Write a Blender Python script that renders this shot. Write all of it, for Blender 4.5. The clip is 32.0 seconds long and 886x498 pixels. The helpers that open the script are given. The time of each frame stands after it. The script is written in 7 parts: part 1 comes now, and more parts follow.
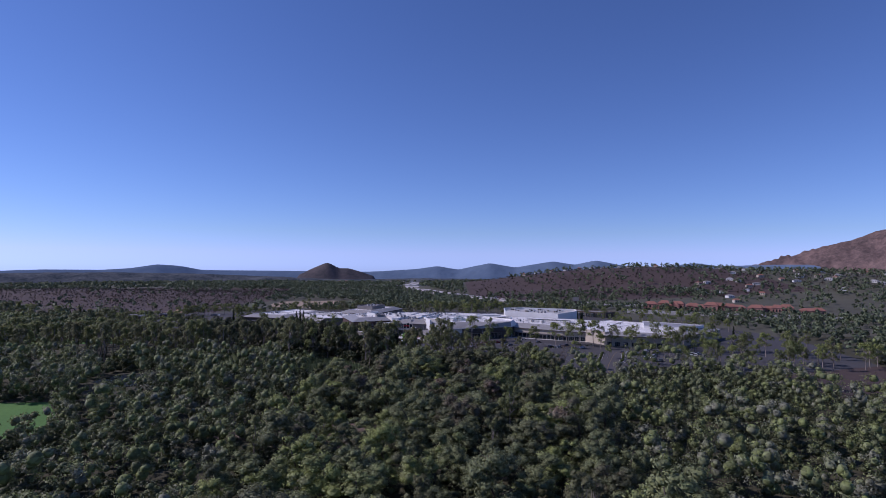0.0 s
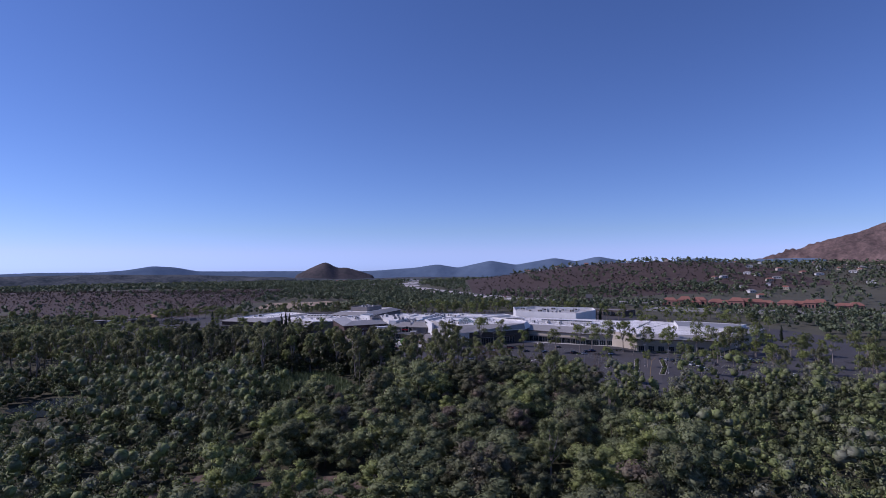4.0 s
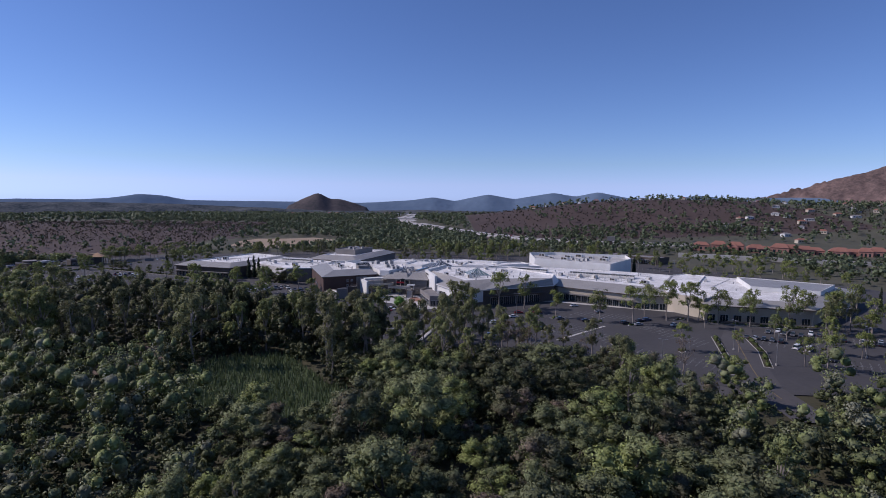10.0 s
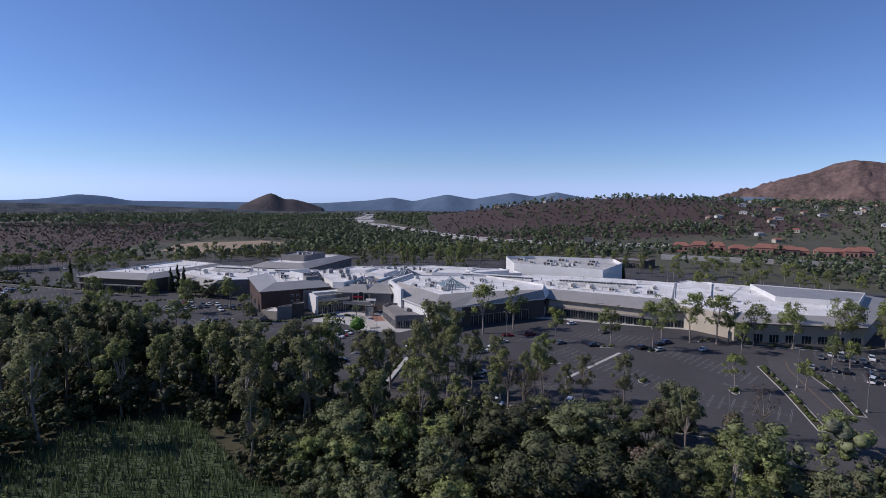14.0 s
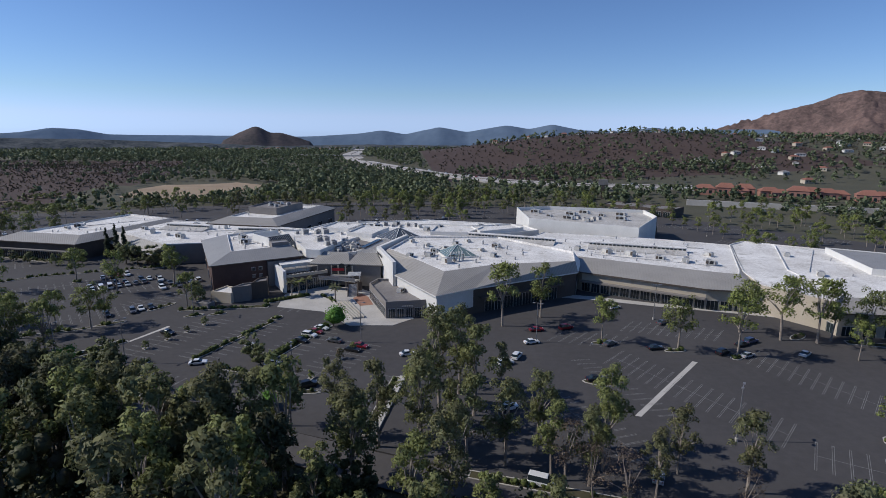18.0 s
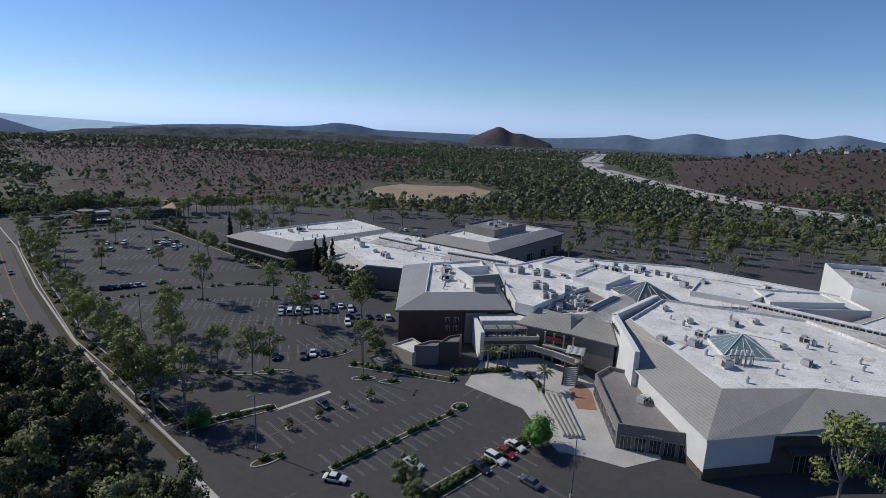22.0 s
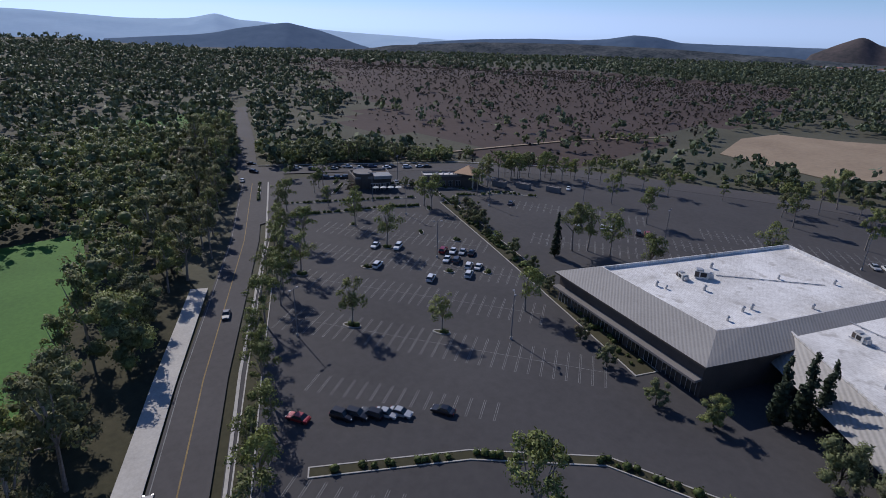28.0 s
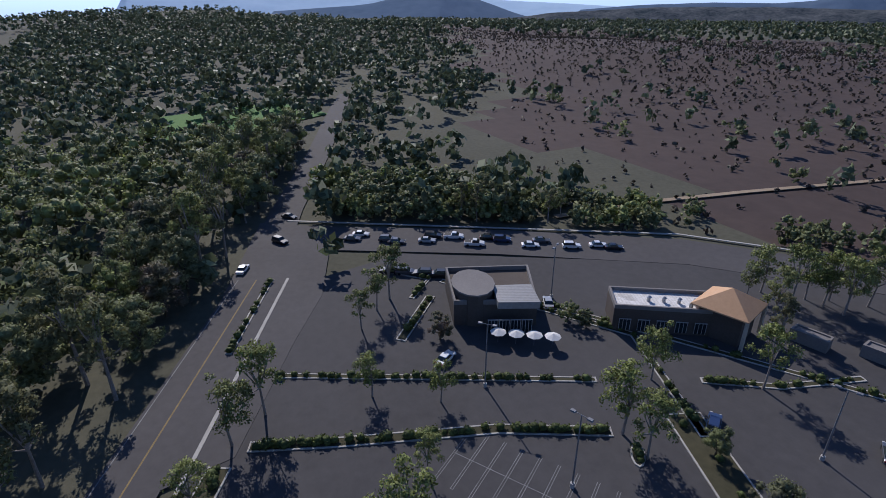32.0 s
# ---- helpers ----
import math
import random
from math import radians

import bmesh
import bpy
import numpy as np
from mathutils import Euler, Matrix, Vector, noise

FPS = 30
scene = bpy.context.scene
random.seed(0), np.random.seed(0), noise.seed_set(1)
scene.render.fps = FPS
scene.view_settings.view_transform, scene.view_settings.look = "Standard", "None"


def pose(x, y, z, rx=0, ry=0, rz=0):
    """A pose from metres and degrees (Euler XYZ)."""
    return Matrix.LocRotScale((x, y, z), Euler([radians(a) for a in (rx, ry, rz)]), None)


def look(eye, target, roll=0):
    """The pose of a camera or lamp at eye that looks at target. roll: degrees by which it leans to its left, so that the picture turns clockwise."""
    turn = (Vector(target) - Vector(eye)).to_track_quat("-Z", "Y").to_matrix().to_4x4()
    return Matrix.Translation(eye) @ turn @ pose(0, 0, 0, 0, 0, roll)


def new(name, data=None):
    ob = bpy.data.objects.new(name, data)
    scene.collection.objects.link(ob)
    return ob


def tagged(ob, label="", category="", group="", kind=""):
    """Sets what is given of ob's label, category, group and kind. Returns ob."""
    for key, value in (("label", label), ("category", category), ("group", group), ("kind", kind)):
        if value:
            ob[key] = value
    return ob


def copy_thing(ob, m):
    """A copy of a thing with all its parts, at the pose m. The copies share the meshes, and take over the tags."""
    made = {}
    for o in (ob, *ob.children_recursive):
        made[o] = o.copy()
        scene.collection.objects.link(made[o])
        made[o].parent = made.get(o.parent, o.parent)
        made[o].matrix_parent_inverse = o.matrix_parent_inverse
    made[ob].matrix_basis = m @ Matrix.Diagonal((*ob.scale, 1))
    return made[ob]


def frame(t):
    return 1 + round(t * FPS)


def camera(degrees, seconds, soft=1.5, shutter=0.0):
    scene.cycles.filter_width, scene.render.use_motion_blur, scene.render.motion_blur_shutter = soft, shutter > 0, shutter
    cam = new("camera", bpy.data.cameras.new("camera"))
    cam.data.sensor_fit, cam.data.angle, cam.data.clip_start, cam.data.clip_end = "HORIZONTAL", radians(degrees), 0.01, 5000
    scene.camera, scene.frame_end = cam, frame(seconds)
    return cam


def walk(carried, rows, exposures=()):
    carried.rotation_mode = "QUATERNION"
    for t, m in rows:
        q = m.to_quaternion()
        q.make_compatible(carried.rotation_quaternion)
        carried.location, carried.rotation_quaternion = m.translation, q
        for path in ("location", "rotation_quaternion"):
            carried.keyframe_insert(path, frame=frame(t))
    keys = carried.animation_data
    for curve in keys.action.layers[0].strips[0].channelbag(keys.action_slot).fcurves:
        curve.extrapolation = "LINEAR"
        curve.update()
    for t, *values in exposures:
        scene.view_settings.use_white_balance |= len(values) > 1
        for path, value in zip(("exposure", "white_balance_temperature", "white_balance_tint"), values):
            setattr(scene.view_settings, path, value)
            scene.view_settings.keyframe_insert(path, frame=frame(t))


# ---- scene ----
cam = camera(78.4, 32.0, soft=0.6)
PATH = [
    (0, (-0.11, 0.29, 59.03), (-0.55, 100.24, 62.07), 0.32),
    (0.5, (-0.25, 7.40, 58.92), (-0.77, 107.36, 61.97), 0.19),
    (1, (-0.29, 14.39, 58.84), (-0.93, 114.34, 61.93), 0.15),
    (1.5, (-0.68, 20.95, 58.63), (-1.37, 120.89, 61.76), 0.16),
    (2, (-0.81, 27.71, 58.64), (-1.59, 127.66, 61.79), 0.18),
    (2.5, (-1.25, 34.71, 58.51), (-2.07, 134.65, 61.67), 0.21),
    (3, (-1.91, 42.15, 58.19), (-2.70, 142.10, 61.42), 0.25),
    (3.5, (-2.37, 49.17, 57.91), (-3.24, 149.11, 61.14), 0.11),
    (4, (-2.88, 58.04, 56.23), (-3.21, 158.00, 59.00), -0.43),
    (4.5, (-3.46, 65.20, 56.23), (-3.77, 165.19, 55.10), -0.50),
    (5, (-4.11, 72.41, 56.23), (-4.41, 172.28, 51.20), -0.59),
    (5.5, (-4.59, 72.50, 57.22), (-4.98, 172.21, 49.54), 0.36),
    (6, (-5.01, 80.58, 57.28), (-5.31, 180.28, 49.64), 0.29),
    (6.5, (-5.36, 89.27, 57.40), (-5.70, 188.97, 49.74), 0.38),
    (7, (-5.96, 97.91, 57.58), (-6.18, 197.49, 48.40), 0.45),
    (7.5, (-6.47, 106.32, 58.36), (-6.58, 205.85, 48.65), 0.40),
    (8, (-6.60, 114.99, 58.93), (-6.67, 214.52, 49.23), 0.31),
    (8.5, (-7.00, 123.21, 59.14), (-7.02, 222.73, 49.43), 0.36),
    (9, (-7.77, 131.35, 59.07), (-7.66, 230.89, 49.41), 0.44),
    (9.5, (-8.81, 139.54, 58.70), (-8.56, 239.07, 49.10), 0.61),
    (10, (-9.84, 147.56, 58.32), (-9.27, 247.10, 48.76), 0.63),
    (10.5, (-10.83, 155.34, 57.99), (-10.00, 254.88, 48.42), 0.71),
    (11, (-11.19, 162.90, 57.44), (-9.73, 262.43, 47.91), 0.51),
    (11.5, (-12.09, 169.90, 57.06), (-8.24, 269.38, 47.59), 0.48),
    (12, (-12.64, 177.15, 56.51), (-6.75, 276.53, 47.09), 0.49),
    (12.5, (-12.99, 183.99, 56.20), (-6.16, 283.30, 46.77), 0.50),
    (13, (-13.21, 190.81, 56.13), (-5.79, 290.08, 46.67), 0.46),
    (13.5, (-13.62, 197.58, 56.13), (-5.77, 296.82, 46.66), 0.47),
    (14, (-13.89, 205.50, 55.54), (-5.66, 304.71, 46.14), 0.55),
    (14.5, (-14.27, 213.43, 54.85), (-5.83, 312.63, 45.46), 0.65),
    (15, (-14.28, 219.93, 56.61), (-5.41, 319.17, 48.12), 0.50),
    (15.5, (-14.00, 228.03, 56.71), (-4.90, 327.25, 48.20), 0.65),
    (16, (-13.72, 236.22, 56.88), (-4.33, 335.42, 48.33), 0.74),
    (16.5, (-13.52, 242.94, 58.42), (-4.35, 342.00, 48.34), 0.19),
    (17, (-13.19, 250.97, 58.59), (-4.03, 348.23, 37.24), 0.25),
    (17.5, (-13.12, 258.31, 59.10), (-3.80, 355.52, 37.56), 0.34),
    (18, (-13.19, 265.63, 59.44), (-3.62, 362.85, 38.05), 0.43),
    (18.5, (-13.22, 273.10, 59.92), (-3.51, 370.32, 38.64), 0.48),
    (19, (-13.31, 280.76, 60.51), (-3.63, 377.99, 39.25), 0.56),
    (19.5, (-13.48, 288.48, 60.98), (-8.67, 386.04, 39.59), 0.83),
    (20, (-13.61, 295.74, 61.32), (-13.33, 393.42, 39.88), 1.04),
    (20.5, (-14.17, 303.00, 61.59), (-18.40, 400.57, 40.11), 1.28),
    (21, (-14.96, 310.07, 62.06), (-27.55, 406.89, 40.42), 1.60),
    (21.5, (-16.46, 317.09, 62.96), (-38.68, 412.12, 41.14), 2.05),
    (22, (-18.34, 324.63, 63.84), (-49.31, 417.11, 41.74), 2.32),
    (22.5, (-20.80, 332.17, 64.57), (-59.76, 421.53, 42.28), 2.49),
    (23, (-23.89, 338.65, 65.72), (-69.37, 424.82, 43.22), 2.76),
    (23.5, (-27.46, 344.38, 67.11), (-76.85, 428.31, 44.39), 3.10),
    (24, (-31.27, 349.78, 68.24), (-83.32, 432.10, 45.56), 3.25),
    (24.5, (-35.83, 357.61, 68.25), (-89.26, 438.99, 45.41), 2.97),
    (25, (-39.90, 361.30, 68.80), (-94.16, 442.27, 46.47), 3.29),
    (25.25, (-47.08, 366.61, 68.90), (-101.76, 447.04, 45.68), 3.34),
    (25.5, (-54.25, 371.91, 69.00), (-109.35, 451.81, 44.89), 3.39),
    (25.75, (-61.43, 377.22, 69.25), (-118.34, 455.38, 43.71), 3.31),
    (26, (-68.60, 382.53, 69.50), (-127.26, 458.90, 42.54), 3.23),
    (26.25, (-75.78, 387.83, 69.25), (-137.18, 461.43, 40.73), 3.11),
    (26.5, (-82.96, 393.14, 69.00), (-146.95, 463.86, 38.93), 3.00),
    (26.75, (-90.13, 398.44, 68.38), (-154.82, 467.97, 37.05), 2.73),
    (27, (-97.31, 403.75, 67.75), (-162.67, 472.07, 35.18), 2.45),
    (27.25, (-104.49, 409.06, 67.12), (-170.48, 476.15, 33.31), 2.18),
    (27.5, (-111.66, 414.36, 66.50), (-178.25, 480.22, 31.45), 1.91),
    (27.75, (-118.84, 419.67, 65.88), (-186.00, 484.27, 29.59), 1.64),
    (28, (-126.01, 424.98, 65.25), (-193.71, 488.30, 27.74), 1.37),
    (28.25, (-133.19, 430.28, 64.62), (-201.38, 492.33, 25.89), 1.09),
    (28.5, (-140.37, 435.59, 64.00), (-209.02, 496.34, 24.06), 0.82),
    (28.75, (-147.54, 440.90, 63.40), (-216.25, 501.37, 23.13), 0.76),
    (29, (-154.72, 446.20, 62.80), (-223.48, 506.41, 22.21), 0.71),
    (29.25, (-161.90, 451.51, 62.22), (-230.60, 511.61, 21.39), 0.63),
    (29.5, (-169.07, 456.81, 61.65), (-237.73, 516.80, 20.57), 0.56),
    (29.75, (-176.25, 462.12, 61.08), (-244.62, 522.37, 19.90), 0.57),
    (30, (-183.42, 467.43, 60.50), (-251.50, 527.94, 19.23), 0.59),
    (30.25, (-190.60, 472.73, 60.00), (-258.46, 533.48, 18.70), 0.52),
    (30.5, (-197.78, 478.04, 59.50), (-265.41, 539.01, 18.17), 0.45),
    (30.75, (-204.95, 483.35, 59.00), (-276.31, 539.85, 17.57), 0.40),
    (31, (-212.13, 488.65, 58.50), (-286.91, 540.46, 16.97), 0.34),
    (31.25, (-219.35, 493.99, 58.12), (-296.02, 542.83, 16.46), 0.25),
    (31.5, (-226.56, 499.33, 57.75), (-305.01, 545.14, 15.94), 0.16),
    (31.75, (-233.78, 504.66, 57.38), (-313.31, 548.36, 15.35), 0.03),
    (32, (-241.00, 510.00, 57.00), (-321.55, 551.56, 14.76), -0.10),
]
walk(cam, [(t, look(eye, target, roll)) for t, eye, target, roll in PATH],
     exposures=[(0, -0.05, 5500, 30), (3.5, -0.05, 5500, 30), (8, 0.0, 5750, 24), (14, 0.08, 5850, 17), (19, 0.1, 6050, 8), (22, 0.0, 6050, 7), (26, -0.1, 6200, 7), (28.5, -0.05, 5800, 14), (29.5, 0.0, 5800, 14), (32, 0.12, 5750, 14)])

# ---- sun and sky ----
SUN_AZ, SUN_EL = -83.0, 38.0
world = bpy.data.worlds.new("world")
scene.world = world
world.use_nodes = True
wn, wl = world.node_tree.nodes, world.node_tree.links
sky = wn.new("ShaderNodeTexSky")
sky.sky_type = "NISHITA"
sky.sun_disc = False
sky.sun_elevation, sky.sun_rotation = radians(SUN_EL), radians(SUN_AZ)
sky.altitude, sky.air_density, sky.dust_density, sky.ozone_density = 1800.0, 1.0, 0.25, 3.0
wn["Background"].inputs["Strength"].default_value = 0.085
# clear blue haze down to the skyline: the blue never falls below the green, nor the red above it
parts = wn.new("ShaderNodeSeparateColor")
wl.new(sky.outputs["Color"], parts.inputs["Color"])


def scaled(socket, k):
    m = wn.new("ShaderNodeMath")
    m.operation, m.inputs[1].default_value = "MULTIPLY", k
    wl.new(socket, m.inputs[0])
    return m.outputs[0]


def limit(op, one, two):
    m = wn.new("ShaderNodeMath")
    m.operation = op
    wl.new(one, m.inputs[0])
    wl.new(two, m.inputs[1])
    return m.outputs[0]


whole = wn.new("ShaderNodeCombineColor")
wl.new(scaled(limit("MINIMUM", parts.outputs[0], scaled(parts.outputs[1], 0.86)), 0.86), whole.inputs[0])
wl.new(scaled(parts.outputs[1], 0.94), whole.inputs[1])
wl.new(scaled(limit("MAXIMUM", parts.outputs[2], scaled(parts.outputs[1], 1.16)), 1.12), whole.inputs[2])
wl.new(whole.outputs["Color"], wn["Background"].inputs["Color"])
sun_data = bpy.data.lights.new("sun", "SUN")
sun_data.energy, sun_data.angle, sun_data.color = 3.6, radians(0.55), (1.0, 0.90, 0.78)
sun = new("sun", sun_data)
az, el = radians(SUN_AZ), radians(SUN_EL)
sun.matrix_world = look(Vector((math.sin(az) * math.cos(el), math.cos(az) * math.cos(el), math.sin(el))) * 900, (0, 0, 0))


# ---- materials ----
def nodes_of(name, rough=0.8, metal=0.0, spec=0.3):
    m = bpy.data.materials.new(name)
    m.use_nodes = True
    n, l = m.node_tree.nodes, m.node_tree.links
    b = n["Principled BSDF"]
    b.inputs["Roughness"].default_value = rough
    b.inputs["Metallic"].default_value = metal
    b.inputs["Specular IOR Level"].default_value = spec
    return m, n, l, b


def ramp(n, stops):
    r = n.new("ShaderNodeValToRGB")
    while len(r.color_ramp.elements) < len(stops):
        r.color_ramp.elements.new(0.5)
    for e, (p, c) in zip(r.color_ramp.elements, stops):
        e.position, e.color = p, (*c, 1)
    return r


def noise_tex(n, l, coord, scale, detail=4.0, rough=0.55):
    t = n.new("ShaderNodeTexNoise")
    t.inputs["Scale"].default_value, t.inputs["Detail"].default_value, t.inputs["Roughness"].default_value = scale, detail, rough
    l.new(coord, t.inputs["Vector"])
    return t


def surface(name, dark, light, big=0.08, fine=1.5, rough=0.85, metal=0.0, spec=0.3, bump=0.15, contrast=0.5):
    """Two colours mixed by noise at two scales, with fine relief."""
    m, n, l, b = nodes_of(name, rough, metal, spec)
    co = n.new("ShaderNodeTexCoord").outputs["Object"]
    a, c = noise_tex(n, l, co, big), noise_tex(n, l, co, fine, 6.0, 0.65)
    mix = n.new("ShaderNodeMath")
    mix.operation = "MULTIPLY_ADD"
    l.new(c.outputs["Fac"], mix.inputs[0])
    mix.inputs[1].default_value = 0.5
    half = n.new("ShaderNodeMath")
    half.operation = "MULTIPLY"
    l.new(a.outputs["Fac"], half.inputs[0])
    half.inputs[1].default_value = 0.5
    l.new(half.outputs[0], mix.inputs[2])
    r = ramp(n, [(0.5 - contrast * 0.35, dark), (0.5 + contrast * 0.35, light)])
    l.new(mix.outputs[0], r.inputs["Fac"])
    l.new(r.outputs["Color"], b.inputs["Base Color"])
    if bump:
        bp = n.new("ShaderNodeBump")
        bp.inputs["Strength"].default_value, bp.inputs["Distance"].default_value = bump, 0.05
        l.new(c.outputs["Fac"], bp.inputs["Height"])
        l.new(bp.outputs["Normal"], b.inputs["Normal"])
    return m


def ribbed(name, dark, light, pitch=0.45, turn=0.0, rough=0.55, along="x"):
    """Standing-seam sheet or shingle courses: stripes with relief along one direction."""
    m, n, l, b = nodes_of(name, rough, 0.0, 0.4)
    co = n.new("ShaderNodeTexCoord").outputs["Object"]
    mp = n.new("ShaderNodeMapping")
    mp.inputs["Rotation"].default_value = (0, 0, radians(turn))
    l.new(co, mp.inputs["Vector"])
    w = n.new("ShaderNodeTexWave")
    w.wave_type, w.bands_direction = "BANDS", "X"
    w.inputs["Scale"].default_value, w.inputs["Distortion"].default_value = 0.314 / pitch, 0.3
    l.new(mp.outputs["Vector"], w.inputs["Vector"])
    big = noise_tex(n, l, co, 0.12)
    fine = noise_tex(n, l, co, 2.0, 6.0)
    add = n.new("ShaderNodeMath")
    add.operation = "ADD"
    l.new(big.outputs["Fac"], add.inputs[0])
    l.new(fine.outputs["Fac"], add.inputs[1])
    mul = n.new("ShaderNodeMath")
    mul.operation = "MULTIPLY_ADD"
    l.new(w.outputs["Fac"], mul.inputs[0])
    mul.inputs[1].default_value = 0.45
    l.new(add.outputs[0], mul.inputs[2])
    r = ramp(n, [(0.7, dark), (1.5, light)])
    sc = n.new("ShaderNodeMath")
    sc.operation = "MULTIPLY"
    sc.inputs[1].default_value = 0.7
    l.new(mul.outputs[0], sc.inputs[0])
    r.color_ramp.elements[0].position, r.color_ramp.elements[1].position = 0.5, 1.0
    l.new(sc.outputs[0], r.inputs["Fac"])
    l.new(r.outputs["Color"], b.inputs["Base Color"])
    bp = n.new("ShaderNodeBump")
    bp.inputs["Strength"].default_value, bp.inputs["Distance"].default_value = 0.35, 0.06
    l.new(w.outputs["Fac"], bp.inputs["Height"])
    l.new(bp.outputs["Normal"], b.inputs["Normal"])
    return m


def foliage(name, tones, gloss=0.35, see=0.18):
    """Leaves: a tone for each tree, a lighter or darker one for each leaf, and a little light let through."""
    m, n, l, b = nodes_of(name, 0.6, 0.0, gloss * 0.5)
    info = n.new("ShaderNodeObjectInfo")
    geo = n.new("ShaderNodeNewGeometry")
    co = n.new("ShaderNodeTexCoord").outputs["Object"]
    patch = noise_tex(n, l, co, 0.09, 2.0)
    add = n.new("ShaderNodeMath")
    add.operation = "MULTIPLY_ADD"
    add.inputs[1].default_value = 0.7
    l.new(info.outputs["Random"], add.inputs[0])
    sub = n.new("ShaderNodeMath")
    sub.operation = "MULTIPLY_ADD"
    sub.inputs[1].default_value, sub.inputs[2].default_value = 1.7, -0.70
    l.new(patch.outputs["Fac"], sub.inputs[0])
    l.new(sub.outputs[0], add.inputs[2])
    r = ramp(n, [(i / max(1, len(tones) - 1), c) for i, c in enumerate(tones)])
    l.new(add.outputs[0], r.inputs["Fac"])
    hsv = n.new("ShaderNodeHueSaturation")
    val = n.new("ShaderNodeMapRange")
    val.inputs["To Min"].default_value, val.inputs["To Max"].default_value = 0.6, 1.5
    l.new(geo.outputs["Random Per Island"], val.inputs["Value"])
    l.new(val.outputs["Result"], hsv.inputs["Value"])
    l.new(r.outputs["Color"], hsv.inputs["Color"])
    l.new(hsv.outputs["Color"], b.inputs["Base Color"])
    tr = n.new("ShaderNodeBsdfTranslucent")
    l.new(hsv.outputs["Color"], tr.inputs["Color"])
    mx = n.new("ShaderNodeMixShader")
    mx.inputs["Fac"].default_value = see
    l.new(b.outputs["BSDF"], mx.inputs[1])
    l.new(tr.outputs["BSDF"], mx.inputs[2])
    l.new(mx.outputs["Shader"], n["Material Output"].inputs["Surface"])
    return m


def plain(name, c, rough=0.5, metal=0.0, spec=0.4):
    m, n, l, b = nodes_of(name, rough, metal, spec)
    co = n.new("ShaderNodeTexCoord").outputs["Object"]
    t = noise_tex(n, l, co, 3.0)
    r = ramp(n, [(0.3, tuple(v * 0.82 for v in c)), (0.7, tuple(min(1.0, v * 1.08) for v in c))])
    l.new(t.outputs["Fac"], r.inputs["Fac"])
    l.new(r.outputs["Color"], b.inputs["Base Color"])
    return m


def membrane(name, dark, light, stain):
    """Roofing felt: blotches, welded seams every two metres, and runs of dirt with hard edges."""
    m, n, l, b = nodes_of(name, 0.75, 0.0, 0.3)
    co = n.new("ShaderNodeTexCoord").outputs["Object"]
    a, c, d = noise_tex(n, l, co, 0.09), noise_tex(n, l, co, 1.1, 8.0, 0.7), noise_tex(n, l, co, 0.22, 6.0, 0.6)
    mix = n.new("ShaderNodeMix")
    mix.inputs["Factor"].default_value = 0.5
    l.new(a.outputs["Fac"], mix.inputs[2])
    l.new(c.outputs["Fac"], mix.inputs[3])
    r = ramp(n, [(0.38, dark), (0.60, light)])
    l.new(mix.outputs[0], r.inputs["Fac"])
    edge = ramp(n, [(0.58, (0, 0, 0)), (0.66, (0.7, 0.7, 0.7))])
    l.new(d.outputs["Fac"], edge.inputs["Fac"])
    dirt = n.new("ShaderNodeMix")
    dirt.data_type = "RGBA"
    l.new(edge.outputs["Color"], dirt.inputs["Factor"])
    l.new(r.outputs["Color"], dirt.inputs[6])
    dirt.inputs[7].default_value = (*stain, 1)
    mp = n.new("ShaderNodeMapping")
    mp.inputs["Rotation"].default_value = (0, 0, radians(26))
    l.new(co, mp.inputs["Vector"])
    br = n.new("ShaderNodeTexBrick")
    br.inputs["Scale"].default_value, br.inputs["Mortar Size"].default_value = 0.42, 0.018
    br.inputs["Color1"].default_value = br.inputs["Color2"].default_value = (1, 1, 1, 1)
    br.inputs["Mortar"].default_value = (0.72, 0.70, 0.68, 1)
    l.new(mp.outputs["Vector"], br.inputs["Vector"])
    seam = n.new("ShaderNodeMix")
    seam.data_type, seam.blend_type = "RGBA", "MULTIPLY"
    seam.inputs["Factor"].default_value = 0.8
    l.new(dirt.outputs[2], seam.inputs[6])
    l.new(br.outputs["Color"], seam.inputs[7])
    l.new(seam.outputs[2], b.inputs["Base Color"])
    bp = n.new("ShaderNodeBump")
    bp.inputs["Strength"].default_value, bp.inputs["Distance"].default_value = 0.25, 0.05
    l.new(c.outputs["Fac"], bp.inputs["Height"])
    l.new(bp.outputs["Normal"], b.inputs["Normal"])
    return m


def glass_dark(name, c=(0.02, 0.03, 0.035)):
    m, n, l, b = nodes_of(name, 0.08, 0.0, 0.6)
    b.inputs["Base Color"].default_value = (*c, 1)
    return m


M_GROUND = surface("soil_and_scrub", (0.058, 0.058, 0.038), (0.105, 0.10, 0.068), 0.02, 0.6, 0.95, bump=0.3)
M_FLOOR = surface("woodland_floor", (0.034, 0.034, 0.017), (0.075, 0.068, 0.038), 0.03, 0.7, 0.95, bump=0.3)
M_FIELD = surface("dry_red_field", (0.045, 0.031, 0.027), (0.088, 0.062, 0.052), 0.014, 0.16, 0.95, bump=0.2, contrast=0.7)
M_BROWNGRASS = surface("dry_grass", (0.09, 0.065, 0.05), (0.17, 0.125, 0.095), 0.08, 0.9, 0.95, bump=0.3)
M_DIRT = surface("bare_dirt", (0.24, 0.18, 0.12), (0.36, 0.28, 0.19), 0.03, 0.3, 0.95)
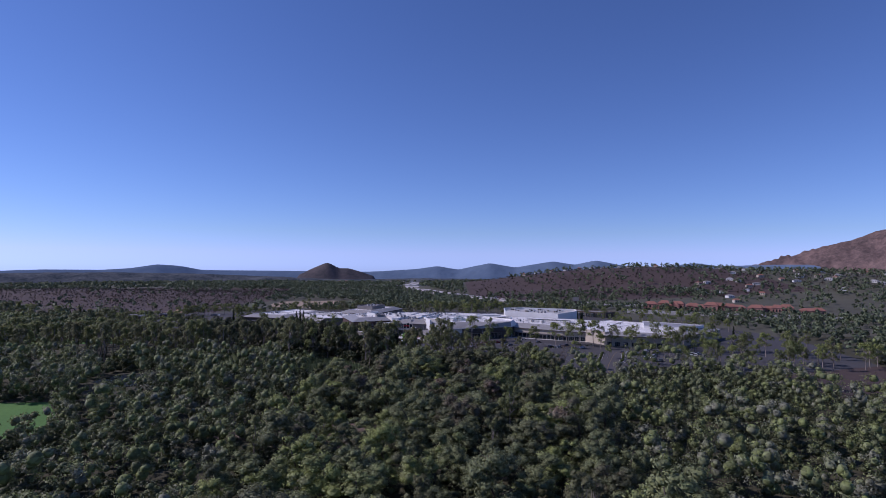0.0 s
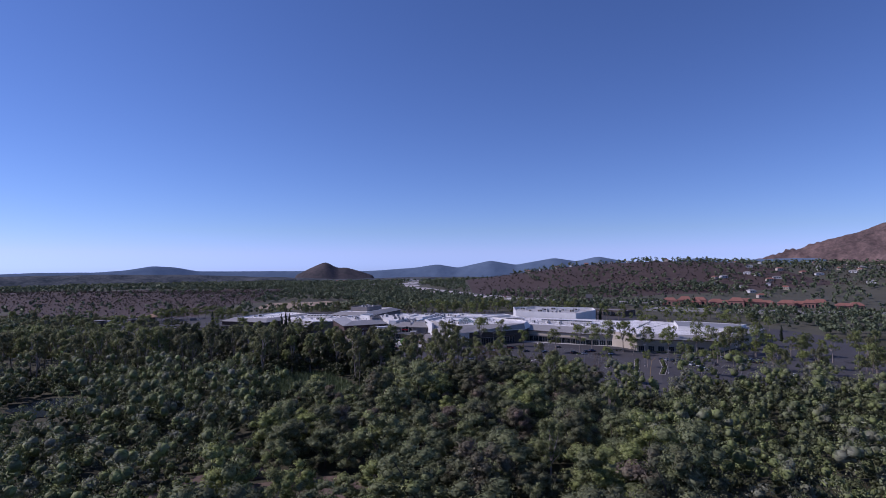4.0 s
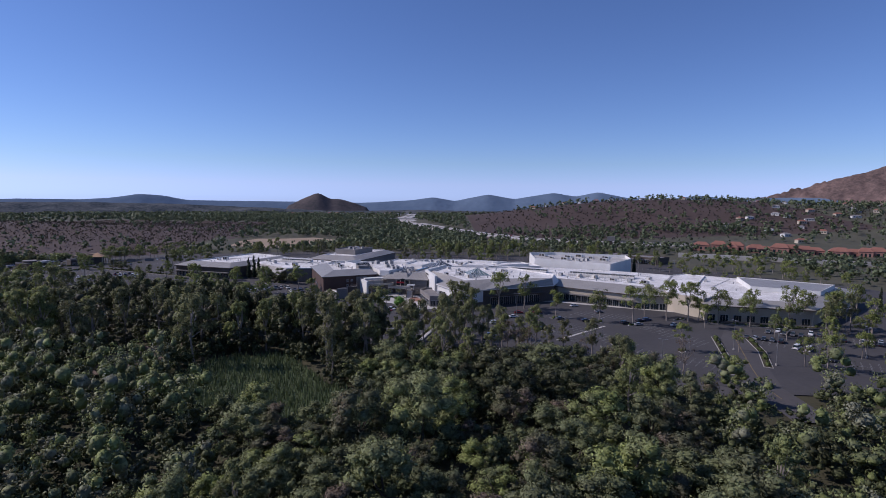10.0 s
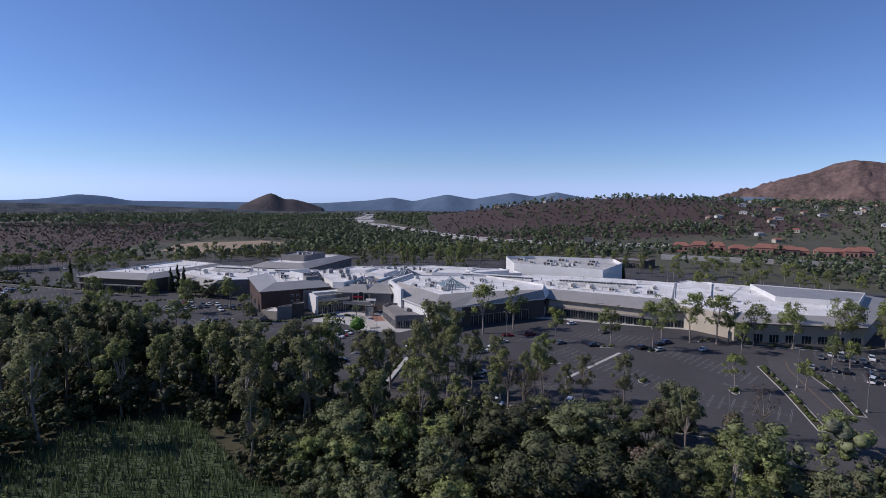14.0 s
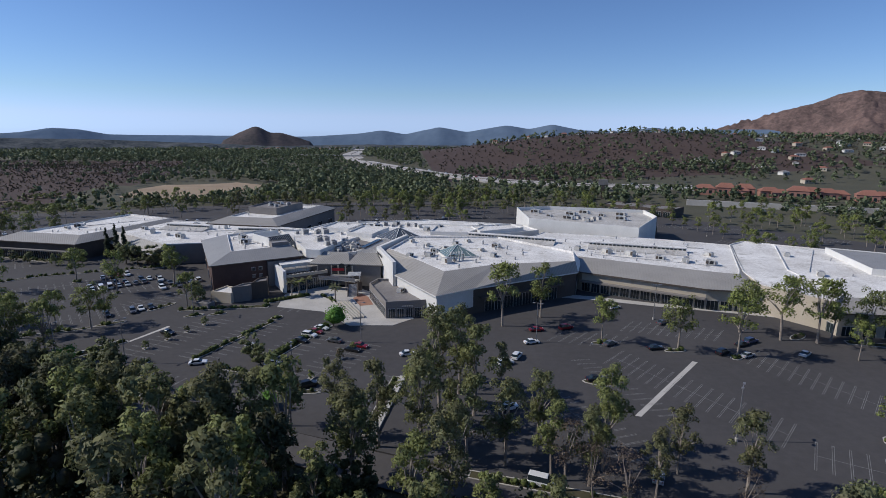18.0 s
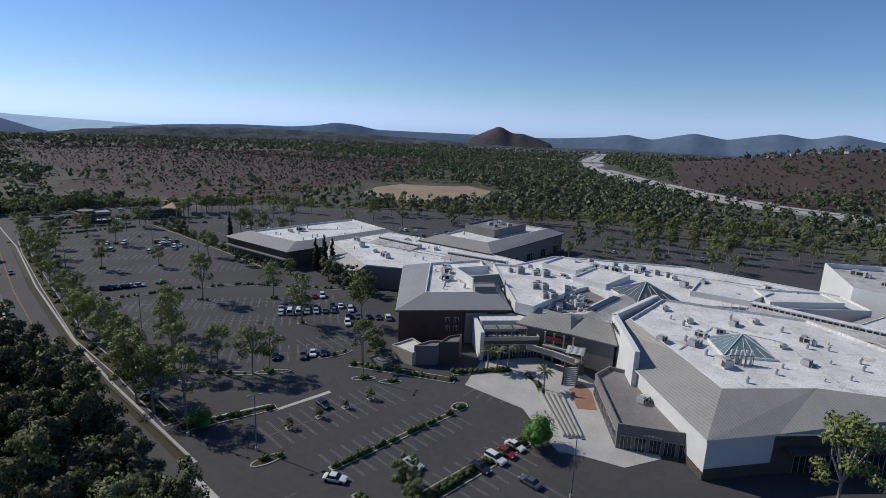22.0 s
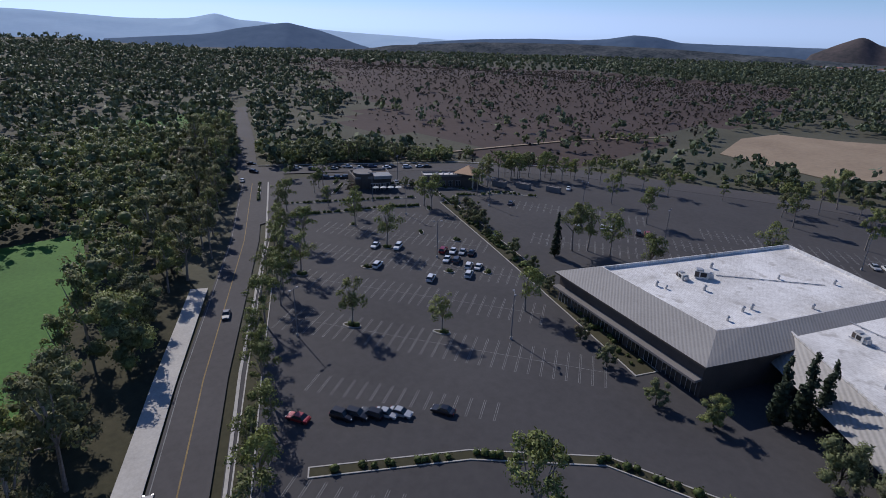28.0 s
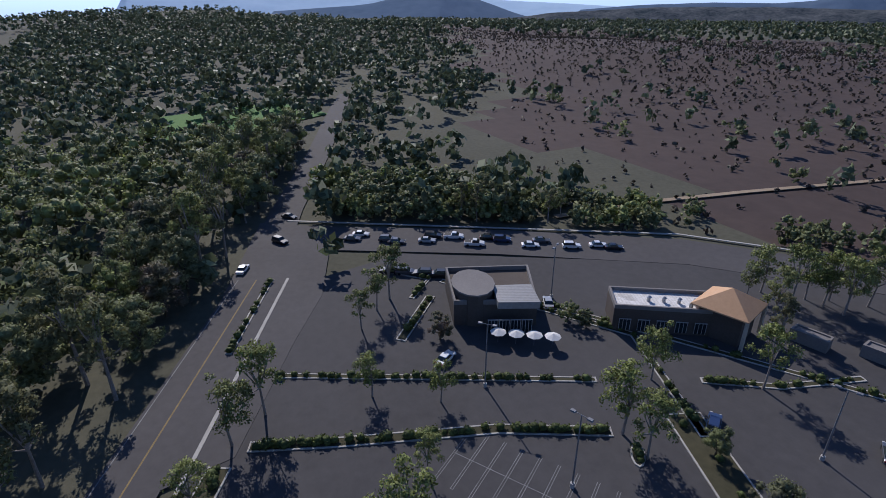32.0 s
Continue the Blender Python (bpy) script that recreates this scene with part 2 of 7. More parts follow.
M_LAWN = surface("mown_grass", (0.05, 0.12, 0.022), (0.095, 0.21, 0.04), 0.03, 0.8, 0.9)
M_REED = surface("marsh_reeds", (0.045, 0.062, 0.03), (0.08, 0.105, 0.048), 0.06, 1.2, 0.9, bump=0.6)
M_ASPHALT = surface("worn_asphalt", (0.046, 0.044, 0.045), (0.086, 0.082, 0.082), 0.035, 0.5, 0.88, spec=0.25, bump=0.1, contrast=0.8)
M_ROAD = surface("road_asphalt", (0.062, 0.058, 0.058), (0.10, 0.094, 0.093), 0.05, 0.6, 0.88, spec=0.25, bump=0.1, contrast=0.7)
M_CONCRETE = surface("pale_concrete", (0.36, 0.34, 0.31), (0.52, 0.50, 0.46), 0.15, 2.0, 0.85)
M_FREEWAY = surface("freeway_concrete", (0.34, 0.32, 0.30), (0.46, 0.44, 0.41), 0.02, 0.3, 0.85)
M_KERB = surface("kerb_concrete", (0.32, 0.30, 0.27), (0.48, 0.46, 0.42), 0.5, 3.0, 0.85)
M_PAINT = surface("worn_white_paint", (0.11, 0.11, 0.11), (0.28, 0.28, 0.275), 0.3, 2.0, 0.8, bump=0)
M_YELLOW = surface("worn_yellow_paint", (0.14, 0.10, 0.05), (0.30, 0.21, 0.08), 0.5, 4.0, 0.8, bump=0)
M_WHITEROOF = membrane("white_membrane_roof", (0.54, 0.52, 0.485), (0.82, 0.805, 0.77), (0.42, 0.395, 0.355))
M_APRON = membrane("weathered_sloping_membrane", (0.34, 0.325, 0.30), (0.56, 0.545, 0.515), (0.25, 0.235, 0.21))
M_GREYROOF = ribbed("grey_standing_seam_roof", (0.20, 0.195, 0.19), (0.30, 0.295, 0.285), 0.6, 26.0)
M_TANROOF = ribbed("taupe_seam_roof", (0.225, 0.212, 0.19), (0.325, 0.308, 0.28), 0.7, -30.0)
M_POLDROOF = surface("dark_gravel_roof", (0.15, 0.14, 0.135), (0.25, 0.235, 0.225), 0.15, 1.4, 0.9)
M_BRICKWALL = surface("brown_brick", (0.065, 0.042, 0.038), (0.11, 0.072, 0.06), 0.2, 5.0, 0.85, bump=0.3)
M_GREYWALL = surface("grey_stucco", (0.17, 0.155, 0.145), (0.24, 0.225, 0.21), 0.15, 3.0, 0.9)
M_TANWALL = surface("beige_stucco", (0.40, 0.35, 0.27), (0.52, 0.46, 0.37), 0.12, 3.0, 0.9)
M_WHITEWALL = surface("white_stucco", (0.58, 0.57, 0.54), (0.74, 0.73, 0.70), 0.12, 3.0, 0.85)
M_DARKWALL = surface("dark_brown_stucco", (0.075, 0.06, 0.05), (0.12, 0.10, 0.085), 0.15, 3.0, 0.9)
M_METAL = surface("galvanised_metal", (0.32, 0.32, 0.32), (0.5, 0.5, 0.5), 0.5, 3.0, 0.45, 0.3, 0.5)
M_HVAC = surface("hvac_casing", (0.40, 0.39, 0.365), (0.66, 0.65, 0.61), 0.5, 3.0, 0.6)
M_BLACK = plain("dark_void", (0.02, 0.02, 0.022), 0.7)
M_POLE = plain("grey_steel_pole", (0.22, 0.22, 0.23), 0.5, 0.3)
M_GLASS = glass_dark("dark_glass")
M_SKYGLASS = glass_dark("green_tinted_glass", (0.16, 0.22, 0.22))
M_TIRE = plain("tyre_rubber", (0.02, 0.02, 0.02), 0.85)
M_TERRA = surface("terracotta_tiles", (0.20, 0.09, 0.065), (0.31, 0.15, 0.11), 0.1, 1.5, 0.85)
M_ORANGE = surface("tan_metal_roof", (0.50, 0.30, 0.16), (0.62, 0.38, 0.21), 0.1, 1.5, 0.6)
M_BARK = surface("pale_bark", (0.16, 0.13, 0.11), (0.40, 0.35, 0.30), 0.4, 3.0, 0.9)
M_DARKBARK = surface("dark_bark", (0.05, 0.04, 0.03), (0.12, 0.10, 0.08), 0.4, 3.0, 0.9)
M_WATER = nodes_of("pond_water", 0.06, 0.0, 0.5)[0]
M_WATER.node_tree.nodes["Principled BSDF"].inputs["Base Color"].default_value = (0.03, 0.04, 0.05, 1)
F_WOOD = foliage("woodland_leaves", [(0.19, 0.145, 0.11), (0.12, 0.125, 0.07), (0.165, 0.185, 0.09), (0.19, 0.21, 0.10), (0.245, 0.28, 0.09), (0.26, 0.265, 0.18)], see=0.3)
# woodland tones again, darkened for the self-shade the sparser mass lacks
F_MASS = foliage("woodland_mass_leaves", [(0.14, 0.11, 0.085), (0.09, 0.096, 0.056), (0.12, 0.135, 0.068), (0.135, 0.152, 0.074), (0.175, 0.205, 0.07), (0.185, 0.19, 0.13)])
F_EUC = foliage("eucalyptus_leaves", [(0.135, 0.132, 0.072), (0.17, 0.178, 0.088), (0.19, 0.21, 0.085), (0.22, 0.25, 0.09)], see=0.4)
F_LOT = foliage("parking_lot_tree_leaves", [(0.12, 0.135, 0.05), (0.155, 0.18, 0.06), (0.19, 0.22, 0.065), (0.20, 0.22, 0.09)])
# dark leaf tones; for undergrowth and roadside wood, shade is put into them
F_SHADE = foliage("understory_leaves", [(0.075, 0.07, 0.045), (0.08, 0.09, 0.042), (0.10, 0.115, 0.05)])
F_DARK = foliage("dark_conifer_needles", [(0.03, 0.042, 0.026), (0.045, 0.06, 0.032)])
F_HEDGE = foliage("clipped_hedge_leaves", [(0.06, 0.075, 0.025), (0.09, 0.115, 0.035), (0.125, 0.14, 0.05)])
F_REED = foliage("reed_blades", [(0.10, 0.13, 0.06), (0.15, 0.19, 0.088)])
F_LIME = foliage("bright_green_leaves", [(0.085, 0.19, 0.035), (0.12, 0.24, 0.045)])
F_FAR = foliage("valley_tree_leaves", [(0.095, 0.118, 0.068), (0.125, 0.15, 0.08), (0.145, 0.165, 0.098)])
F_DRY = foliage("dry_brown_leaves", [(0.11, 0.085, 0.065), (0.16, 0.125, 0.095)])
F_SCRUB = foliage("dry_scrub_leaves", [(0.07, 0.056, 0.048), (0.085, 0.075, 0.056), (0.075, 0.082, 0.052)])


# ---- mesh helpers ----
def link_mesh(name, verts, faces, mats, parent=None, label="", idx=None, smooth=False):
    me = bpy.data.meshes.new(name)
    me.from_pydata([tuple(v) for v in verts], [], faces)
    for m in mats if isinstance(mats, (list, tuple)) else [mats]:
        me.materials.append(m)
    if idx is not None:
        me.polygons.foreach_set("material_index", idx)
    if smooth:
        me.polygons.foreach_set("use_smooth", [True] * len(me.polygons))
    me.update()
    ob = new(name, me)
    if parent is not None:
        ob.parent = parent
    if label:
        ob["label"] = label
    return ob


def root(name, x, y, z, label, category, group="", kind=""):
    ob = new(name)
    ob.location = (x, y, z)
    return tagged(ob, label, category, group, kind)


class Build:
    """Collects boxes, prisms and lofts into one mesh."""

    def __init__(self):
        self.v, self.f, self.i = [], [], []

    def add(self, verts, faces, mi=0):
        k = len(self.v)
        self.v += [tuple(v) for v in verts]
        self.f += [tuple(k + j for j in q) for q in faces]
        self.i += [mi] * len(faces)
        return self

    def box(self, cx, cy, z0, sx, sy, h, turn=0.0, mi=0, taper=0.0):
        c, s = math.cos(radians(turn)), math.sin(radians(turn))
        vs = []
        for z, k in ((z0, 1.0), (z0 + h, 1.0 - taper)):
            for a, b in ((-1, -1), (1, -1), (1, 1), (-1, 1)):
                x, y = a * sx / 2 * k, b * sy / 2 * k
                vs.append((cx + x * c - y * s, cy + x * s + y * c, z))
        return self.add(vs, [(3, 2, 1, 0), (4, 5, 6, 7), (0, 1, 5, 4), (1, 2, 6, 5), (2, 3, 7, 6), (3, 0, 4, 7)], mi)

    def prism(self, poly, z0, z1, mi=0, top=True, bottom=False):
        n = len(poly)
        vs = [(x, y, z0) for x, y in poly] + [(x, y, z1) for x, y in poly]
        fs = [(j, (j + 1) % n, n + (j + 1) % n, n + j) for j in range(n)]
        if top:
            fs.append(tuple(range(n, 2 * n)))
        if bottom:
            fs.append(tuple(reversed(range(n))))
        return self.add(vs, fs, mi)

    def loft(self, low, z0, high, z1, mi=0, cap=False, under=False):
        n = len(low)
        vs = [(x, y, z0) for x, y in low] + [(x, y, z1) for x, y in high]
        fs = [(j, (j + 1) % n, n + (j + 1) % n, n + j) for j in range(n)]
        if cap:
            fs.append(tuple(range(n, 2 * n)))
        if under:
            fs.append(tuple(reversed(range(n))))
        return self.add(vs, fs, mi)

    def tube(self, pts, radii, sides=6, mi=0):
        rings = []
        for k, p in enumerate(pts):
            p = Vector(p)
            d = (Vector(pts[min(k + 1, len(pts) - 1)]) - Vector(pts[max(k - 1, 0)])).normalized()
            u = d.orthogonal().normalized()
            w = d.cross(u)
            rings.append([p + (u * math.cos(6.2832 * j / sides) + w * math.sin(6.2832 * j / sides)) * radii[k] for j in range(sides)])
        vs = [v for r in rings for v in r]
        fs = []
        for k in range(len(pts) - 1):
            for j in range(sides):
                fs.append((k * sides + j, k * sides + (j + 1) % sides, (k + 1) * sides + (j + 1) % sides, (k + 1) * sides + j))
        fs.append(tuple(range((len(pts) - 1) * sides, len(pts) * sides)))
        return self.add(vs, fs, mi)

    def out(self, name, mats, parent=None, label="", smooth=False, origin=None):
        v = self.v
        if origin is not None:
            v = [(a - origin[0], b - origin[1], c - origin[2]) for a, b, c in v]
        return link_mesh(name, v, self.f, mats, parent, label, self.i, smooth)


def inset(poly, d):
    """A polygon (counter-clockwise) moved inwards by d."""
    n, res = len(poly), []
    for k in range(n):
        a, b, c = Vector(poly[k - 1]), Vector(poly[k]), Vector(poly[(k + 1) % n])
        e1, e2 = (b - a).normalized(), (c - b).normalized()
        n1, n2 = Vector((-e1.y, e1.x)), Vector((-e2.y, e2.x))
        m = (n1 + n2) / max(0.35, 1 + n1.dot(n2))
        res.append((b.x + m.x * d, b.y + m.y * d))
    return res


def inside(x, y, poly):
    hit = False
    for (x1, y1), (x2, y2) in zip(poly, poly[1:] + poly[:1]):
        if (y1 > y) != (y2 > y) and x < (x2 - x1) * (y - y1) / (y2 - y1) + x1:
            hit = not hit
    return hit


def slab(name, poly, z, mat, label="", category="ground", thick=0.3):
    b = Build().prism(poly, z - thick, z)
    return tagged(b.out(name, mat), label, category, kind="structure")


def strip(poly_line, width):
    """The outline of a band of that width along a line of points."""
    left, right = [], []
    for k, p in enumerate(poly_line):
        p = Vector(p)
        d = (Vector(poly_line[min(k + 1, len(poly_line) - 1)]) - Vector(poly_line[max(k - 1, 0)])).normalized()
        nn = Vector((-d.y, d.x)) * width / 2
        left.append(tuple(p + nn))
        right.append(tuple(p - nn))
    return left, right


def band(name, line, width, z, mat, label, category="road", zs=None, thick=0.2):
    left, right = strip(line, width)
    b = Build()
    for k in range(len(line) - 1):
        za, zb = (zs[k], zs[k + 1]) if zs else (z, z)
        q = [(*right[k], za), (*right[k + 1], zb), (*left[k + 1], zb), (*left[k], za)]
        lo = [(x, y, zz - thick) for x, y, zz in q]
        b.add(q + lo, [(0, 1, 2, 3), (0, 4, 5, 1), (2, 6, 7, 3)])
    return tagged(b.out(name, mat), label, category, kind="structure")

# ---- ground ----
def bump_at(x, y, cx, cy, rx, ry, h, turn=0.0):
    c, s = math.cos(radians(turn)), math.sin(radians(turn))
    u, v = ((x - cx) * c + (y - cy) * s) / rx, (-(x - cx) * s + (y - cy) * c) / ry
    return h * math.exp(-(u * u + v * v))


def terrain(x, y):
    z = -0.3
    r = math.hypot(x, y - 300)
    out = max(0.0, r - 1300)
    z -= out * 0.022
    z += bump_at(x, y, 330, 1330, 290, 230, 40, -14) + bump_at(x, y, 700, 1250, 380, 260, 38)
    z += bump_at(x, y, 1050, 900, 420, 330, 42)
    z += bump_at(x, y, -640, 960, 170, 150, 9) + bump_at(x, y, -470, 1000, 170, 130, 6) + bump_at(x, y, -900, 880, 230, 170, 7)
    z += bump_at(x, y, -1250, 830, 330, 260, 6) + bump_at(x, y, -1700, 560, 420, 420, 34)
    k = min(1.0, max(0.0, (r - 520) / 500))
    z += k * (noise.noise((x * 0.004, y * 0.004, 3.1)) * 6 + noise.noise((x * 0.013, y * 0.013, 7.7)) * 2.4)
    return z


def axis(lo, hi, fine_lo, fine_hi, step, grow):
    pts = list(np.arange(fine_lo, fine_hi + 1e-6, step))
    s, p = step, fine_lo
    while p > lo:
        s *= grow
        p -= s
        pts.insert(0, max(p, lo))
    s, p = step, fine_hi
    while p < hi:
        s *= grow
        p += s
        pts.append(min(p, hi))
    return pts


def build_ground():
    xs, ys = axis(-4700, 4700, -700, 700, 22, 1.09), axis(-900, 4900, -40, 1500, 22, 1.09)
    nx, ny = len(xs), len(ys)
    vs = [(x, y, terrain(x, y)) for y in ys for x in xs]
    fs, idx = [], []
    for j in range(ny - 1):
        for i in range(nx - 1):
            fs.append((j * nx + i, j * nx + i + 1, (j + 1) * nx + i + 1, (j + 1) * nx + i))
            x, y = (xs[i] + xs[i + 1]) / 2, (ys[j] + ys[j + 1]) / 2
            k = 0
            wob = noise.noise((x * 0.012, y * 0.012, 1.7)) * 90
            if y < 470 and abs(x) < 420:
                k = 1
            elif x < -290 and y > 622 - (x + 330) * 0.42 + wob and y < 1300 and x < -260 - (y - 650) * 0.12 + wob:
                k = 2
            elif x > 40 and y > 900 and x < 620:
                k = 2
            idx.append(k)
    ob = link_mesh("ground", vs, fs, [M_GROUND, M_FLOOR, M_FIELD], idx=idx, smooth=True)
    tagged(ob, "brown valley floor with dry scrub rising into low hills", "ground", kind="structure")


build_ground()


# ---- far hills ----
def ridge(name, stops, dist, mat, label, depth=500.0, rough=10.0, seed=1):
    """A range of hills round the point (0, 200): (bearing in degrees, crest height) stops at one distance."""
    a0, a1 = stops[0][0], stops[-1][0]
    n = int((a1 - a0) * 6)
    front = [(-1.0, -51.0, 0.0), (-0.86, -34.0, 0.18), (-0.72, -18.0, 0.35), (-0.58, -6.0, 0.5), (-0.44, 0.0, 0.62), (-0.32, 0.0, 0.75), (-0.2, 0.0, 0.87), (-0.09, 0.0, 0.96), (0.0, 0.0, 1.0), (0.5, 0.0, 0.6), (1.0, -51.0, 0.0)]
    fine = np.linspace(-1, 1, 46)
    ds = [f[0] for f in front]
    rings = [(d * depth, float(np.interp(d, ds, [f[1] for f in front])), float(np.interp(d, ds, [f[2] for f in front]))) for d in fine]
    vs = []
    for dr, base, share in rings:
        for k in range(n + 1):
            a = a0 + (a1 - a0) * k / n
            h = float(np.mean(np.interp([a - 0.35, a, a, a + 0.35], [s[0] for s in stops], [s[1] for s in stops])))
            px, py = (dist + dr) * math.sin(radians(a)), (dist + dr) * math.cos(radians(a))
            wob = (noise.noise((px * 0.0045, py * 0.0045, seed)) + noise.noise((px * 0.014, py * 0.014, seed + 5)) * 0.6 + noise.noise((px * 0.04, py * 0.04, seed + 9)) * 0.35) * rough
            edge = min(1.0, (a - a0) / 1.5, (a1 - a) / 1.5)
            h = -120 + (h + 120) * share + base + wob * (1.0 if 0 < share < 0.95 else 0.25)
            h = -150 + (h + 150) * max(0.0, min(1.0, 0.35 + edge * 0.65))
            vs.append((px, 200 + py, h))
    fs = [(j * (n + 1) + i, j * (n + 1) + i + 1, (j + 1) * (n + 1) + i + 1, (j + 1) * (n + 1) + i) for j in range(len(rings) - 1) for i in range(n)]
    return tagged(link_mesh(name, vs, fs, mat, smooth=True), label, "hills", kind="structure")


# the first three carry distance haze, painted into their base colours
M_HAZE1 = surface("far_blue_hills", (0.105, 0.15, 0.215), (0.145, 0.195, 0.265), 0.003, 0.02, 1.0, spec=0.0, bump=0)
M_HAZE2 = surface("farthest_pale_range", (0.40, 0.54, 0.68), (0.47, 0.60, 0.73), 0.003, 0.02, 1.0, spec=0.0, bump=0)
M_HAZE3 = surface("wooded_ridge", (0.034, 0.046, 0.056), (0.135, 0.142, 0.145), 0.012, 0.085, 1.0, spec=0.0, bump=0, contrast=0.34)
M_PEAK = surface("scrubby_peak", (0.06, 0.06, 0.062), (0.13, 0.108, 0.105), 0.008, 0.06, 1.0, spec=0.0, bump=0, contrast=0.4)
M_REDMT = surface("red_boulder_mountain", (0.062, 0.05, 0.048), (0.21, 0.145, 0.128), 0.006, 0.05, 1.0, spec=0.0, bump=0.3, contrast=0.4)

ridge("hills_left_far", [(-50, -30), (-44, 6), (-38, 22), (-34, 18), (-33.1, 22), (-31.6, 30), (-29.3, 58), (-27.3, 48), (-25.3, 18), (-20.9, 15), (-16, 12), (-10, 14)], 4200, M_HAZE1, "flat-topped hills on the skyline, coloured blue-grey as haze", 350, 5, 2)
ridge("hills_centre_far", [(-11, 4), (-7.6, 10), (-3.2, 31), (-0.9, 57), (1.4, 28), (4.9, 84), (7.7, 47), (8.9, 64), (11.7, 99), (14, 74), (16.2, 108), (19, 67), (22.7, 60), (25.8, 90), (27.8, 66), (33, 80), (38, 80)], 4200, M_HAZE1, "row of rounded skyline hills coloured blue-grey as haze", 350, 6, 3)
ridge("cone_hill", [(-17.5, -30), (-16.1, -4), (-14.5, 42), (-13, 78), (-11.7, 38), (-10.9, 43), (-9.3, 18), (-7.9, -10), (-6.5, -30)], 3200, M_PEAK, "dark cone-shaped hill with a long shoulder", 260, 4, 4)
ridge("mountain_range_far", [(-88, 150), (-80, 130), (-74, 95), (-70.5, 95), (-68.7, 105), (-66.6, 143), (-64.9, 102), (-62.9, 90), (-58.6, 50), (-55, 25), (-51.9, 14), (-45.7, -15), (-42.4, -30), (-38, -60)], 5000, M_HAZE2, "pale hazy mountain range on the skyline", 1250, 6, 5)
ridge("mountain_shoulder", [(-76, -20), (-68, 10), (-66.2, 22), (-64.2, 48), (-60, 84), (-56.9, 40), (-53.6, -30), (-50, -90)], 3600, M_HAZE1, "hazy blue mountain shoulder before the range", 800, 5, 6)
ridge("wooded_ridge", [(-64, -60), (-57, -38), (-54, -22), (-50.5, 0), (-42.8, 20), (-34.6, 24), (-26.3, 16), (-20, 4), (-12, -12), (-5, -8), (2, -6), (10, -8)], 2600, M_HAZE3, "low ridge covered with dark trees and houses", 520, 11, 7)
ridge("mountain_red", [(27.5, -22), (30.5, 54), (32.6, 93), (34.6, 163), (36.2, 207), (38.2, 253), (40, 317), (41.1, 328), (42.4, 312), (45, 286), (50, 234), (60, 84)], 4480, M_REDMT, "reddish boulder-strewn mountain", 640, 48, 9)


# ---- paved ground ----
LOT = [(-95, 398), (-42, 371), (0, 351), (29, 339), (62, 321), (96, 306), (180, 300), (262, 330), (285, 440), (270, 560), (180, 660), (60, 690), (-60, 700),
       (-190, 690), (-300, 640), (-352, 556), (-348, 530), (-284, 494), (-217, 456), (-160, 426), (-130, 412)]
slab("parking_lot", LOT, 0.04, M_ASPHALT, "dark worn asphalt parking lot round the mall", "parking lot", 0.5)
WEST = [(-40, 367), (-93, 388), (-136, 406), (-168, 421), (-224, 450), (-291, 488), (-355, 520), (-396, 536), (-455, 562), (-542, 597), (-640, 640)]
LANE = [(x + 0.9, y + 1.9) for x, y in WEST]
band("road_west", LANE, 9.2, 0.09, M_ROAD, "grey two-way asphalt road along the parking lot")
SOUTH = [(-42, 366), (0, 345), (29, 333), (60, 317), (92, 302)]
band("road_south", SOUTH, 9.0, 0.09, M_ROAD, "narrow grey service road behind a kerb")
EAST = [(90, 285), (92, 312), (98.7, 330), (107, 351), (114.6, 370), (128, 392)]
band("road_entry", EAST, 11.0, 0.12, M_ROAD, "grey entry drive curving into the parking lot")
NORTH = [(-379, 527), (-347.5, 580), (-321, 618), (-279, 654), (-178, 691), (-60, 712), (60, 712)]
band("road_north", NORTH, 15.0, 0.1, M_ROAD, "wide grey road running behind the restaurants")
band("pavement_west", [(x + 3.3, y + 8.3) for x, y in WEST[1:7]], 0.6, 0.16, M_KERB, "pale concrete pavement beside the road", "pavement")
band("pavement_far", [(-146, 406.2), (-170.2, 416.4), (-226.2, 445.4), (-264, 466)], 4.4, 0.16, M_CONCRETE, "pale concrete shoulder beside the road", "pavement")
band("path", [(-354, 604), (-350, 640), (-343, 672), (-328, 730), (-296, 790)], 2.2, 0.3, M_DIRT, "pale gravel path through the dry field", "path")
slab("road_junction", [(-300, 490), (-345, 512.5), (-388, 529), (-376, 546), (-341, 533), (-327, 524), (-303, 510)], 0.096, M_ROAD, "wide grey asphalt junction where two roads meet", "road")
band("verge_path", [(-386, 536), (-356, 583), (-329, 625), (-285, 662)], 0.7, 0.25, M_KERB, "pale kerb line along the far side of the road", "pavement")
band("road_marking", LANE[2:7], 0.25, 0.104, M_YELLOW, "worn yellow centre line on the road", "road marking", thick=0.01)
band("road_marking", [(x - 0.9, y - 1.7) for x, y in WEST[1:7]], 0.16, 0.104, M_PAINT, "worn white lane line on the road", "road marking", thick=0.01)
band("road_marking", [(91.3, 302), (92.4, 312), (98.7, 330), (107, 351), (114.6, 370), (120, 379)], 0.25, 0.132, M_YELLOW, "worn yellow centre line on the entry drive", "road marking", thick=0.01)
FREE = [(-130, 2500), (-112, 2000), (-105, 1600), (-82, 1330), (-45, 1180), (0, 1080), (50, 985), (110, 905), (190, 845), (300, 800)]
band("freeway", FREE, 38.0, 0, M_FREEWAY, "pale concrete freeway winding down the valley", "freeway", [terrain(x, y) + 1.5 for x, y in FREE], 2.5)
band("freeway_median", FREE, 1.2, 0, M_GREYWALL, "grey median barrier along the freeway", "barrier", [terrain(x, y) + 2.3 for x, y in FREE], 0.8)
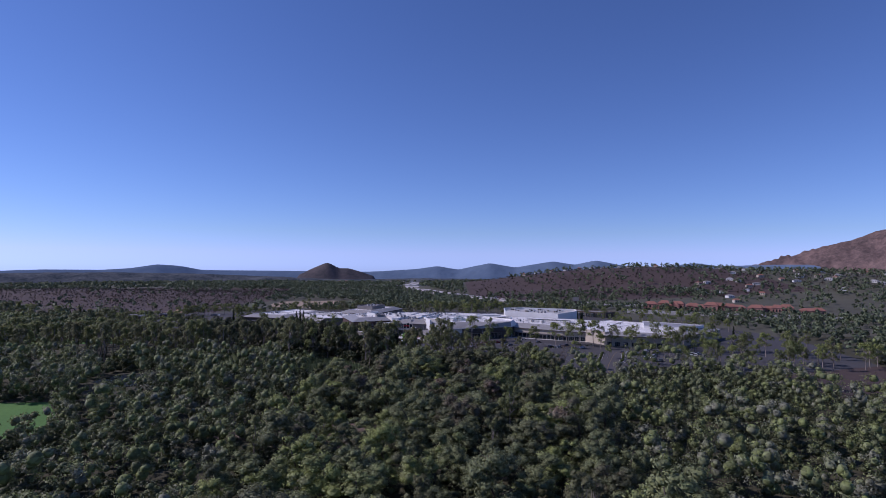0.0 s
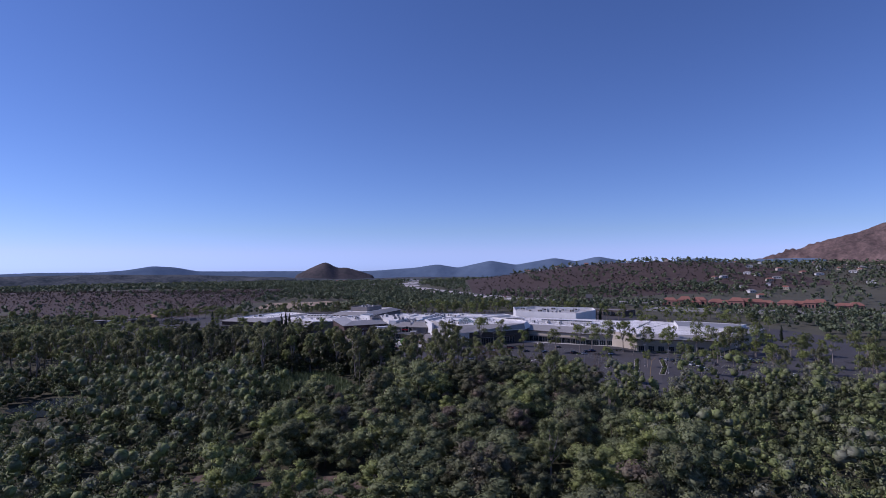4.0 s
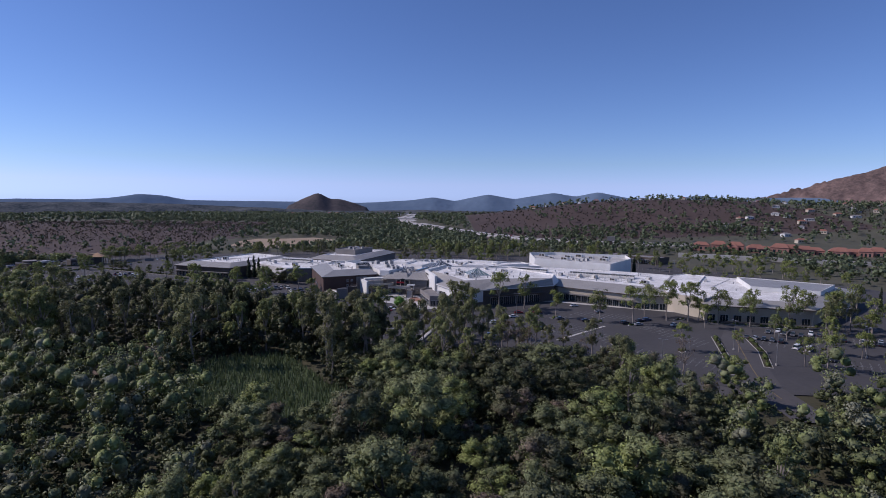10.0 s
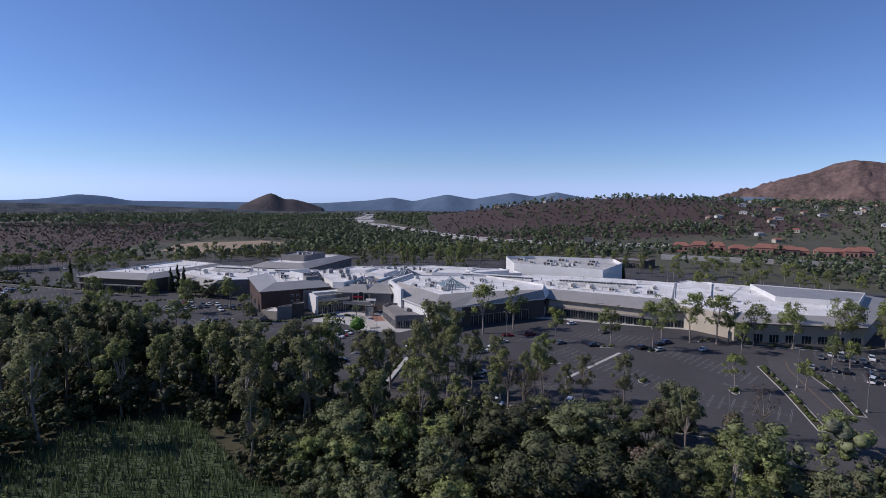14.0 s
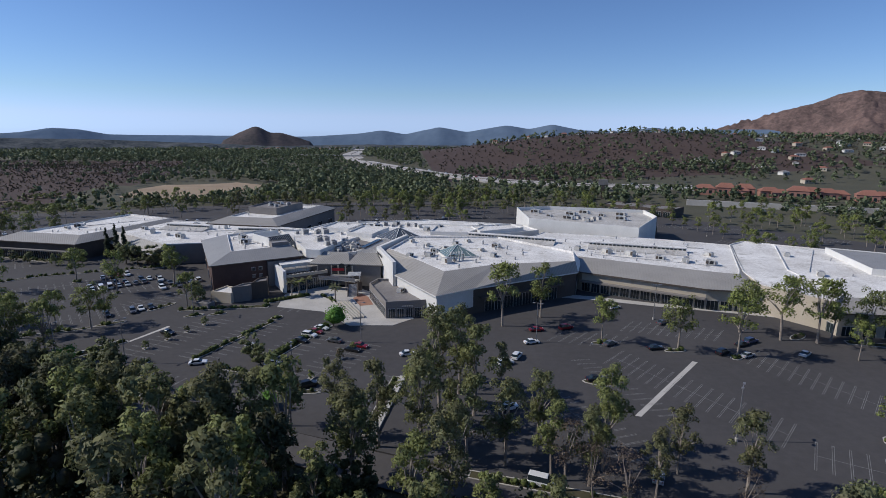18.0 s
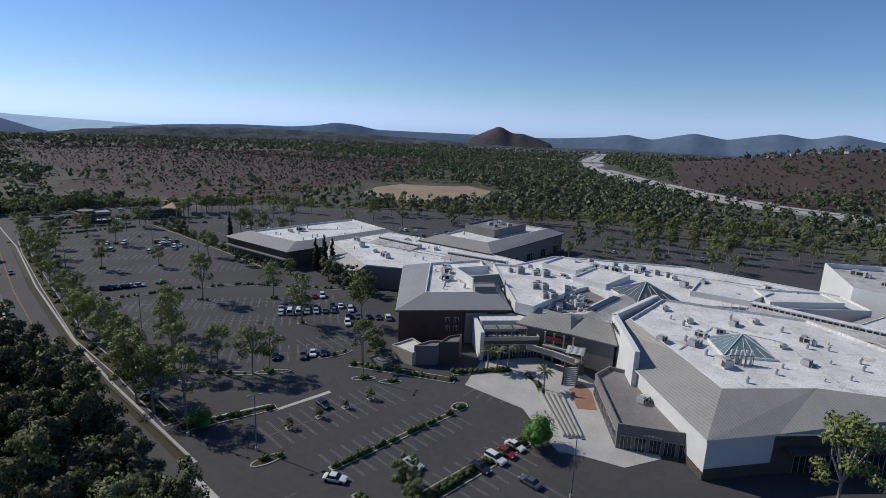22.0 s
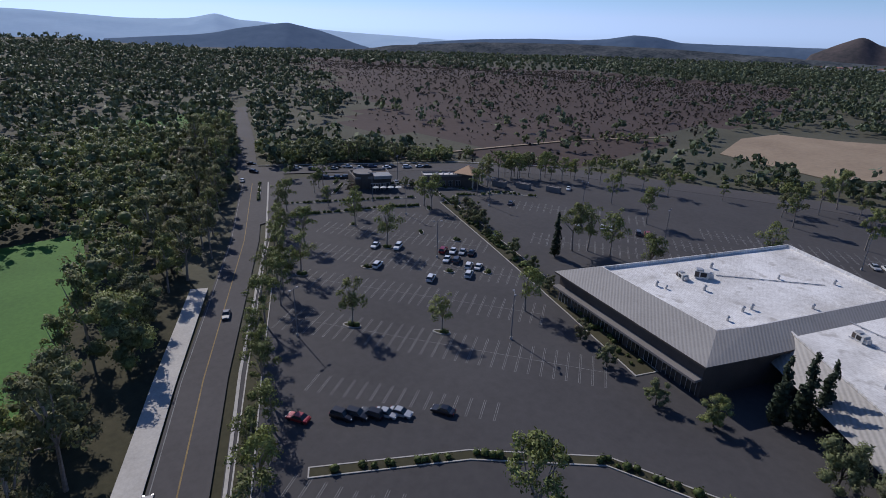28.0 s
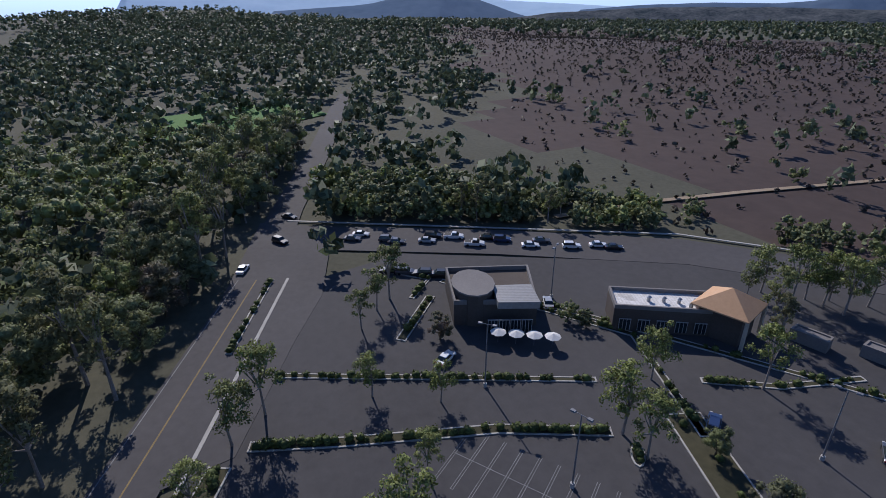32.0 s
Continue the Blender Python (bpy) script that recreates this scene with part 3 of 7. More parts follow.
slab("plaza", [(-52, 447), (-36, 441), (-31, 433), (-26, 426.5), (-21, 426.8), (-13, 426), (-6, 432), (-14, 455), (-24, 466), (-38, 472), (-52, 462)], 0.12, M_CONCRETE, "pale concrete entrance plaza of the mall", "plaza")
slab("pavement_right", [(44, 452), (60, 446.5), (79, 437.5), (97, 430.5), (112, 424), (114, 427), (98, 434), (80, 441), (62, 450), (46, 456)], 0.14, M_CONCRETE, "pale concrete pavement along the shop fronts", "pavement")
slab("field_dirt", [(-250, 765), (-262, 830), (-250, 880), (-190, 905), (-150, 870), (-146, 800), (-185, 745)], 0.1, M_DIRT, "bare sandy clearing among the trees", "clearing")
slab("lawn_golf", [(-330, 452), (-290, 446), (-232, 424), (-225, 408), (-330, 392)], 0.02, M_LAWN, "bright green mown playing field", "lawn")
slab("lawn_far", [(-560, 500), (-505, 500), (-500, 535), (-530, 590), (-580, 580)], 0.1, M_LAWN, "bright green golf fairway among trees", "lawn")
slab("lawn_near", [(-190, 178), (-146, 176), (-140, 200), (-168, 232), (-200, 230)], 0.02, M_LAWN, "bright green lawn at the wood's edge", "lawn")
slab("reed_marsh", [(-90, 336), (-66, 343), (-54, 326), (-44, 311), (-28, 300), (-18, 284), (-40, 276), (-80, 286), (-96, 306)], 0.06, M_REED, "flat green marsh of reeds", "marsh")
slab("pond_water", [(-172, 292), (-148, 292), (-141, 270), (-156, 262), (-176, 272)], 0.08, M_WATER, "still pond water reflecting the sky", "pond")
slab("clearing_brown", [(-58, 198), (-36, 204), (-20, 206), (-18, 187), (-44, 178), (-60, 184)], 0.03, M_BROWNGRASS, "clearing of dry purple-brown grass", "clearing")
slab("clearing_upper", [(-82, 186), (-61.5, 184.5), (-59.5, 199), (-47, 206), (-62, 216)], 0.037, M_BROWNGRASS, "clearing of dry brown grass", "clearing")
slab("clearing_right", [(178, 250), (250, 250), (262, 330), (215, 362), (178, 320)], 0.03, M_FIELD, "bare reddish slope with worn tracks", "clearing")
slab("clearing_left", [(-134, 330), (-122, 352), (-112, 350), (-102, 322), (-120, 318)], 0.03, M_BROWNGRASS, "brown clearing beside the marsh", "clearing")


# ---- the mall ----
def ccw(poly):
    a = sum(x1 * y2 - x2 * y1 for (x1, y1), (x2, y2) in zip(poly, poly[1:] + poly[:1]))
    return list(poly) if a > 0 else list(reversed(poly))


def centre(poly):
    return sum(p[0] for p in poly) / len(poly), sum(p[1] for p in poly) / len(poly)


def flat_block(name, poly, h, wall, roof, label, parapet=0.9, rim=None, z0=-0.2):
    poly = ccw(poly)
    cx, cy = centre(poly)
    o = (cx, cy, 0)
    top = root(name, cx, cy, 0, label, "building")
    Build().prism(poly, z0, h, top=False).out("wall", wall, top, origin=o)
    Build().prism(inset(poly, 0.3), h - 0.5, h - 0.05).out("roof", roof, top, origin=o)
    inner = inset(poly, 0.38)
    b = Build()
    b.loft(poly, h - 0.01, poly, h + parapet)
    b.loft(poly, h + parapet, inner, h + parapet)
    b.loft(inner, h + parapet, inner, h - 0.1)
    b.out("parapet", rim or wall, top, origin=o)
    return top


def mansard_block(name, eave, z_eave, ridge_poly, z_ridge, wall, slope, flat, label, drop=0.8, over=1.0, z0=-0.2):
    """Walls under a band of sloping roof that rises from the eaves to a flat roof inside."""
    cx, cy = centre(eave)
    o = (cx, cy, 0)
    top = root(name, cx, cy, 0, label, "building")
    body = inset(eave, over)
    Build().prism(body, z0, z_eave, top=False).out("wall", wall, top, origin=o)
    b = Build()
    b.loft(eave, z_eave, ridge_poly, z_ridge)
    b.out("sloping_roof", slope, top, origin=o)
    b = Build()
    b.loft(ridge_poly, z_ridge, inset(ridge_poly, 0.3), z_ridge + 0.05)
    b.loft(inset(ridge_poly, 0.3), z_ridge + 0.05, inset(ridge_poly, 0.3), z_ridge - drop - 0.1)
    b.out("upstand", flat, top, origin=o)
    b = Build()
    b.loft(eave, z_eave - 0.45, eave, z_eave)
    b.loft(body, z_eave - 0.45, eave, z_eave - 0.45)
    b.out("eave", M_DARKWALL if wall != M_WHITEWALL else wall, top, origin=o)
    Build().prism(inset(ridge_poly, 0.2), z_ridge - drop - 0.3, z_ridge - drop).out("flat_roof", flat, top, origin=o)
    return top


# brick store with a seam-metal mansard
A_EAVE = [(-79, 464), (-47.5, 479.5), (-66, 526), (-97.5, 513)]
A_IN = [(-74.5, 476.5), (-54, 487), (-70, 526), (-86, 512)]
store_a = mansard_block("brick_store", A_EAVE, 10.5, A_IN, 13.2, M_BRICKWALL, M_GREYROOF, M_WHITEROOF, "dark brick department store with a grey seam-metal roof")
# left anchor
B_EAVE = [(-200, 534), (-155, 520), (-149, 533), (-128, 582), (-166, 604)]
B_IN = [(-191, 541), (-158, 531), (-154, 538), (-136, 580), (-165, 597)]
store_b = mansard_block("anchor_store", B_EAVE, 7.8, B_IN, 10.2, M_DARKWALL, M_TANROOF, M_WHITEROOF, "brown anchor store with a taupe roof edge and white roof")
# far store
D_EAVE = [(-112, 565), (-72, 553), (-48, 621), (-90, 632)]
D_IN = [(-102, 572), (-77, 564), (-57, 616), (-86, 624)]
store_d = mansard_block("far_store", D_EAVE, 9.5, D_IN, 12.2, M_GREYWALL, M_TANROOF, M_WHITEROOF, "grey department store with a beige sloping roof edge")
# front pavilion
F_EAVE = [(-12, 453.5), (0.5, 426.5), (14, 434.5), (55, 452.5), (61.5, 468), (38, 507), (-7, 508), (-19, 480)]
F_IN = [(-4, 461), (4.7, 442.5), (24, 451), (54.3, 454.2), (59, 470), (35, 502), (-4, 505), (-14, 480)]
store_f = mansard_block("front_pavilion", F_EAVE, 9.0, F_IN, 12.8, M_WHITEWALL, M_TANROOF, M_WHITEROOF, "white pavilion with a broad taupe hipped roof and flat top", 0.7, 0.8)
hip = [o for o in store_f.children if o.name.startswith("sloping_roof")][0]
hip.data.materials.append(M_WHITEWALL)
for poly in hip.data.polygons:
    poly.material_index = 1 if poly.index == 3 else 0
# wall faces 2 and 3 go dark to paint the shade under the overhang
base = [o for o in store_f.children if o.name.startswith("wall")][0]
base.data.materials.append(M_DARKWALL)
for poly in base.data.polygons:
    poly.material_index = 1 if poly.index in (2, 3) else 0
flat_block("corner_shop", [(-21, 455), (-15, 432.5), (0, 434), (-6, 450), (-12, 460), (-18, 461)], 4.8, M_GREYWALL, M_POLDROOF, "low grey corner shop with a dark gravel roof", 0.9)
# wings
WL = [(-113, 512), (-97, 514), (-62, 528), (-52, 545), (-76, 556), (-112, 572), (-140, 579), (-149, 545)]
wing = flat_block("left_wing", WL, 8.8, M_GREYWALL, M_WHITEROOF, "long mall wing with grey walls and white roof", 0.4, M_WHITEROOF)
flat_block("concourse", [(-64, 527), (-50, 492), (-18, 482), (-6, 508), (24, 517), (62, 532), (58, 548), (8, 568), (-46, 560), (-54, 545)], 9.6, M_WHITEWALL, M_WHITEROOF, "central mall concourse with white stepped roofs", 0.5)
R_EAVE = [(58, 458), (93, 432.5), (111, 427), (118, 442), (146, 494), (112, 512), (62, 533), (40, 507)]
R_IN = [(61, 473), (98, 448), (110, 441), (114, 447), (138, 490), (111, 506), (63, 526), (47, 507)]
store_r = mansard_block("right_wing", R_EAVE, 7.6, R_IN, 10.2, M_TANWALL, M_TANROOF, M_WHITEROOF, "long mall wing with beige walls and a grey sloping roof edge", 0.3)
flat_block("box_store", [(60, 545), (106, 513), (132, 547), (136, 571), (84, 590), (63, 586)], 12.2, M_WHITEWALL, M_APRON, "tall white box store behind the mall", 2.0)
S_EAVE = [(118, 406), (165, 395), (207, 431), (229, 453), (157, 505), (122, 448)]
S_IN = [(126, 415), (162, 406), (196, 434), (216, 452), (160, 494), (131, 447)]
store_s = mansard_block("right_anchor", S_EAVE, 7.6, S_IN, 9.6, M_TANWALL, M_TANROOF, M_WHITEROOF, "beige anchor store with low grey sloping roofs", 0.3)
flat_block("link_hall", [(109.5, 429), (120, 410), (128, 416), (133, 447), (160, 491), (150, 499), (139, 492), (114.5, 446)], 9.7, M_TANWALL, M_WHITEROOF, "low link between two mall wings with a flat white roof", 0.35, M_WHITEROOF)
flat_block("right_anchor_hall", [(160, 440), (188, 425), (212, 448), (172, 476)], 11.3, M_WHITEWALL, M_GREYROOF, "raised white hall on the anchor store", 0.3, z0=9.2)
flat_block("far_store_penthouse", [(-95, 588), (-77.5, 579), (-67, 606), (-87, 613)], 14.6, M_GREYWALL, M_POLDROOF, "grey plant enclosure on the store's roof", 0.8, z0=11.3)


def pyramid(name, x, y, z, half, h, turn, label, glass):
    top = root(name, x, y, z, label, "skylight")
    c = [(half * math.cos(radians(turn + 45 + 90 * k)) * 1.414, half * math.sin(radians(turn + 45 + 90 * k)) * 1.414) for k in range(4)]
    Build().prism([(p[0] * 1.04, p[1] * 1.04) for p in c], -0.1, 0.7).out("curb", M_WHITEROOF, top)
    Build().add([(*p, 0.7) for p in c] + [(0, 0, h)], [(0, 1, 4), (1, 2, 4), (2, 3, 4), (3, 0, 4)]).out("glazing", glass, top)
    b = Build()
    for k in range(4):
        b.tube([(*c[k], 0.75), (0, 0, h + 0.05)], [0.14, 0.14], 4)
        for j in (1, 2, 3, 4):
            q = Vector(c[k]).lerp(Vector(c[(k + 1) % 4]), j / 5)
            e = min(j, 5 - j) / 2.5
            b.tube([(q.x, q.y, 0.75), (q.x * (1 - e), q.y * (1 - e), 0.75 + (h - 0.7) * e)], [0.08, 0.08], 4)
    b.out("glazing_grid", M_WHITEWALL, top)
    return top


pyramid("pyramid_skylight", 12.5, 470, 12.0, 6.0, 4.2, 12, "green glass pyramid skylight on the white roof", M_SKYGLASS)
pyramid("pyramid_skylight", -9, 516, 9.5, 8.2, 5.4, 32, "large grey glass pyramid over the mall's centre", glass_dark("grey_tinted_glass", (0.10, 0.11, 0.12)))


def clerestory(line0, line1, z, n, label):
    a, b2 = Vector(line0), Vector(line1)
    d = (b2 - a).normalized()
    nrm = Vector((d.y, -d.x))
    turn = math.degrees(math.atan2(d.y, d.x))
    ln = (b2 - a).length
    mid = (a + b2) / 2
    top = root("clerestory", mid.x, mid.y, z, label, "skylight")
    Build().box(0, 0, 0, ln, 2.4, 1.9, turn).out("monitor", M_WHITEROOF, top)
    Build().box(0, 0, 1.9, ln + 0.5, 3.0, 0.18, turn).out("cap", M_WHITEROOF, top)
    u, v = d * ln / 2, nrm
    apron = [(-u + v * 1.3, 1.0), (u + v * 1.3, 1.0), (u + v * 7.5, 0.06), (-u + v * 7.5, 0.06)]
    Build().add([(p.x, p.y, h) for p, h in apron] + [(p.x, p.y, -0.05) for p, h in apron], [(3, 2, 1, 0), (1, 2, 6, 5), (0, 4, 7, 3)]).out("sloping_apron", M_APRON, top)
    pane = None
    for k in range(n):
        p = a + d * ln * (k + 0.5) / n - mid + nrm * 1.23
        if pane is None:
            pane = Build().box(0, 0, 0.45, ln / n * 0.72, 0.06, 1.15).out("pane", M_GLASS, top)
            ob = pane
        else:
            ob = new("pane", pane.data)
            ob.parent = top
        ob.location, ob.rotation_euler = (p.x, p.y, 0), (0, 0, radians(turn))


clerestory((-129, 559), (-105, 551), 8.8, 16, "row of clerestory windows along the white roof")
clerestory((-89, 544), (-62, 539), 8.8, 20, "row of clerestory windows along the white roof")
clerestory((24, 517), (61, 500), 10.0, 26, "long row of clerestory windows on the white roof")
clerestory((74, 493), (110, 477), 10.0, 24, "long row of clerestory windows on the white roof")


# ---- rooftop plant ----
def rooftop_unit():
    top = root("rooftop_unit", 0, 0, -50, "grey metal air-conditioning unit on the white roof", "hvac unit", "rooftop units")
    Build().box(0, 0, 0, 2.6, 1.7, 0.3).out("curb", M_WHITEROOF, top)
    Build().box(0, 0, 0.3, 2.9, 1.9, 1.3).out("casing", M_HVAC, top)
    Build().box(-0.6, 0, 1.6, 1.2, 1.3, 0.25).out("cowl", M_METAL, top)
    Build().box(1.9, 0, 0.35, 0.9, 1.4, 0.9, taper=0.2).out("duct", M_METAL, top)
    Build().box(-1.0, 0, 0.4, 0.85, 1.96, 1.1).out("coil", M_DARKWALL, top)
    Build().box(0.3, -0.96, 0.5, 1.2, 0.06, 0.9).out("grille", M_BLACK, top)
    return top


unit = rooftop_unit()
rr = random.Random(5)
SPOTS = [(-77, 504, 12.4), (-74, 495, 12.4), (-70, 508, 12.4), (-68.5, 499, 12.4), (-79, 511, 12.4), (-130, 542, 8.8), (-120, 535, 8.8), (-112, 528, 8.8), (-138, 552, 8.8),
         (-115, 560, 8.8), (-98, 552, 8.8), (-175, 552, 9.5), (-172, 556, 9.5), (-46, 520, 9.6), (-42, 512, 9.6), (-38, 528, 9.6), (-52, 535, 9.6), (-30, 540, 9.6),
         (-20, 545, 9.6), (-10, 552, 9.6), (2, 545, 9.6), (12, 540, 9.6), (22, 530, 9.6), (-28, 500, 9.6), (-6, 467, 12.1), (1.5, 468, 12.1), (2, 486, 12.1), (14, 489, 12.1),
         (9, 480.5, 12.1), (4, 475, 12.1), (23, 476, 12.1), (30, 482, 12.1), (7, 457, 12.1), (26, 466, 12.1), (-4, 495, 12.1), (20, 494, 12.1), (-28, 548, 9.6), (-35, 551, 9.6), (-24, 548, 9.6), (5, 536, 9.6), (34, 546, 9.6), (42, 541, 9.6), (66, 485, 9.9), (76, 478, 9.9), (84, 473, 9.9), (93, 466, 9.9),
         (101, 461, 9.9), (108, 456, 9.9), (116, 470, 9.9), (92, 545, 12.2), (98, 552, 12.2), (84, 556, 12.2), (106, 560, 12.2), (76, 562, 12.2), (-84, 596, 14.6), (-80, 602, 14.6),
         (150, 470, 9.3), (140, 440, 9.3), (-10, 446, 4.8)]
for x, y, z in SPOTS:
    k = rr.uniform(0.8, 1.25)
    copy_thing(unit, pose(x, y, z - 0.04, 0, 0, rr.choice((26, -30, 60, 116)) + rr.uniform(-4, 4)) @ Matrix.Diagonal((k, k, rr.uniform(0.85, 1.15) * k, 1)))
UNIT = unit


# ---- trees ----
def leaves(rng, clusters, count, size, flat=0.5, round_to=None):
    """Rhombic leaf sprays over the shells of ellipsoidal clusters: (centre, radii). Rows of place and soft outward normal."""
    w = np.array([r[0] * r[1] + r[1] * r[2] + r[0] * r[2] for _, r in clusters])
    pick = rng.choice(len(clusters), count, p=w / w.sum())
    c = np.array([k[0] for k in clusters])[pick]
    r = np.array([k[1] for k in clusters])[pick]
    d = rng.normal(size=(count, 3))
    d /= np.linalg.norm(d, axis=1)[:, None]
    d[:, 2] = np.where(d[:, 2] < -0.45, -d[:, 2], d[:, 2])
    p = c + d * r * rng.uniform(0.5, 1.12, (count, 1))
    nrm = d * 0.8 + rng.normal(size=(count, 3)) * 0.55
    nrm /= np.linalg.norm(nrm, axis=1)[:, None]
    u = np.cross(nrm, rng.normal(size=(count, 3)))
    u /= np.linalg.norm(u, axis=1)[:, None] + 1e-9
    v = np.cross(nrm, u)
    s = size * rng.uniform(0.55, 1.25, (count, 1))
    q = np.stack([p - u * s, p - v * s * flat, p + u * s, p + v * s * flat], 1).reshape(-1, 3)
    q[1::4] += np.repeat(nrm, 1, 0) * s * 0.15
    mid = np.array([k[0] for k in clusters]).mean(0) if round_to is None else np.array(round_to)
    away = p - mid
    away /= np.linalg.norm(away, axis=1)[:, None] + 1e-9
    soft = d * 0.62 + away * 0.3 + nrm * 0.42 + (0, 0, 0.08)
    soft /= np.linalg.norm(soft, axis=1)[:, None]
    return np.concatenate([q, np.repeat(soft, 4, 0)], 1)


def cores(rng, clusters, share=0.86):
    """Lumpy solid hearts of the leaf clusters: four rings of six and a cap, as rows of quads."""
    c, r = np.array([k[0] for k in clusters], float)[:, None, None], np.array([k[1] for k in clusters], float)[:, None, None]
    m = len(clusters)
    lat = np.array([-0.75, -0.2, 0.35, 0.8])[None, :, None]
    a = np.arange(6) * 1.0472 + rng.uniform(0, 1, (m, 4, 1))
    k = np.sqrt(1 - lat * lat) * rng.uniform(0.8, 1.1, (m, 4, 6)) * share
    ring = np.stack([np.cos(a) * k, np.sin(a) * k, np.broadcast_to(lat * share, (m, 4, 6))], 3) * r + c
    turned = np.roll(ring, -1, 2)
    side = np.stack([ring[:, :3], turned[:, :3], turned[:, 1:], ring[:, 1:]], 3).reshape(m, -1, 3)
    tip = np.broadcast_to(c[:, 0, 0] + r[:, 0, 0] * (0, 0, share), (m, 3)) if m else c
    last = ring[:, 3]
    cap = np.stack([np.stack([last[:, i], last[:, i + 1], last[:, (i + 2) % 6], tip], 1) for i in (0, 2, 4)], 1).reshape(m, -1, 3)
    pts = np.concatenate([side, cap], 1)
    n = pts - c[:, 0]
    n /= np.linalg.norm(n, axis=2)[..., None] + 1e-9
    return np.concatenate([pts, n], 2).reshape(-1, 6)


def quads(name, q, mat, parent=None):
    """A mesh of loose quads; with six columns the last three are soft normals, and each quad is turned to face along them."""
    me = bpy.data.meshes.new(name)
    n = len(q) // 4
    soft = q.shape[1] == 6
    if soft:
        p = q[:, :3].reshape(n, 4, 3)
        face = np.cross(p[:, 2] - p[:, 0], p[:, 3] - p[:, 1])
        back = (face * q[:, 3:].reshape(n, 4, 3)[:, 0]).sum(1) < 0
        full = q.reshape(n, 4, 6)
        full[back] = full[back][:, ::-1]
        q = full.reshape(-1, 6)
    me.vertices.add(len(q))
    me.vertices.foreach_set("co", q[:, :3].astype(np.float32).ravel())
    me.loops.add(4 * n)
    me.loops.foreach_set("vertex_index", np.arange(4 * n, dtype=np.int32))
    me.polygons.add(n)
    me.polygons.foreach_set("loop_start", np.arange(0, 4 * n, 4, dtype=np.int32))
    if soft:
        me.polygons.foreach_set("use_smooth", np.ones(n, dtype=bool))
    me.materials.append(mat)
    me.update(calc_edges=True)
    if soft:
        me.normals_split_custom_set_from_vertices(q[:, 3:].astype(np.float32))
    ob = new(name, me)
    if parent is not None:
        ob.parent = parent
    return ob


def crown_clusters(rng, kind, h):
    cl = []
    if kind == "euc":
        for _ in range(rng.integers(19, 25)):
            z = h * (0.36 + 0.6 * rng.uniform(0, 1) ** 0.8)
            a, d = rng.uniform(0, 6.28), h * 0.27 * rng.uniform(0.1, 1.0) * (1.35 - z / h * 0.85)
            s = h * rng.uniform(0.045, 0.085)
            cl.append(((d * math.cos(a), d * math.sin(a), z), (s, s, s * 1.15)))
    elif kind == "lot":
        for _ in range(rng.integers(20, 26)):
            z = h * (0.40 + 0.55 * rng.uniform(0, 1) ** 0.9)
            a, d = rng.uniform(0, 6.28), h * 0.31 * rng.uniform(0.15, 1.0) * math.sqrt(max(0.12, 1.0 - abs(z / h - 0.62) * 1.9))
            s = h * rng.uniform(0.06, 0.105)
            cl.append(((d * math.cos(a), d * math.sin(a), z), (s, s, s * 1.05)))
    elif kind == "round":
        for _ in range(rng.integers(30, 38)):
            z = h * rng.uniform(0.18, 0.86)
            a, d = rng.uniform(0, 6.28), h * 0.38 * rng.uniform(0.05, 1.0) ** 0.7 * math.sqrt(max(0.1, 1.1 - abs(z / h - 0.42) * 1.7))
            s = h * rng.uniform(0.07, 0.14)
            cl.append(((d * math.cos(a), d * math.sin(a), z), (s, s, s * 0.9)))
    elif kind == "bush":
        for _ in range(8):
            a, d = rng.uniform(0, 6.28), h * 0.55 * rng.uniform(0.0, 1.0)
            s = h * rng.uniform(0.28, 0.42)
            cl.append(((d * math.cos(a), d * math.sin(a), h * rng.uniform(0.3, 0.62)), (s, s, s * 0.9)))
    elif kind == "spire":
        for k in range(9):
            z = h * (0.10 + 0.85 * k / 8)
            s = h * 0.115 * (1.0 - 0.72 * (k / 8) ** 1.4)
            cl.append(((rng.normal() * h * 0.015, rng.normal() * h * 0.015, z), (s, s, h * 0.10)))
    return cl


def tree_proto(name, kind, h, count, size, leaf, bark, label, seed, group):
    rng = np.random.default_rng(seed)
    top = root(name, 0, 0, -60, label, "tree", group)
    cl = crown_clusters(rng, kind, h)
    b = Build()
    r0 = h * (0.016 if kind in ("euc", "lot") else 0.02)
    lean = rng.normal(size=2) * h * 0.02
    fork = (lean[0], lean[1], h * (0.40 if kind in ("euc", "lot") else 0.25))
    b.tube([(0, 0, -0.3), (lean[0] * 0.4, lean[1] * 0.4, h * 0.15), fork], [r0 * 1.25, r0, r0 * 0.8], 6)
    for c, r in cl[: 9 if kind in ("euc", "lot") else 5]:
        mid = ((fork[0] + c[0]) / 2 + rng.normal() * 0.2, (fork[1] + c[1]) / 2 + rng.normal() * 0.2, (fork[2] * 0.45 + c[2] * 0.55))
        b.tube([fork, mid, c], [r0 * 0.6, r0 * 0.42, r0 * 0.15], 5)
    b.out("trunk", bark, top)
    quads("crown", leaves(rng, cl, count, size) if kind in ("euc", "lot") else np.concatenate([leaves(rng, cl, count, size), cores(rng, cl, 0.62)]), leaf, top)
    return top


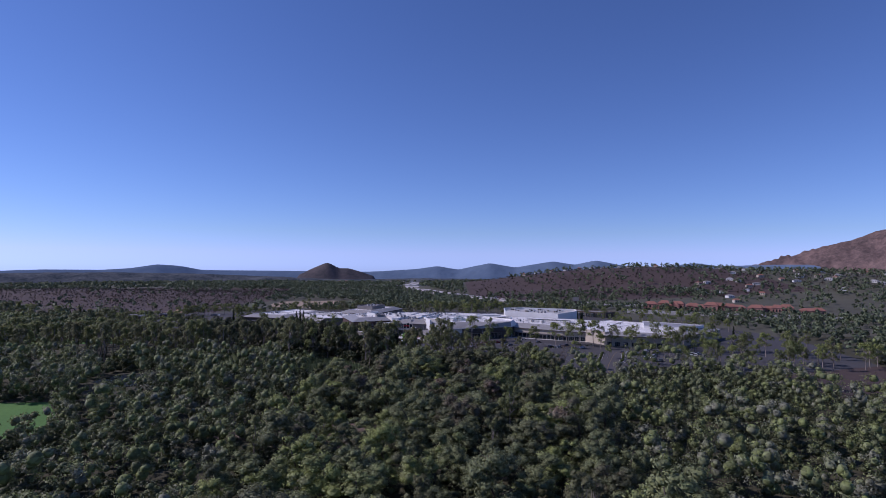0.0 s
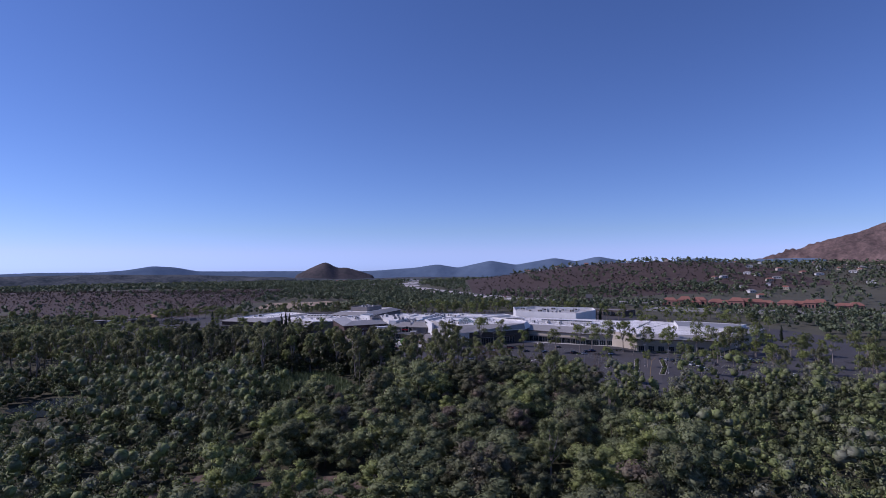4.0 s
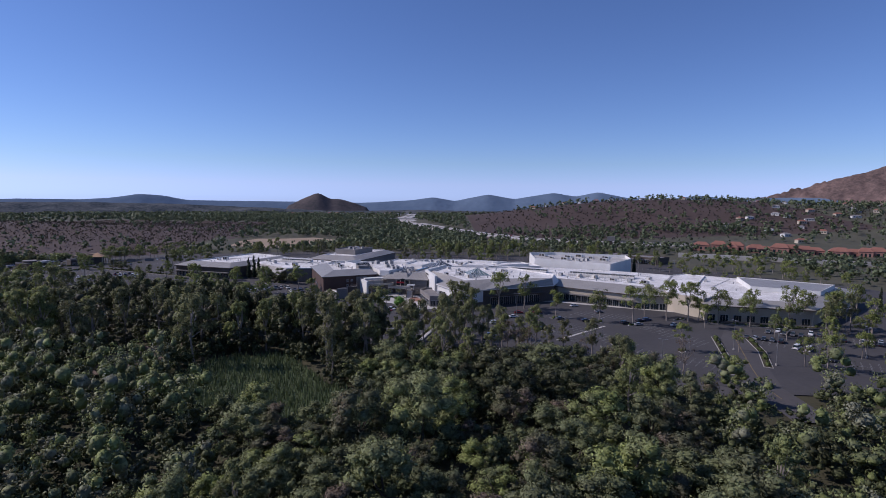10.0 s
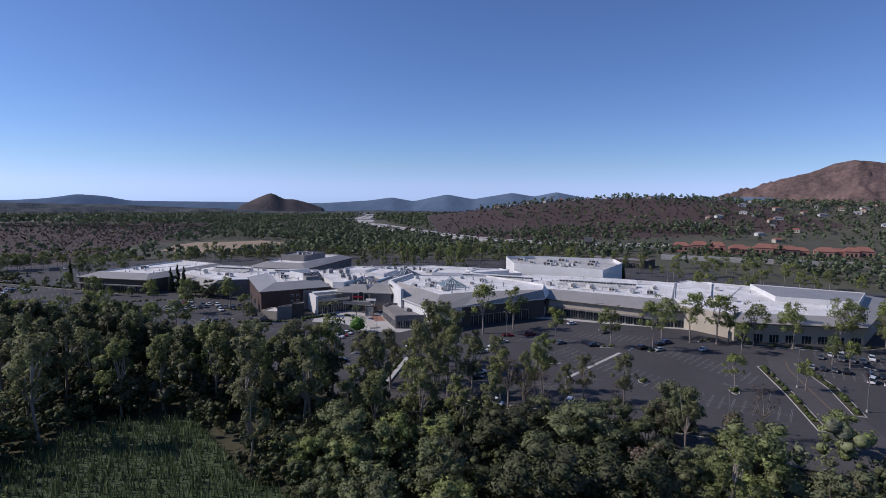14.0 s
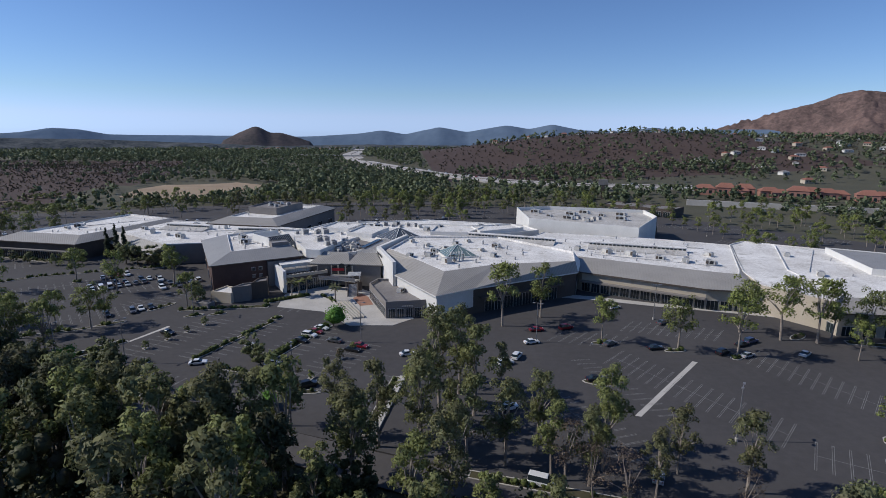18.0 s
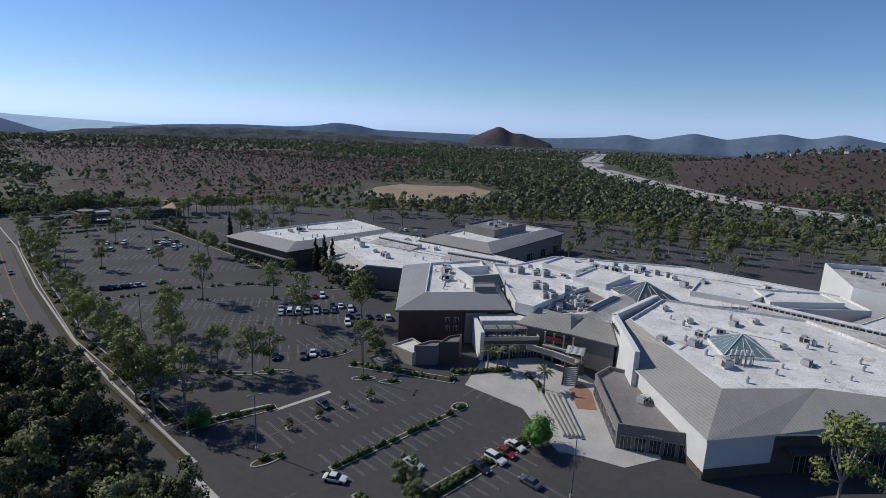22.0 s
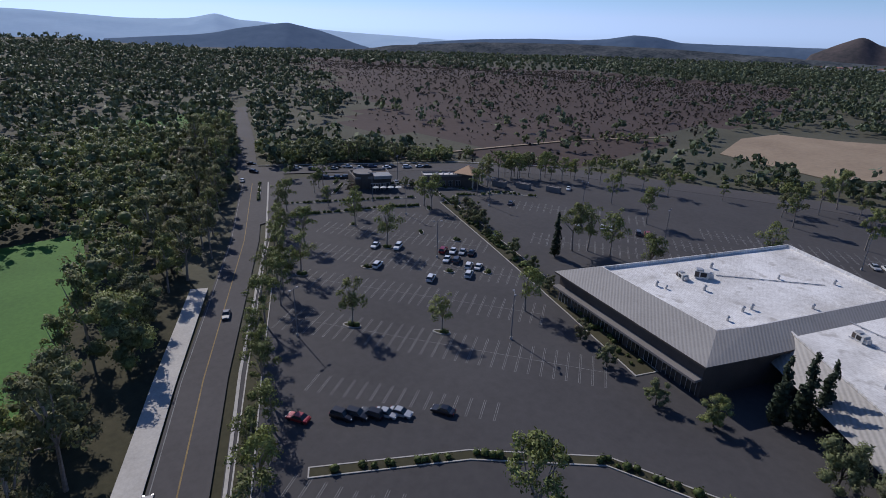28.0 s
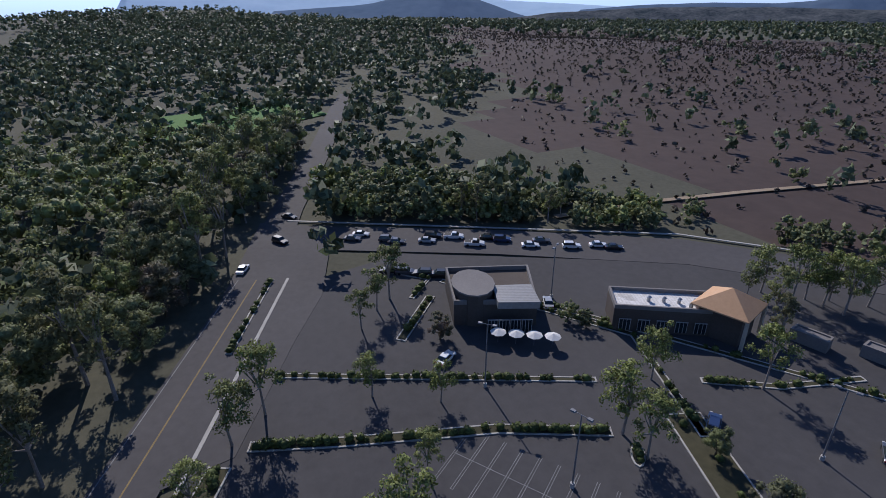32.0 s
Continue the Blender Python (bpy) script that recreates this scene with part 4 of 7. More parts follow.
EUC = [tree_proto("eucalyptus_tree", "euc", 12.0, 1900, 0.25, F_EUC, M_BARK, "tall eucalyptus with pale trunk and grey-green crown", s, "eucalyptus trees") for s in (11, 12, 13, 14)]
LOTTREE = [tree_proto("parking_lot_tree", "lot", 12.0, 2000, 0.24, F_LOT, M_BARK, "slim parking-lot tree with pale trunk and airy crown", s, "parking lot trees") for s in (61, 62, 63, 64)]
OAK = [tree_proto("woodland_tree", "round", 10.0, 3600, 0.2, F_WOOD, M_DARKBARK, "broad bushy woodland tree with olive-green leaves", s, "woodland trees") for s in (21, 22, 23, 24, 25)]
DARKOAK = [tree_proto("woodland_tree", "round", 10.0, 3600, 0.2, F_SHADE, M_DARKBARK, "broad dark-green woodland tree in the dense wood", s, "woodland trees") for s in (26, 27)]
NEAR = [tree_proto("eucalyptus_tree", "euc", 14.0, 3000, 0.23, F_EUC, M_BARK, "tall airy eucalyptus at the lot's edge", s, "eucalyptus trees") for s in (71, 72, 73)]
# roadside trees: their shaded side is put into the leaf colour
DARKEUC = [tree_proto("eucalyptus_tree", "euc", 12.0, 2300, 0.26, F_SHADE, M_BARK, "tall dark-leaved eucalyptus crowding the roadside, darkened further for shade", s, "eucalyptus trees") for s in (81, 82, 83)]
DRY = [tree_proto("dry_tree", "lot", 12.0, 900, 0.17, F_DRY, M_BARK, "nearly bare brown tree with a fine twiggy crown", s, "dry trees") for s in (91, 92)]
SPIRE = tree_proto("cypress_tree", "spire", 14.0, 1200, 0.4, F_DARK, M_DARKBARK, "dark narrow evergreen tree beside the store", 31, "evergreen trees")
LIME = tree_proto("leafy_tree", "bush", 6.0, 1500, 0.24, F_LIME, M_DARKBARK, "bright green rounded tree in a planter bed", 41, "bright green trees")
BUSH = tree_proto("shrub", "bush", 2.0, 260, 0.22, F_HEDGE, M_DARKBARK, "low olive-green shrub in a planted island", 51, "shrubs")
PROTOS = [UNIT] + DARKOAK + DRY + DARKEUC + NEAR + EUC + LOTTREE + OAK + [SPIRE, LIME, BUSH]
tr = random.Random(17)


def plant(proto, x, y, k=1.0, z=0.0, squash=1.0):
    return copy_thing(proto, pose(x, y, z, 0, 0, tr.uniform(0, 360)) @ Matrix.Diagonal((k, k, k * squash, 1)))


CLEAR = [[(-57, 196), (-36, 202), (-22, 203), (-20, 189), (-44, 181), (-58, 186)], [(-80, 188), (-62, 187), (-60, 202), (-64, 210)],
         [(178, 250), (250, 250), (262, 330), (215, 362), (178, 320)], [(-134, 330), (-122, 352), (-112, 350), (-102, 322), (-120, 318)],
         [(-90, 336), (-66, 343), (-54, 326), (-44, 311), (-28, 300), (-18, 284), (-40, 276), (-80, 286), (-96, 306)],
         [(-178, 296), (-142, 296), (-136, 268), (-138, 240), (-166, 236), (-180, 270)], [(-190, 178), (-146, 176), (-140, 200), (-168, 232), (-200, 230)],
         [(-330, 452), (-290, 446), (-232, 424), (-225, 408), (-330, 392)], [(-160, 408), (-172, 409), (-262, 456), (-266, 470), (-226, 452), (-140, 409)]]
ROADS = [(LANE, 5.4), (SOUTH, 7.0), (EAST, 9.0), (NORTH, 10.0), (FREE, 24.0)]


def near_line(x, y, line, d):
    for (x1, y1), (x2, y2) in zip(line, line[1:]):
        dx, dy = x2 - x1, y2 - y1
        t = max(0.0, min(1.0, ((x - x1) * dx + (y - y1) * dy) / (dx * dx + dy * dy)))
        if math.hypot(x - x1 - t * dx, y - y1 - t * dy) < d:
            return True
    return False


def free_spot(x, y, pad=0.0):
    if inside(x, y, LOT) or any(inside(x, y, c) for c in CLEAR):
        return False
    return not any(near_line(x, y, line, d + pad) for line, d in ROADS)


def lowpoly_tree(rng, x, y, z, h, n, size, kind):
    cl = []
    for _ in range(13 if n > 60 else 4):
        a, d = rng.uniform(0, 6.28), h * 0.32 * rng.uniform(0.05, 1) ** 0.7
        s = h * (rng.uniform(0.10, 0.17) if n > 60 else rng.uniform(0.15, 0.24)) * (0.75 if kind == "euc" else 1)
        cl.append(((x + d * math.cos(a), y + d * math.sin(a), z + h * rng.uniform(0.24, 0.84)), (s, s, s * (1.3 if kind == "euc" else 0.95))))
    if n <= 26:
        return np.concatenate([leaves(rng, cl, n + 4, size, 0.7), cores(rng, cl[:1], 0.8)])
    return np.concatenate([leaves(rng, cl, n, size, 0.6), cores(rng, cl[: 7 if n > 60 else 1], 0.7)])


def far_trees(rng, specs):
    """Many small trees at once: (x, y, z, height, leaves, leaf size) each; four leaf clusters a tree."""
    out = []
    for n in sorted({int(t[4]) for t in specs}):
        t = np.array([q for q in specs if int(q[4]) == n])
        m, per = len(t), n + 11
        base, h = t[:, None, :3], t[:, 3][:, None]
        a, d = rng.uniform(0, 6.283, (m, 4)), h * 0.3 * rng.uniform(0.05, 1, (m, 4)) ** 0.7
        mid = base + np.stack([d * np.cos(a), d * np.sin(a), h * rng.uniform(0.25, 0.8, (m, 4))], 2)
        rad = h * rng.uniform(0.15, 0.25, (m, 4))
        pick, row = rng.integers(0, 4, (m, per)), np.arange(m)[:, None]
        d = rng.normal(size=(m, per, 3))
        d[..., 2] = np.abs(d[..., 2]) - 0.3
        d /= np.linalg.norm(d, axis=2)[..., None]
        p = mid[row, pick] + d * (rad[row, pick] * rng.uniform(0.55, 1.1, (m, per)))[..., None]
        nrm = d * 0.8 + rng.normal(size=(m, per, 3)) * 0.5
        nrm /= np.linalg.norm(nrm, axis=2)[..., None]
        u = np.cross(nrm, rng.normal(size=(m, per, 3)))
        u /= np.linalg.norm(u, axis=2)[..., None] + 1e-9
        v = np.cross(nrm, u)
        s = t[:, 5][:, None, None] * rng.uniform(0.55, 1.25, (m, per, 1))
        q = np.stack([p - u * s, p - v * s * 0.7, p + u * s, p + v * s * 0.7], 2).reshape(-1, 3)
        away = p - (base + np.array((0, 0, 1)) * (h * 0.45)[..., None])
        away /= np.linalg.norm(away, axis=2)[..., None] + 1e-9
        soft = (d * 0.5 + away * 0.45 + nrm * 0.4).reshape(-1, 3)
        soft /= np.linalg.norm(soft, axis=1)[:, None]
        out.append(np.concatenate([q, np.repeat(soft, 4, 0)], 1))
    return np.concatenate(out)


# woodland in front of the mall: single trees near the flight line, the rest as one mass
spots = []
cell = {}
for _ in range(42000):
    y = tr.uniform(95, 352)
    x = tr.uniform(-1, 1) * min(330, 75 + y * 0.82)
    d = tr.uniform(6.0, 12.8)
    key = (int(x // 13), int(y // 13))
    if not free_spot(x, y, 0.5):
        continue
    if any(math.hypot(x - a, y - b) < (d + e) / 2 for i in (-1, 0, 1) for j in (-1, 0, 1) for a, b, e in cell.get((key[0] + i, key[1] + j), ())):
        continue
    cell.setdefault(key, []).append((x, y, d))
    spots.append((x, y, d))
spots.sort(key=lambda s: abs(s[0]) + max(0, 130 - s[1]) * 0.4)
nprng = np.random.default_rng(77)
mass = []
for k, (x, y, d) in enumerate(spots):
    tall = (y > 318 and x < 10) or (x < -60 and y > 230 and tr.random() < 0.6) or tr.random() < 0.06
    huge = y > 322 and x < -28
    if k < 230 or huge:
        if tall or huge:
            plant(tr.choice(EUC), x, y, tr.uniform(1.6, 2.05) if huge else tr.uniform(1.05, 1.5))
        else:
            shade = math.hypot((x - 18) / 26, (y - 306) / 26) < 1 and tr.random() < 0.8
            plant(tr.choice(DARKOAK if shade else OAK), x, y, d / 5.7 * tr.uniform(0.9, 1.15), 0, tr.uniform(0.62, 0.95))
    else:
        h = tr.uniform(13, 19) if tall else d * tr.uniform(1.1, 1.55)
        mass.append(lowpoly_tree(nprng, x, y, 0, h, 520, 0.34, "euc" if tall else "round"))

# tall trees shading the near side of the west road
for k in range(17):
    x, y = (-74 - k * 4.3, 380.0 + k * 1.82)
    plant(tr.choice(DARKEUC), x + 1.7 + tr.uniform(-1.5, 1.5), y - 4.4 + tr.uniform(-2.5, 0.3), tr.uniform(1.0, 1.45))

wood = mass
mass = []
for k in range(38):
    x, y = (-66 - k * 3.1, 366.0 + k * 1.4)
    plant(tr.choice(DARKEUC), x + tr.uniform(-3, 3), y - tr.uniform(-2, 16), tr.uniform(1.2, 1.75))
# trees along the far side of the west road; the nearer mass takes shade-darkened leaves
west, golf = [], []
for _ in range(14000):
    x, y = tr.uniform(-470, -30), tr.uniform(330, 560)
    if not free_spot(x, y, 1.5) or y > 560:
        continue
    t = (x + 40) / -356
    if not (0 <= t <= 1.2) or y > 360 + t * 172 or y < 335 + t * 60 or inside(x, y, LOT):
        continue
    if any(math.hypot(x - a, y - b) < 7.2 for a, b in west):
        continue
    west.append((x, y))
for k, (x, y) in enumerate(west):
    edge = near_line(x, y, WEST, 24)
    if edge:
        plant(tr.choice(DARKEUC + OAK[:1] if x > -170 else EUC + OAK[:2]), x, y, tr.uniform(1.0, 1.8))
    else:
        (mass if x > -215 else golf).append(lowpoly_tree(nprng, x, y, 0, tr.uniform(9, 19), 260, 0.5, "euc" if tr.random() < 0.5 else "round"))
tagged(quads("golf_course_wood", np.concatenate(golf), F_WOOD), "green wood between the road and the golf course", "woodland", kind="stuff")
tagged(quads("roadside_wood", np.concatenate(mass), F_SHADE), "tall wood along the far side of the road, leaves darkened as shade", "woodland", kind="stuff")
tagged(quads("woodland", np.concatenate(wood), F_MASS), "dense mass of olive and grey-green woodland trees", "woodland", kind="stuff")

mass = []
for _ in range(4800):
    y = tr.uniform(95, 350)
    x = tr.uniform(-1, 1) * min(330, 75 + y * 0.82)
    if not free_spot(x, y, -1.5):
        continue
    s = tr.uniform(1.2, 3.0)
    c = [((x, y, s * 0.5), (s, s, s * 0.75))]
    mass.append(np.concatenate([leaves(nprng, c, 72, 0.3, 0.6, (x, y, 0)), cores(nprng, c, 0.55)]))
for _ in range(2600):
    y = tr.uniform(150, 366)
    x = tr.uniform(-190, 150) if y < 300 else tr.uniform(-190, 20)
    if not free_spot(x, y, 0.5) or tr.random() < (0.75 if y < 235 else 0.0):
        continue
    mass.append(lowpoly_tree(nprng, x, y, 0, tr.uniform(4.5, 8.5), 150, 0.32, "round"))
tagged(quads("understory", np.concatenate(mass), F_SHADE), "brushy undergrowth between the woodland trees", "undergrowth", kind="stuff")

def lerp2(a, b, t):
    return (a[0] + (b[0] - a[0]) * t, a[1] + (b[1] - a[1]) * t)


# valley forest, hillside groves and field scrub
far = []
for _ in range(6000):
    y = tr.uniform(690, 1900)
    x = tr.uniform(-560 - (y - 700) * 0.15, 40)
    if not free_spot(x, y, 3) or inside(x, y, [(-262, 755), (-275, 850), (-250, 900), (-180, 915), (-130, 880), (-130, 790), (-180, 735)]):
        continue
    if x < -262 - (y - 650) * 0.12 and tr.random() < 0.93 and y < 1250:
        continue
    far.append((x, y, terrain(x, y), tr.uniform(6, 12), 13, 1.6))
for _ in range(3400):
    x, y = tr.uniform(150, 1350), tr.uniform(520, 1450)
    if not free_spot(x, y, 3) or tr.random() > 0.35 + 0.6 * min(1, max(0, (x - 350) / 300)) or (290 < x < 460 and 650 < y < 800):
        continue
    far.append((x, y, terrain(x, y), tr.uniform(7, 14), 13, 1.7))
for _ in range(1500):
    x, y = tr.uniform(-180, 460), tr.uniform(705, 1010)
    if free_spot(x, y, 3) and not (x > 230 and abs(y - 860 + (x - 288) * 0.512) < 112 - 90 * (x < 280)) and not inside(x, y, [(-262, 755), (-275, 850), (-250, 900), (-180, 915), (-130, 880), (-130, 790), (-180, 735)]):
        far.append((x, y, terrain(x, y), tr.uniform(6, 13), 20, 1.5))
for _ in range(110):
    x, y = lerp2((280, 728), (470, 632), tr.random())
    far.append((x + tr.uniform(-4, 4), y + tr.uniform(-16, 6), 0.0, tr.uniform(4, 9), 26, 1.1))
for _ in range(4200):
    x, y = tr.uniform(-1500, -330), tr.uniform(380, 900)
    if y > 585 - (x + 330) * 0.44 + noise.noise((x * 0.012, y * 0.012, 1.7)) * 90 or not free_spot(x, y, 2):
        continue
    far.append((x, y, terrain(x, y), tr.uniform(7, 14), 20, 1.6))
for k in range(4600):
    a, r = radians(tr.uniform(-62, 45) if k < 2600 else tr.uniform(-62, -18)), tr.uniform(1250, 2500)
    x, y = r * math.sin(a), 200 + r * math.cos(a)
    if free_spot(x, y, 6):
        far.append((x, y, terrain(x, y), tr.uniform(8, 15), 9, 2.4))
for _ in range(1700):
    x, y = tr.uniform(-2300, -480), tr.uniform(120, 720)
    if free_spot(x, y, 3):
        far.append((x, y, terrain(x, y), tr.uniform(8, 15), 13, 2.0))
for _ in range(520):
    x, y = tr.uniform(285, 520), tr.uniform(360, 660)
    if y < 740 - (x - 285) * 0.5 - 70:
        far.append((x, y, terrain(x, y), tr.uniform(6, 11), 26, 1.2))
tagged(quads("valley_forest", far_trees(nprng, far), F_FAR), "far green trees covering valley floor and hillsides", "forest", kind="stuff")
mass = []
# bushes between the far road and the dry field
for _ in range(760):
    i = tr.choice((0, 0, 0, 1, 1, 2, 3, 4))
    x, y = lerp2(NORTH[i], NORTH[i + 1], tr.random())
    e = Vector((NORTH[i + 1][0] - NORTH[i][0], NORTH[i + 1][1] - NORTH[i][1])).normalized()
    s = tr.uniform(12, 42 if i == 0 else 34)
    x, y = x - e.y * s, y + e.x * s
    if noise.noise((x * 0.03, y * 0.03, 4.4)) < (-0.3 if i == 0 else -0.05) or not free_spot(x, y, 1):
        continue
    mass.append(lowpoly_tree(nprng, x, y, terrain(x, y), tr.uniform(4, 10) if i == 0 else tr.uniform(2.5, 6.5), 61, 0.6, "round"))
for cx, cy, n in ((-300, 760, 16), (-320, 745, 10), (-420, 690, 6), (-345, 700, 5), (-500, 720, 8), (-395, 742, 5)):
    for _ in range(n):
        x, y = cx + tr.gauss(0, 9), cy + tr.gauss(0, 5)
        mass.append(lowpoly_tree(nprng, x, y, terrain(x, y), tr.uniform(3, 6.5), 40, 0.8, "round"))
tagged(quads("roadside_bushes", np.concatenate(mass), F_WOOD), "dark green bushes between the road and the dry field", "bushes", kind="stuff")
far = []
for _ in range(15000):
    x, y = tr.uniform(-1000, -250), tr.uniform(590, 1250)
    if y < 600 - (x + 330) * 0.25 + 10 or not free_spot(x, y, 2) or x > -265 - (y - 650) * 0.12:
        continue
    if tr.random() > 0.25 + min(0.75, max(0, (y - 700) / 300)):
        continue
    h = tr.uniform(0.6, 1.9)
    far.append((x, y, terrain(x, y) - h * 0.3, h * 1.7, 0, h * 0.5))
for _ in range(3000):
    x, y = tr.uniform(60, 1000), tr.uniform(880, 1500)
    if free_spot(x, y, 2):
        h = tr.uniform(1.0, 3.0)
        far.append((x, y, terrain(x, y) - h * 0.3, h * 1.7, 0, h * 0.5))
tagged(quads("field_scrub", far_trees(nprng, far), F_SCRUB), "scattered dry brown and olive scrub on the red field", "scrub", kind="stuff")


mass = []
REEDS = CLEAR[4]
for _ in range(15000):
    x, y = tr.uniform(-126, -18), tr.uniform(275, 346)
    if inside(x, y, REEDS):
        a, h, w = tr.uniform(0, 6.28), tr.uniform(1.0, 2.4), tr.uniform(0.1, 0.24)
        c, s = math.cos(a) * w, math.sin(a) * w
        lx, ly = tr.uniform(-0.5, 0.5), tr.uniform(-0.5, 0.5)
        mass += [(x - c, y - s, 0), (x + c, y + s, 0), (x + c * 0.3 + lx, y + s * 0.3 + ly, h), (x - c * 0.3 + lx, y - s * 0.3 + ly, h)]
tagged(quads("reeds", np.array(mass), F_REED), "upright green reeds crowding the marsh", "reeds", kind="stuff")


# ---- parking: paint, islands, hedges ----
def lerp(a, b, t):
    return (a[0] + (b[0] - a[0]) * t, a[1] + (b[1] - a[1]) * t)


def stall_rows(label, rows):
    """Hairpin stall lines: rows of (start, end, line vector, one or two sided)."""
    b = Build()
    for p0, p1, vec, both in rows:
        ln = math.hypot(p1[0] - p0[0], p1[1] - p0[1])
        n = max(2, int(ln / 2.55))
        vl = math.hypot(*vec)
        px, py = -vec[1] / vl * 0.17, vec[0] / vl * 0.17
        turn = math.degrees(math.atan2(vec[1], vec[0]))
        for k in range(n + 1):
            x, y = lerp(p0, p1, k / n)
            lo, hi = (-1.0, 1.0) if both else (0.0, 1.0)
            mx, my = x + vec[0] * (lo + hi) / 2, y + vec[1] * (lo + hi) / 2
            for s in (-1, 1):
                b.box(mx + px * s, my + py * s, 0.042, vl * (hi - lo), 0.085, 0.006, turn)
            b.box(x + vec[0] * hi, y + vec[1] * hi, 0.042, 0.11, 0.5, 0.006, turn)
        if both:
            b.box((p0[0] + p1[0]) / 2, (p0[1] + p1[1]) / 2, 0.042, 0.1, ln, 0.006, math.degrees(math.atan2(p1[1] - p0[1], p1[0] - p0[0])) - 90)
    return tagged(b.out("stall_lines", M_PAINT), label, "road marking", kind="structure")


R1 = (5.0, -2.4)
stall_rows("worn white stall lines of the front parking lot", [((-65, 405), (-50.5, 432), R1, True), ((-83, 409), (-68, 436), R1, True), ((-45, 403), (-33, 425), R1, True),
           ((-35, 387), (-21.5, 412), R1, True), ((-20.5, 368), (-12.5, 390), (-5.0, 1.6), False), ((-49, 446.5), (-40, 446.8), (-1.5, -5), False), ((-70, 391), (-52, 381), (2.4, 4.8), False),
           ((-57, 399), (-48, 394.5), (-1.5, -4.8), False)])
R2 = (4.4, 3.9)
stall_rows("worn white stall lines of the fan-shaped parking lot", [((46, 397), (66, 357), R2, True), ((84, 394), (97, 362), R2, True), ((34, 396), (44, 364), (5.0, 0.3), False),
           ((36, 414), (52, 407), (4.2, 4.0), True), ((60, 420), (84, 410), (4.0, 4.2), True), ((20, 380), (34, 352), (4.8, 1.0), True), ((66, 350), (88, 334), (3.5, 4.2), True),
           ((118, 372), (146, 352), (3.4, 4.4), True), ((136, 385), (175, 362), (3.2, 4.6), True), ((128, 340), (170, 322), (3.0, 4.6), True)])
R3 = (2.9, -4.6)
stall_rows("worn white stall lines of the left parking lot", [((-165, 441), (-103, 478), R3, True), ((-174, 458), (-116, 492), R3, True), ((-132, 429), (-97, 450), R3, True),
           ((-102, 452), (-91, 465), (4.6, -2.6), True), ((-186, 449), (-150, 470), R3, True)])
stall_rows("worn white stall lines of the far parking lot", [((-210, 470), (-180, 491), R3, False), ((-236, 476), (-172, 515), R3, True), ((-256, 489), (-196, 525), R3, True),
           ((-276, 500), (-214, 537), R3, True), ((-286, 517), (-236, 547), R3, True), ((-290, 537), (-258, 556), R3, True), ((-232, 566), (-180, 590), R3, True), ((-216, 590), (-150, 618), R3, True),
           ((-196, 616), (-130, 640), R3, True), ((-262, 590), (-216, 612), R3, True)])
stall_rows("worn white stall lines behind the mall", [((150, 520), (200, 490), R2, True), ((168, 545), (226, 512), R2, True), ((186, 570), (240, 538), R2, True), ((-40, 600), (40, 612), (1, -5), True),
           ((-30, 630), (60, 640), (1, -5), True), ((-30, 658), (70, 664), (1, -5), True), ((150, 600), (210, 575), R2, True)])
bb = Build().add([(38.4, 367.1, 0.045), (39.5, 366.5, 0.045), (67.1, 392.2, 0.045), (66, 392.9, 0.045)], [(0, 1, 2, 3)])
tagged(bb.out("walkway_strip", M_CONCRETE), "pale concrete walkway strip across the asphalt", "walkway", kind="structure")
bb = Build().add([(-88, 419, 0.046), (-87.5, 418, 0.046), (-80.6, 430.2, 0.046), (-81.6, 431, 0.046)], [(0, 1, 2, 3)])
tagged(bb.out("walkway_strip", M_CONCRETE), "pale painted walkway strip on the asphalt", "walkway", kind="structure")


SHRUBS = []


def island(poly, label="planted traffic island with a concrete kerb", shrubs=3, soil=None):
    poly = ccw(poly)
    cx, cy = centre(poly)
    o = (cx, cy, 0)
    top = root("planter_island", cx, cy, 0, label, "traffic island", "planted islands")
    inner = inset(poly, 0.25)
    b = Build()
    b.loft(poly, 0.0, poly, 0.2).loft(poly, 0.2, inner, 0.2).loft(inner, 0.2, inner, 0.1)
    b.out("kerb", M_KERB, top, origin=o)
    Build().prism(inner, 0.0, 0.15).out("soil", soil or M_FLOOR, top, origin=o)
    k = -shrubs // 3
    while k < shrubs:
        t1, t2 = tr.random(), tr.random()
        i = tr.randrange(len(inner))
        p = lerp(lerp((cx, cy), inner[i], t1 * 0.85), inner[(i + 1) % len(inner)], t2 * 0.25) if shrubs <= 3 else lerp(inner[(i + 0) % len(inner)], inner[-1 - i], 0.3 + 0.4 * t1)
        if shrubs > 3:
            half = len(inner) // 2
            j = tr.randrange(half - 1) if half > 2 else 0
            lo, hi = lerp(inner[j], inner[j + 1], t2), lerp(inner[-1 - j], inner[-2 - j], t2)
            p = lerp(lo, hi, 0.25 + 0.5 * t1)
        s = tr.uniform(0.55, 1.25)
        SHRUBS.append(np.concatenate([leaves(nprng, [((p[0], p[1], 0.1 + s * 0.45), (s * 0.9, s * 0.9, s * 0.6))], 26, 0.2, 0.6), cores(nprng, [((p[0], p[1], 0.1 + s * 0.45), (s * 0.8, s * 0.8, s * 0.55))])]))
        k += 1
    return top


def oval(x, y, a, b, turn, n=10):
    c, s = math.cos(radians(turn)), math.sin(radians(turn))
    return [(x + a * math.cos(6.2832 * k / n) * c - b * math.sin(6.2832 * k / n) * s, y + a * math.cos(6.2832 * k / n) * s + b * math.sin(6.2832 * k / n) * c) for k in range(n)]


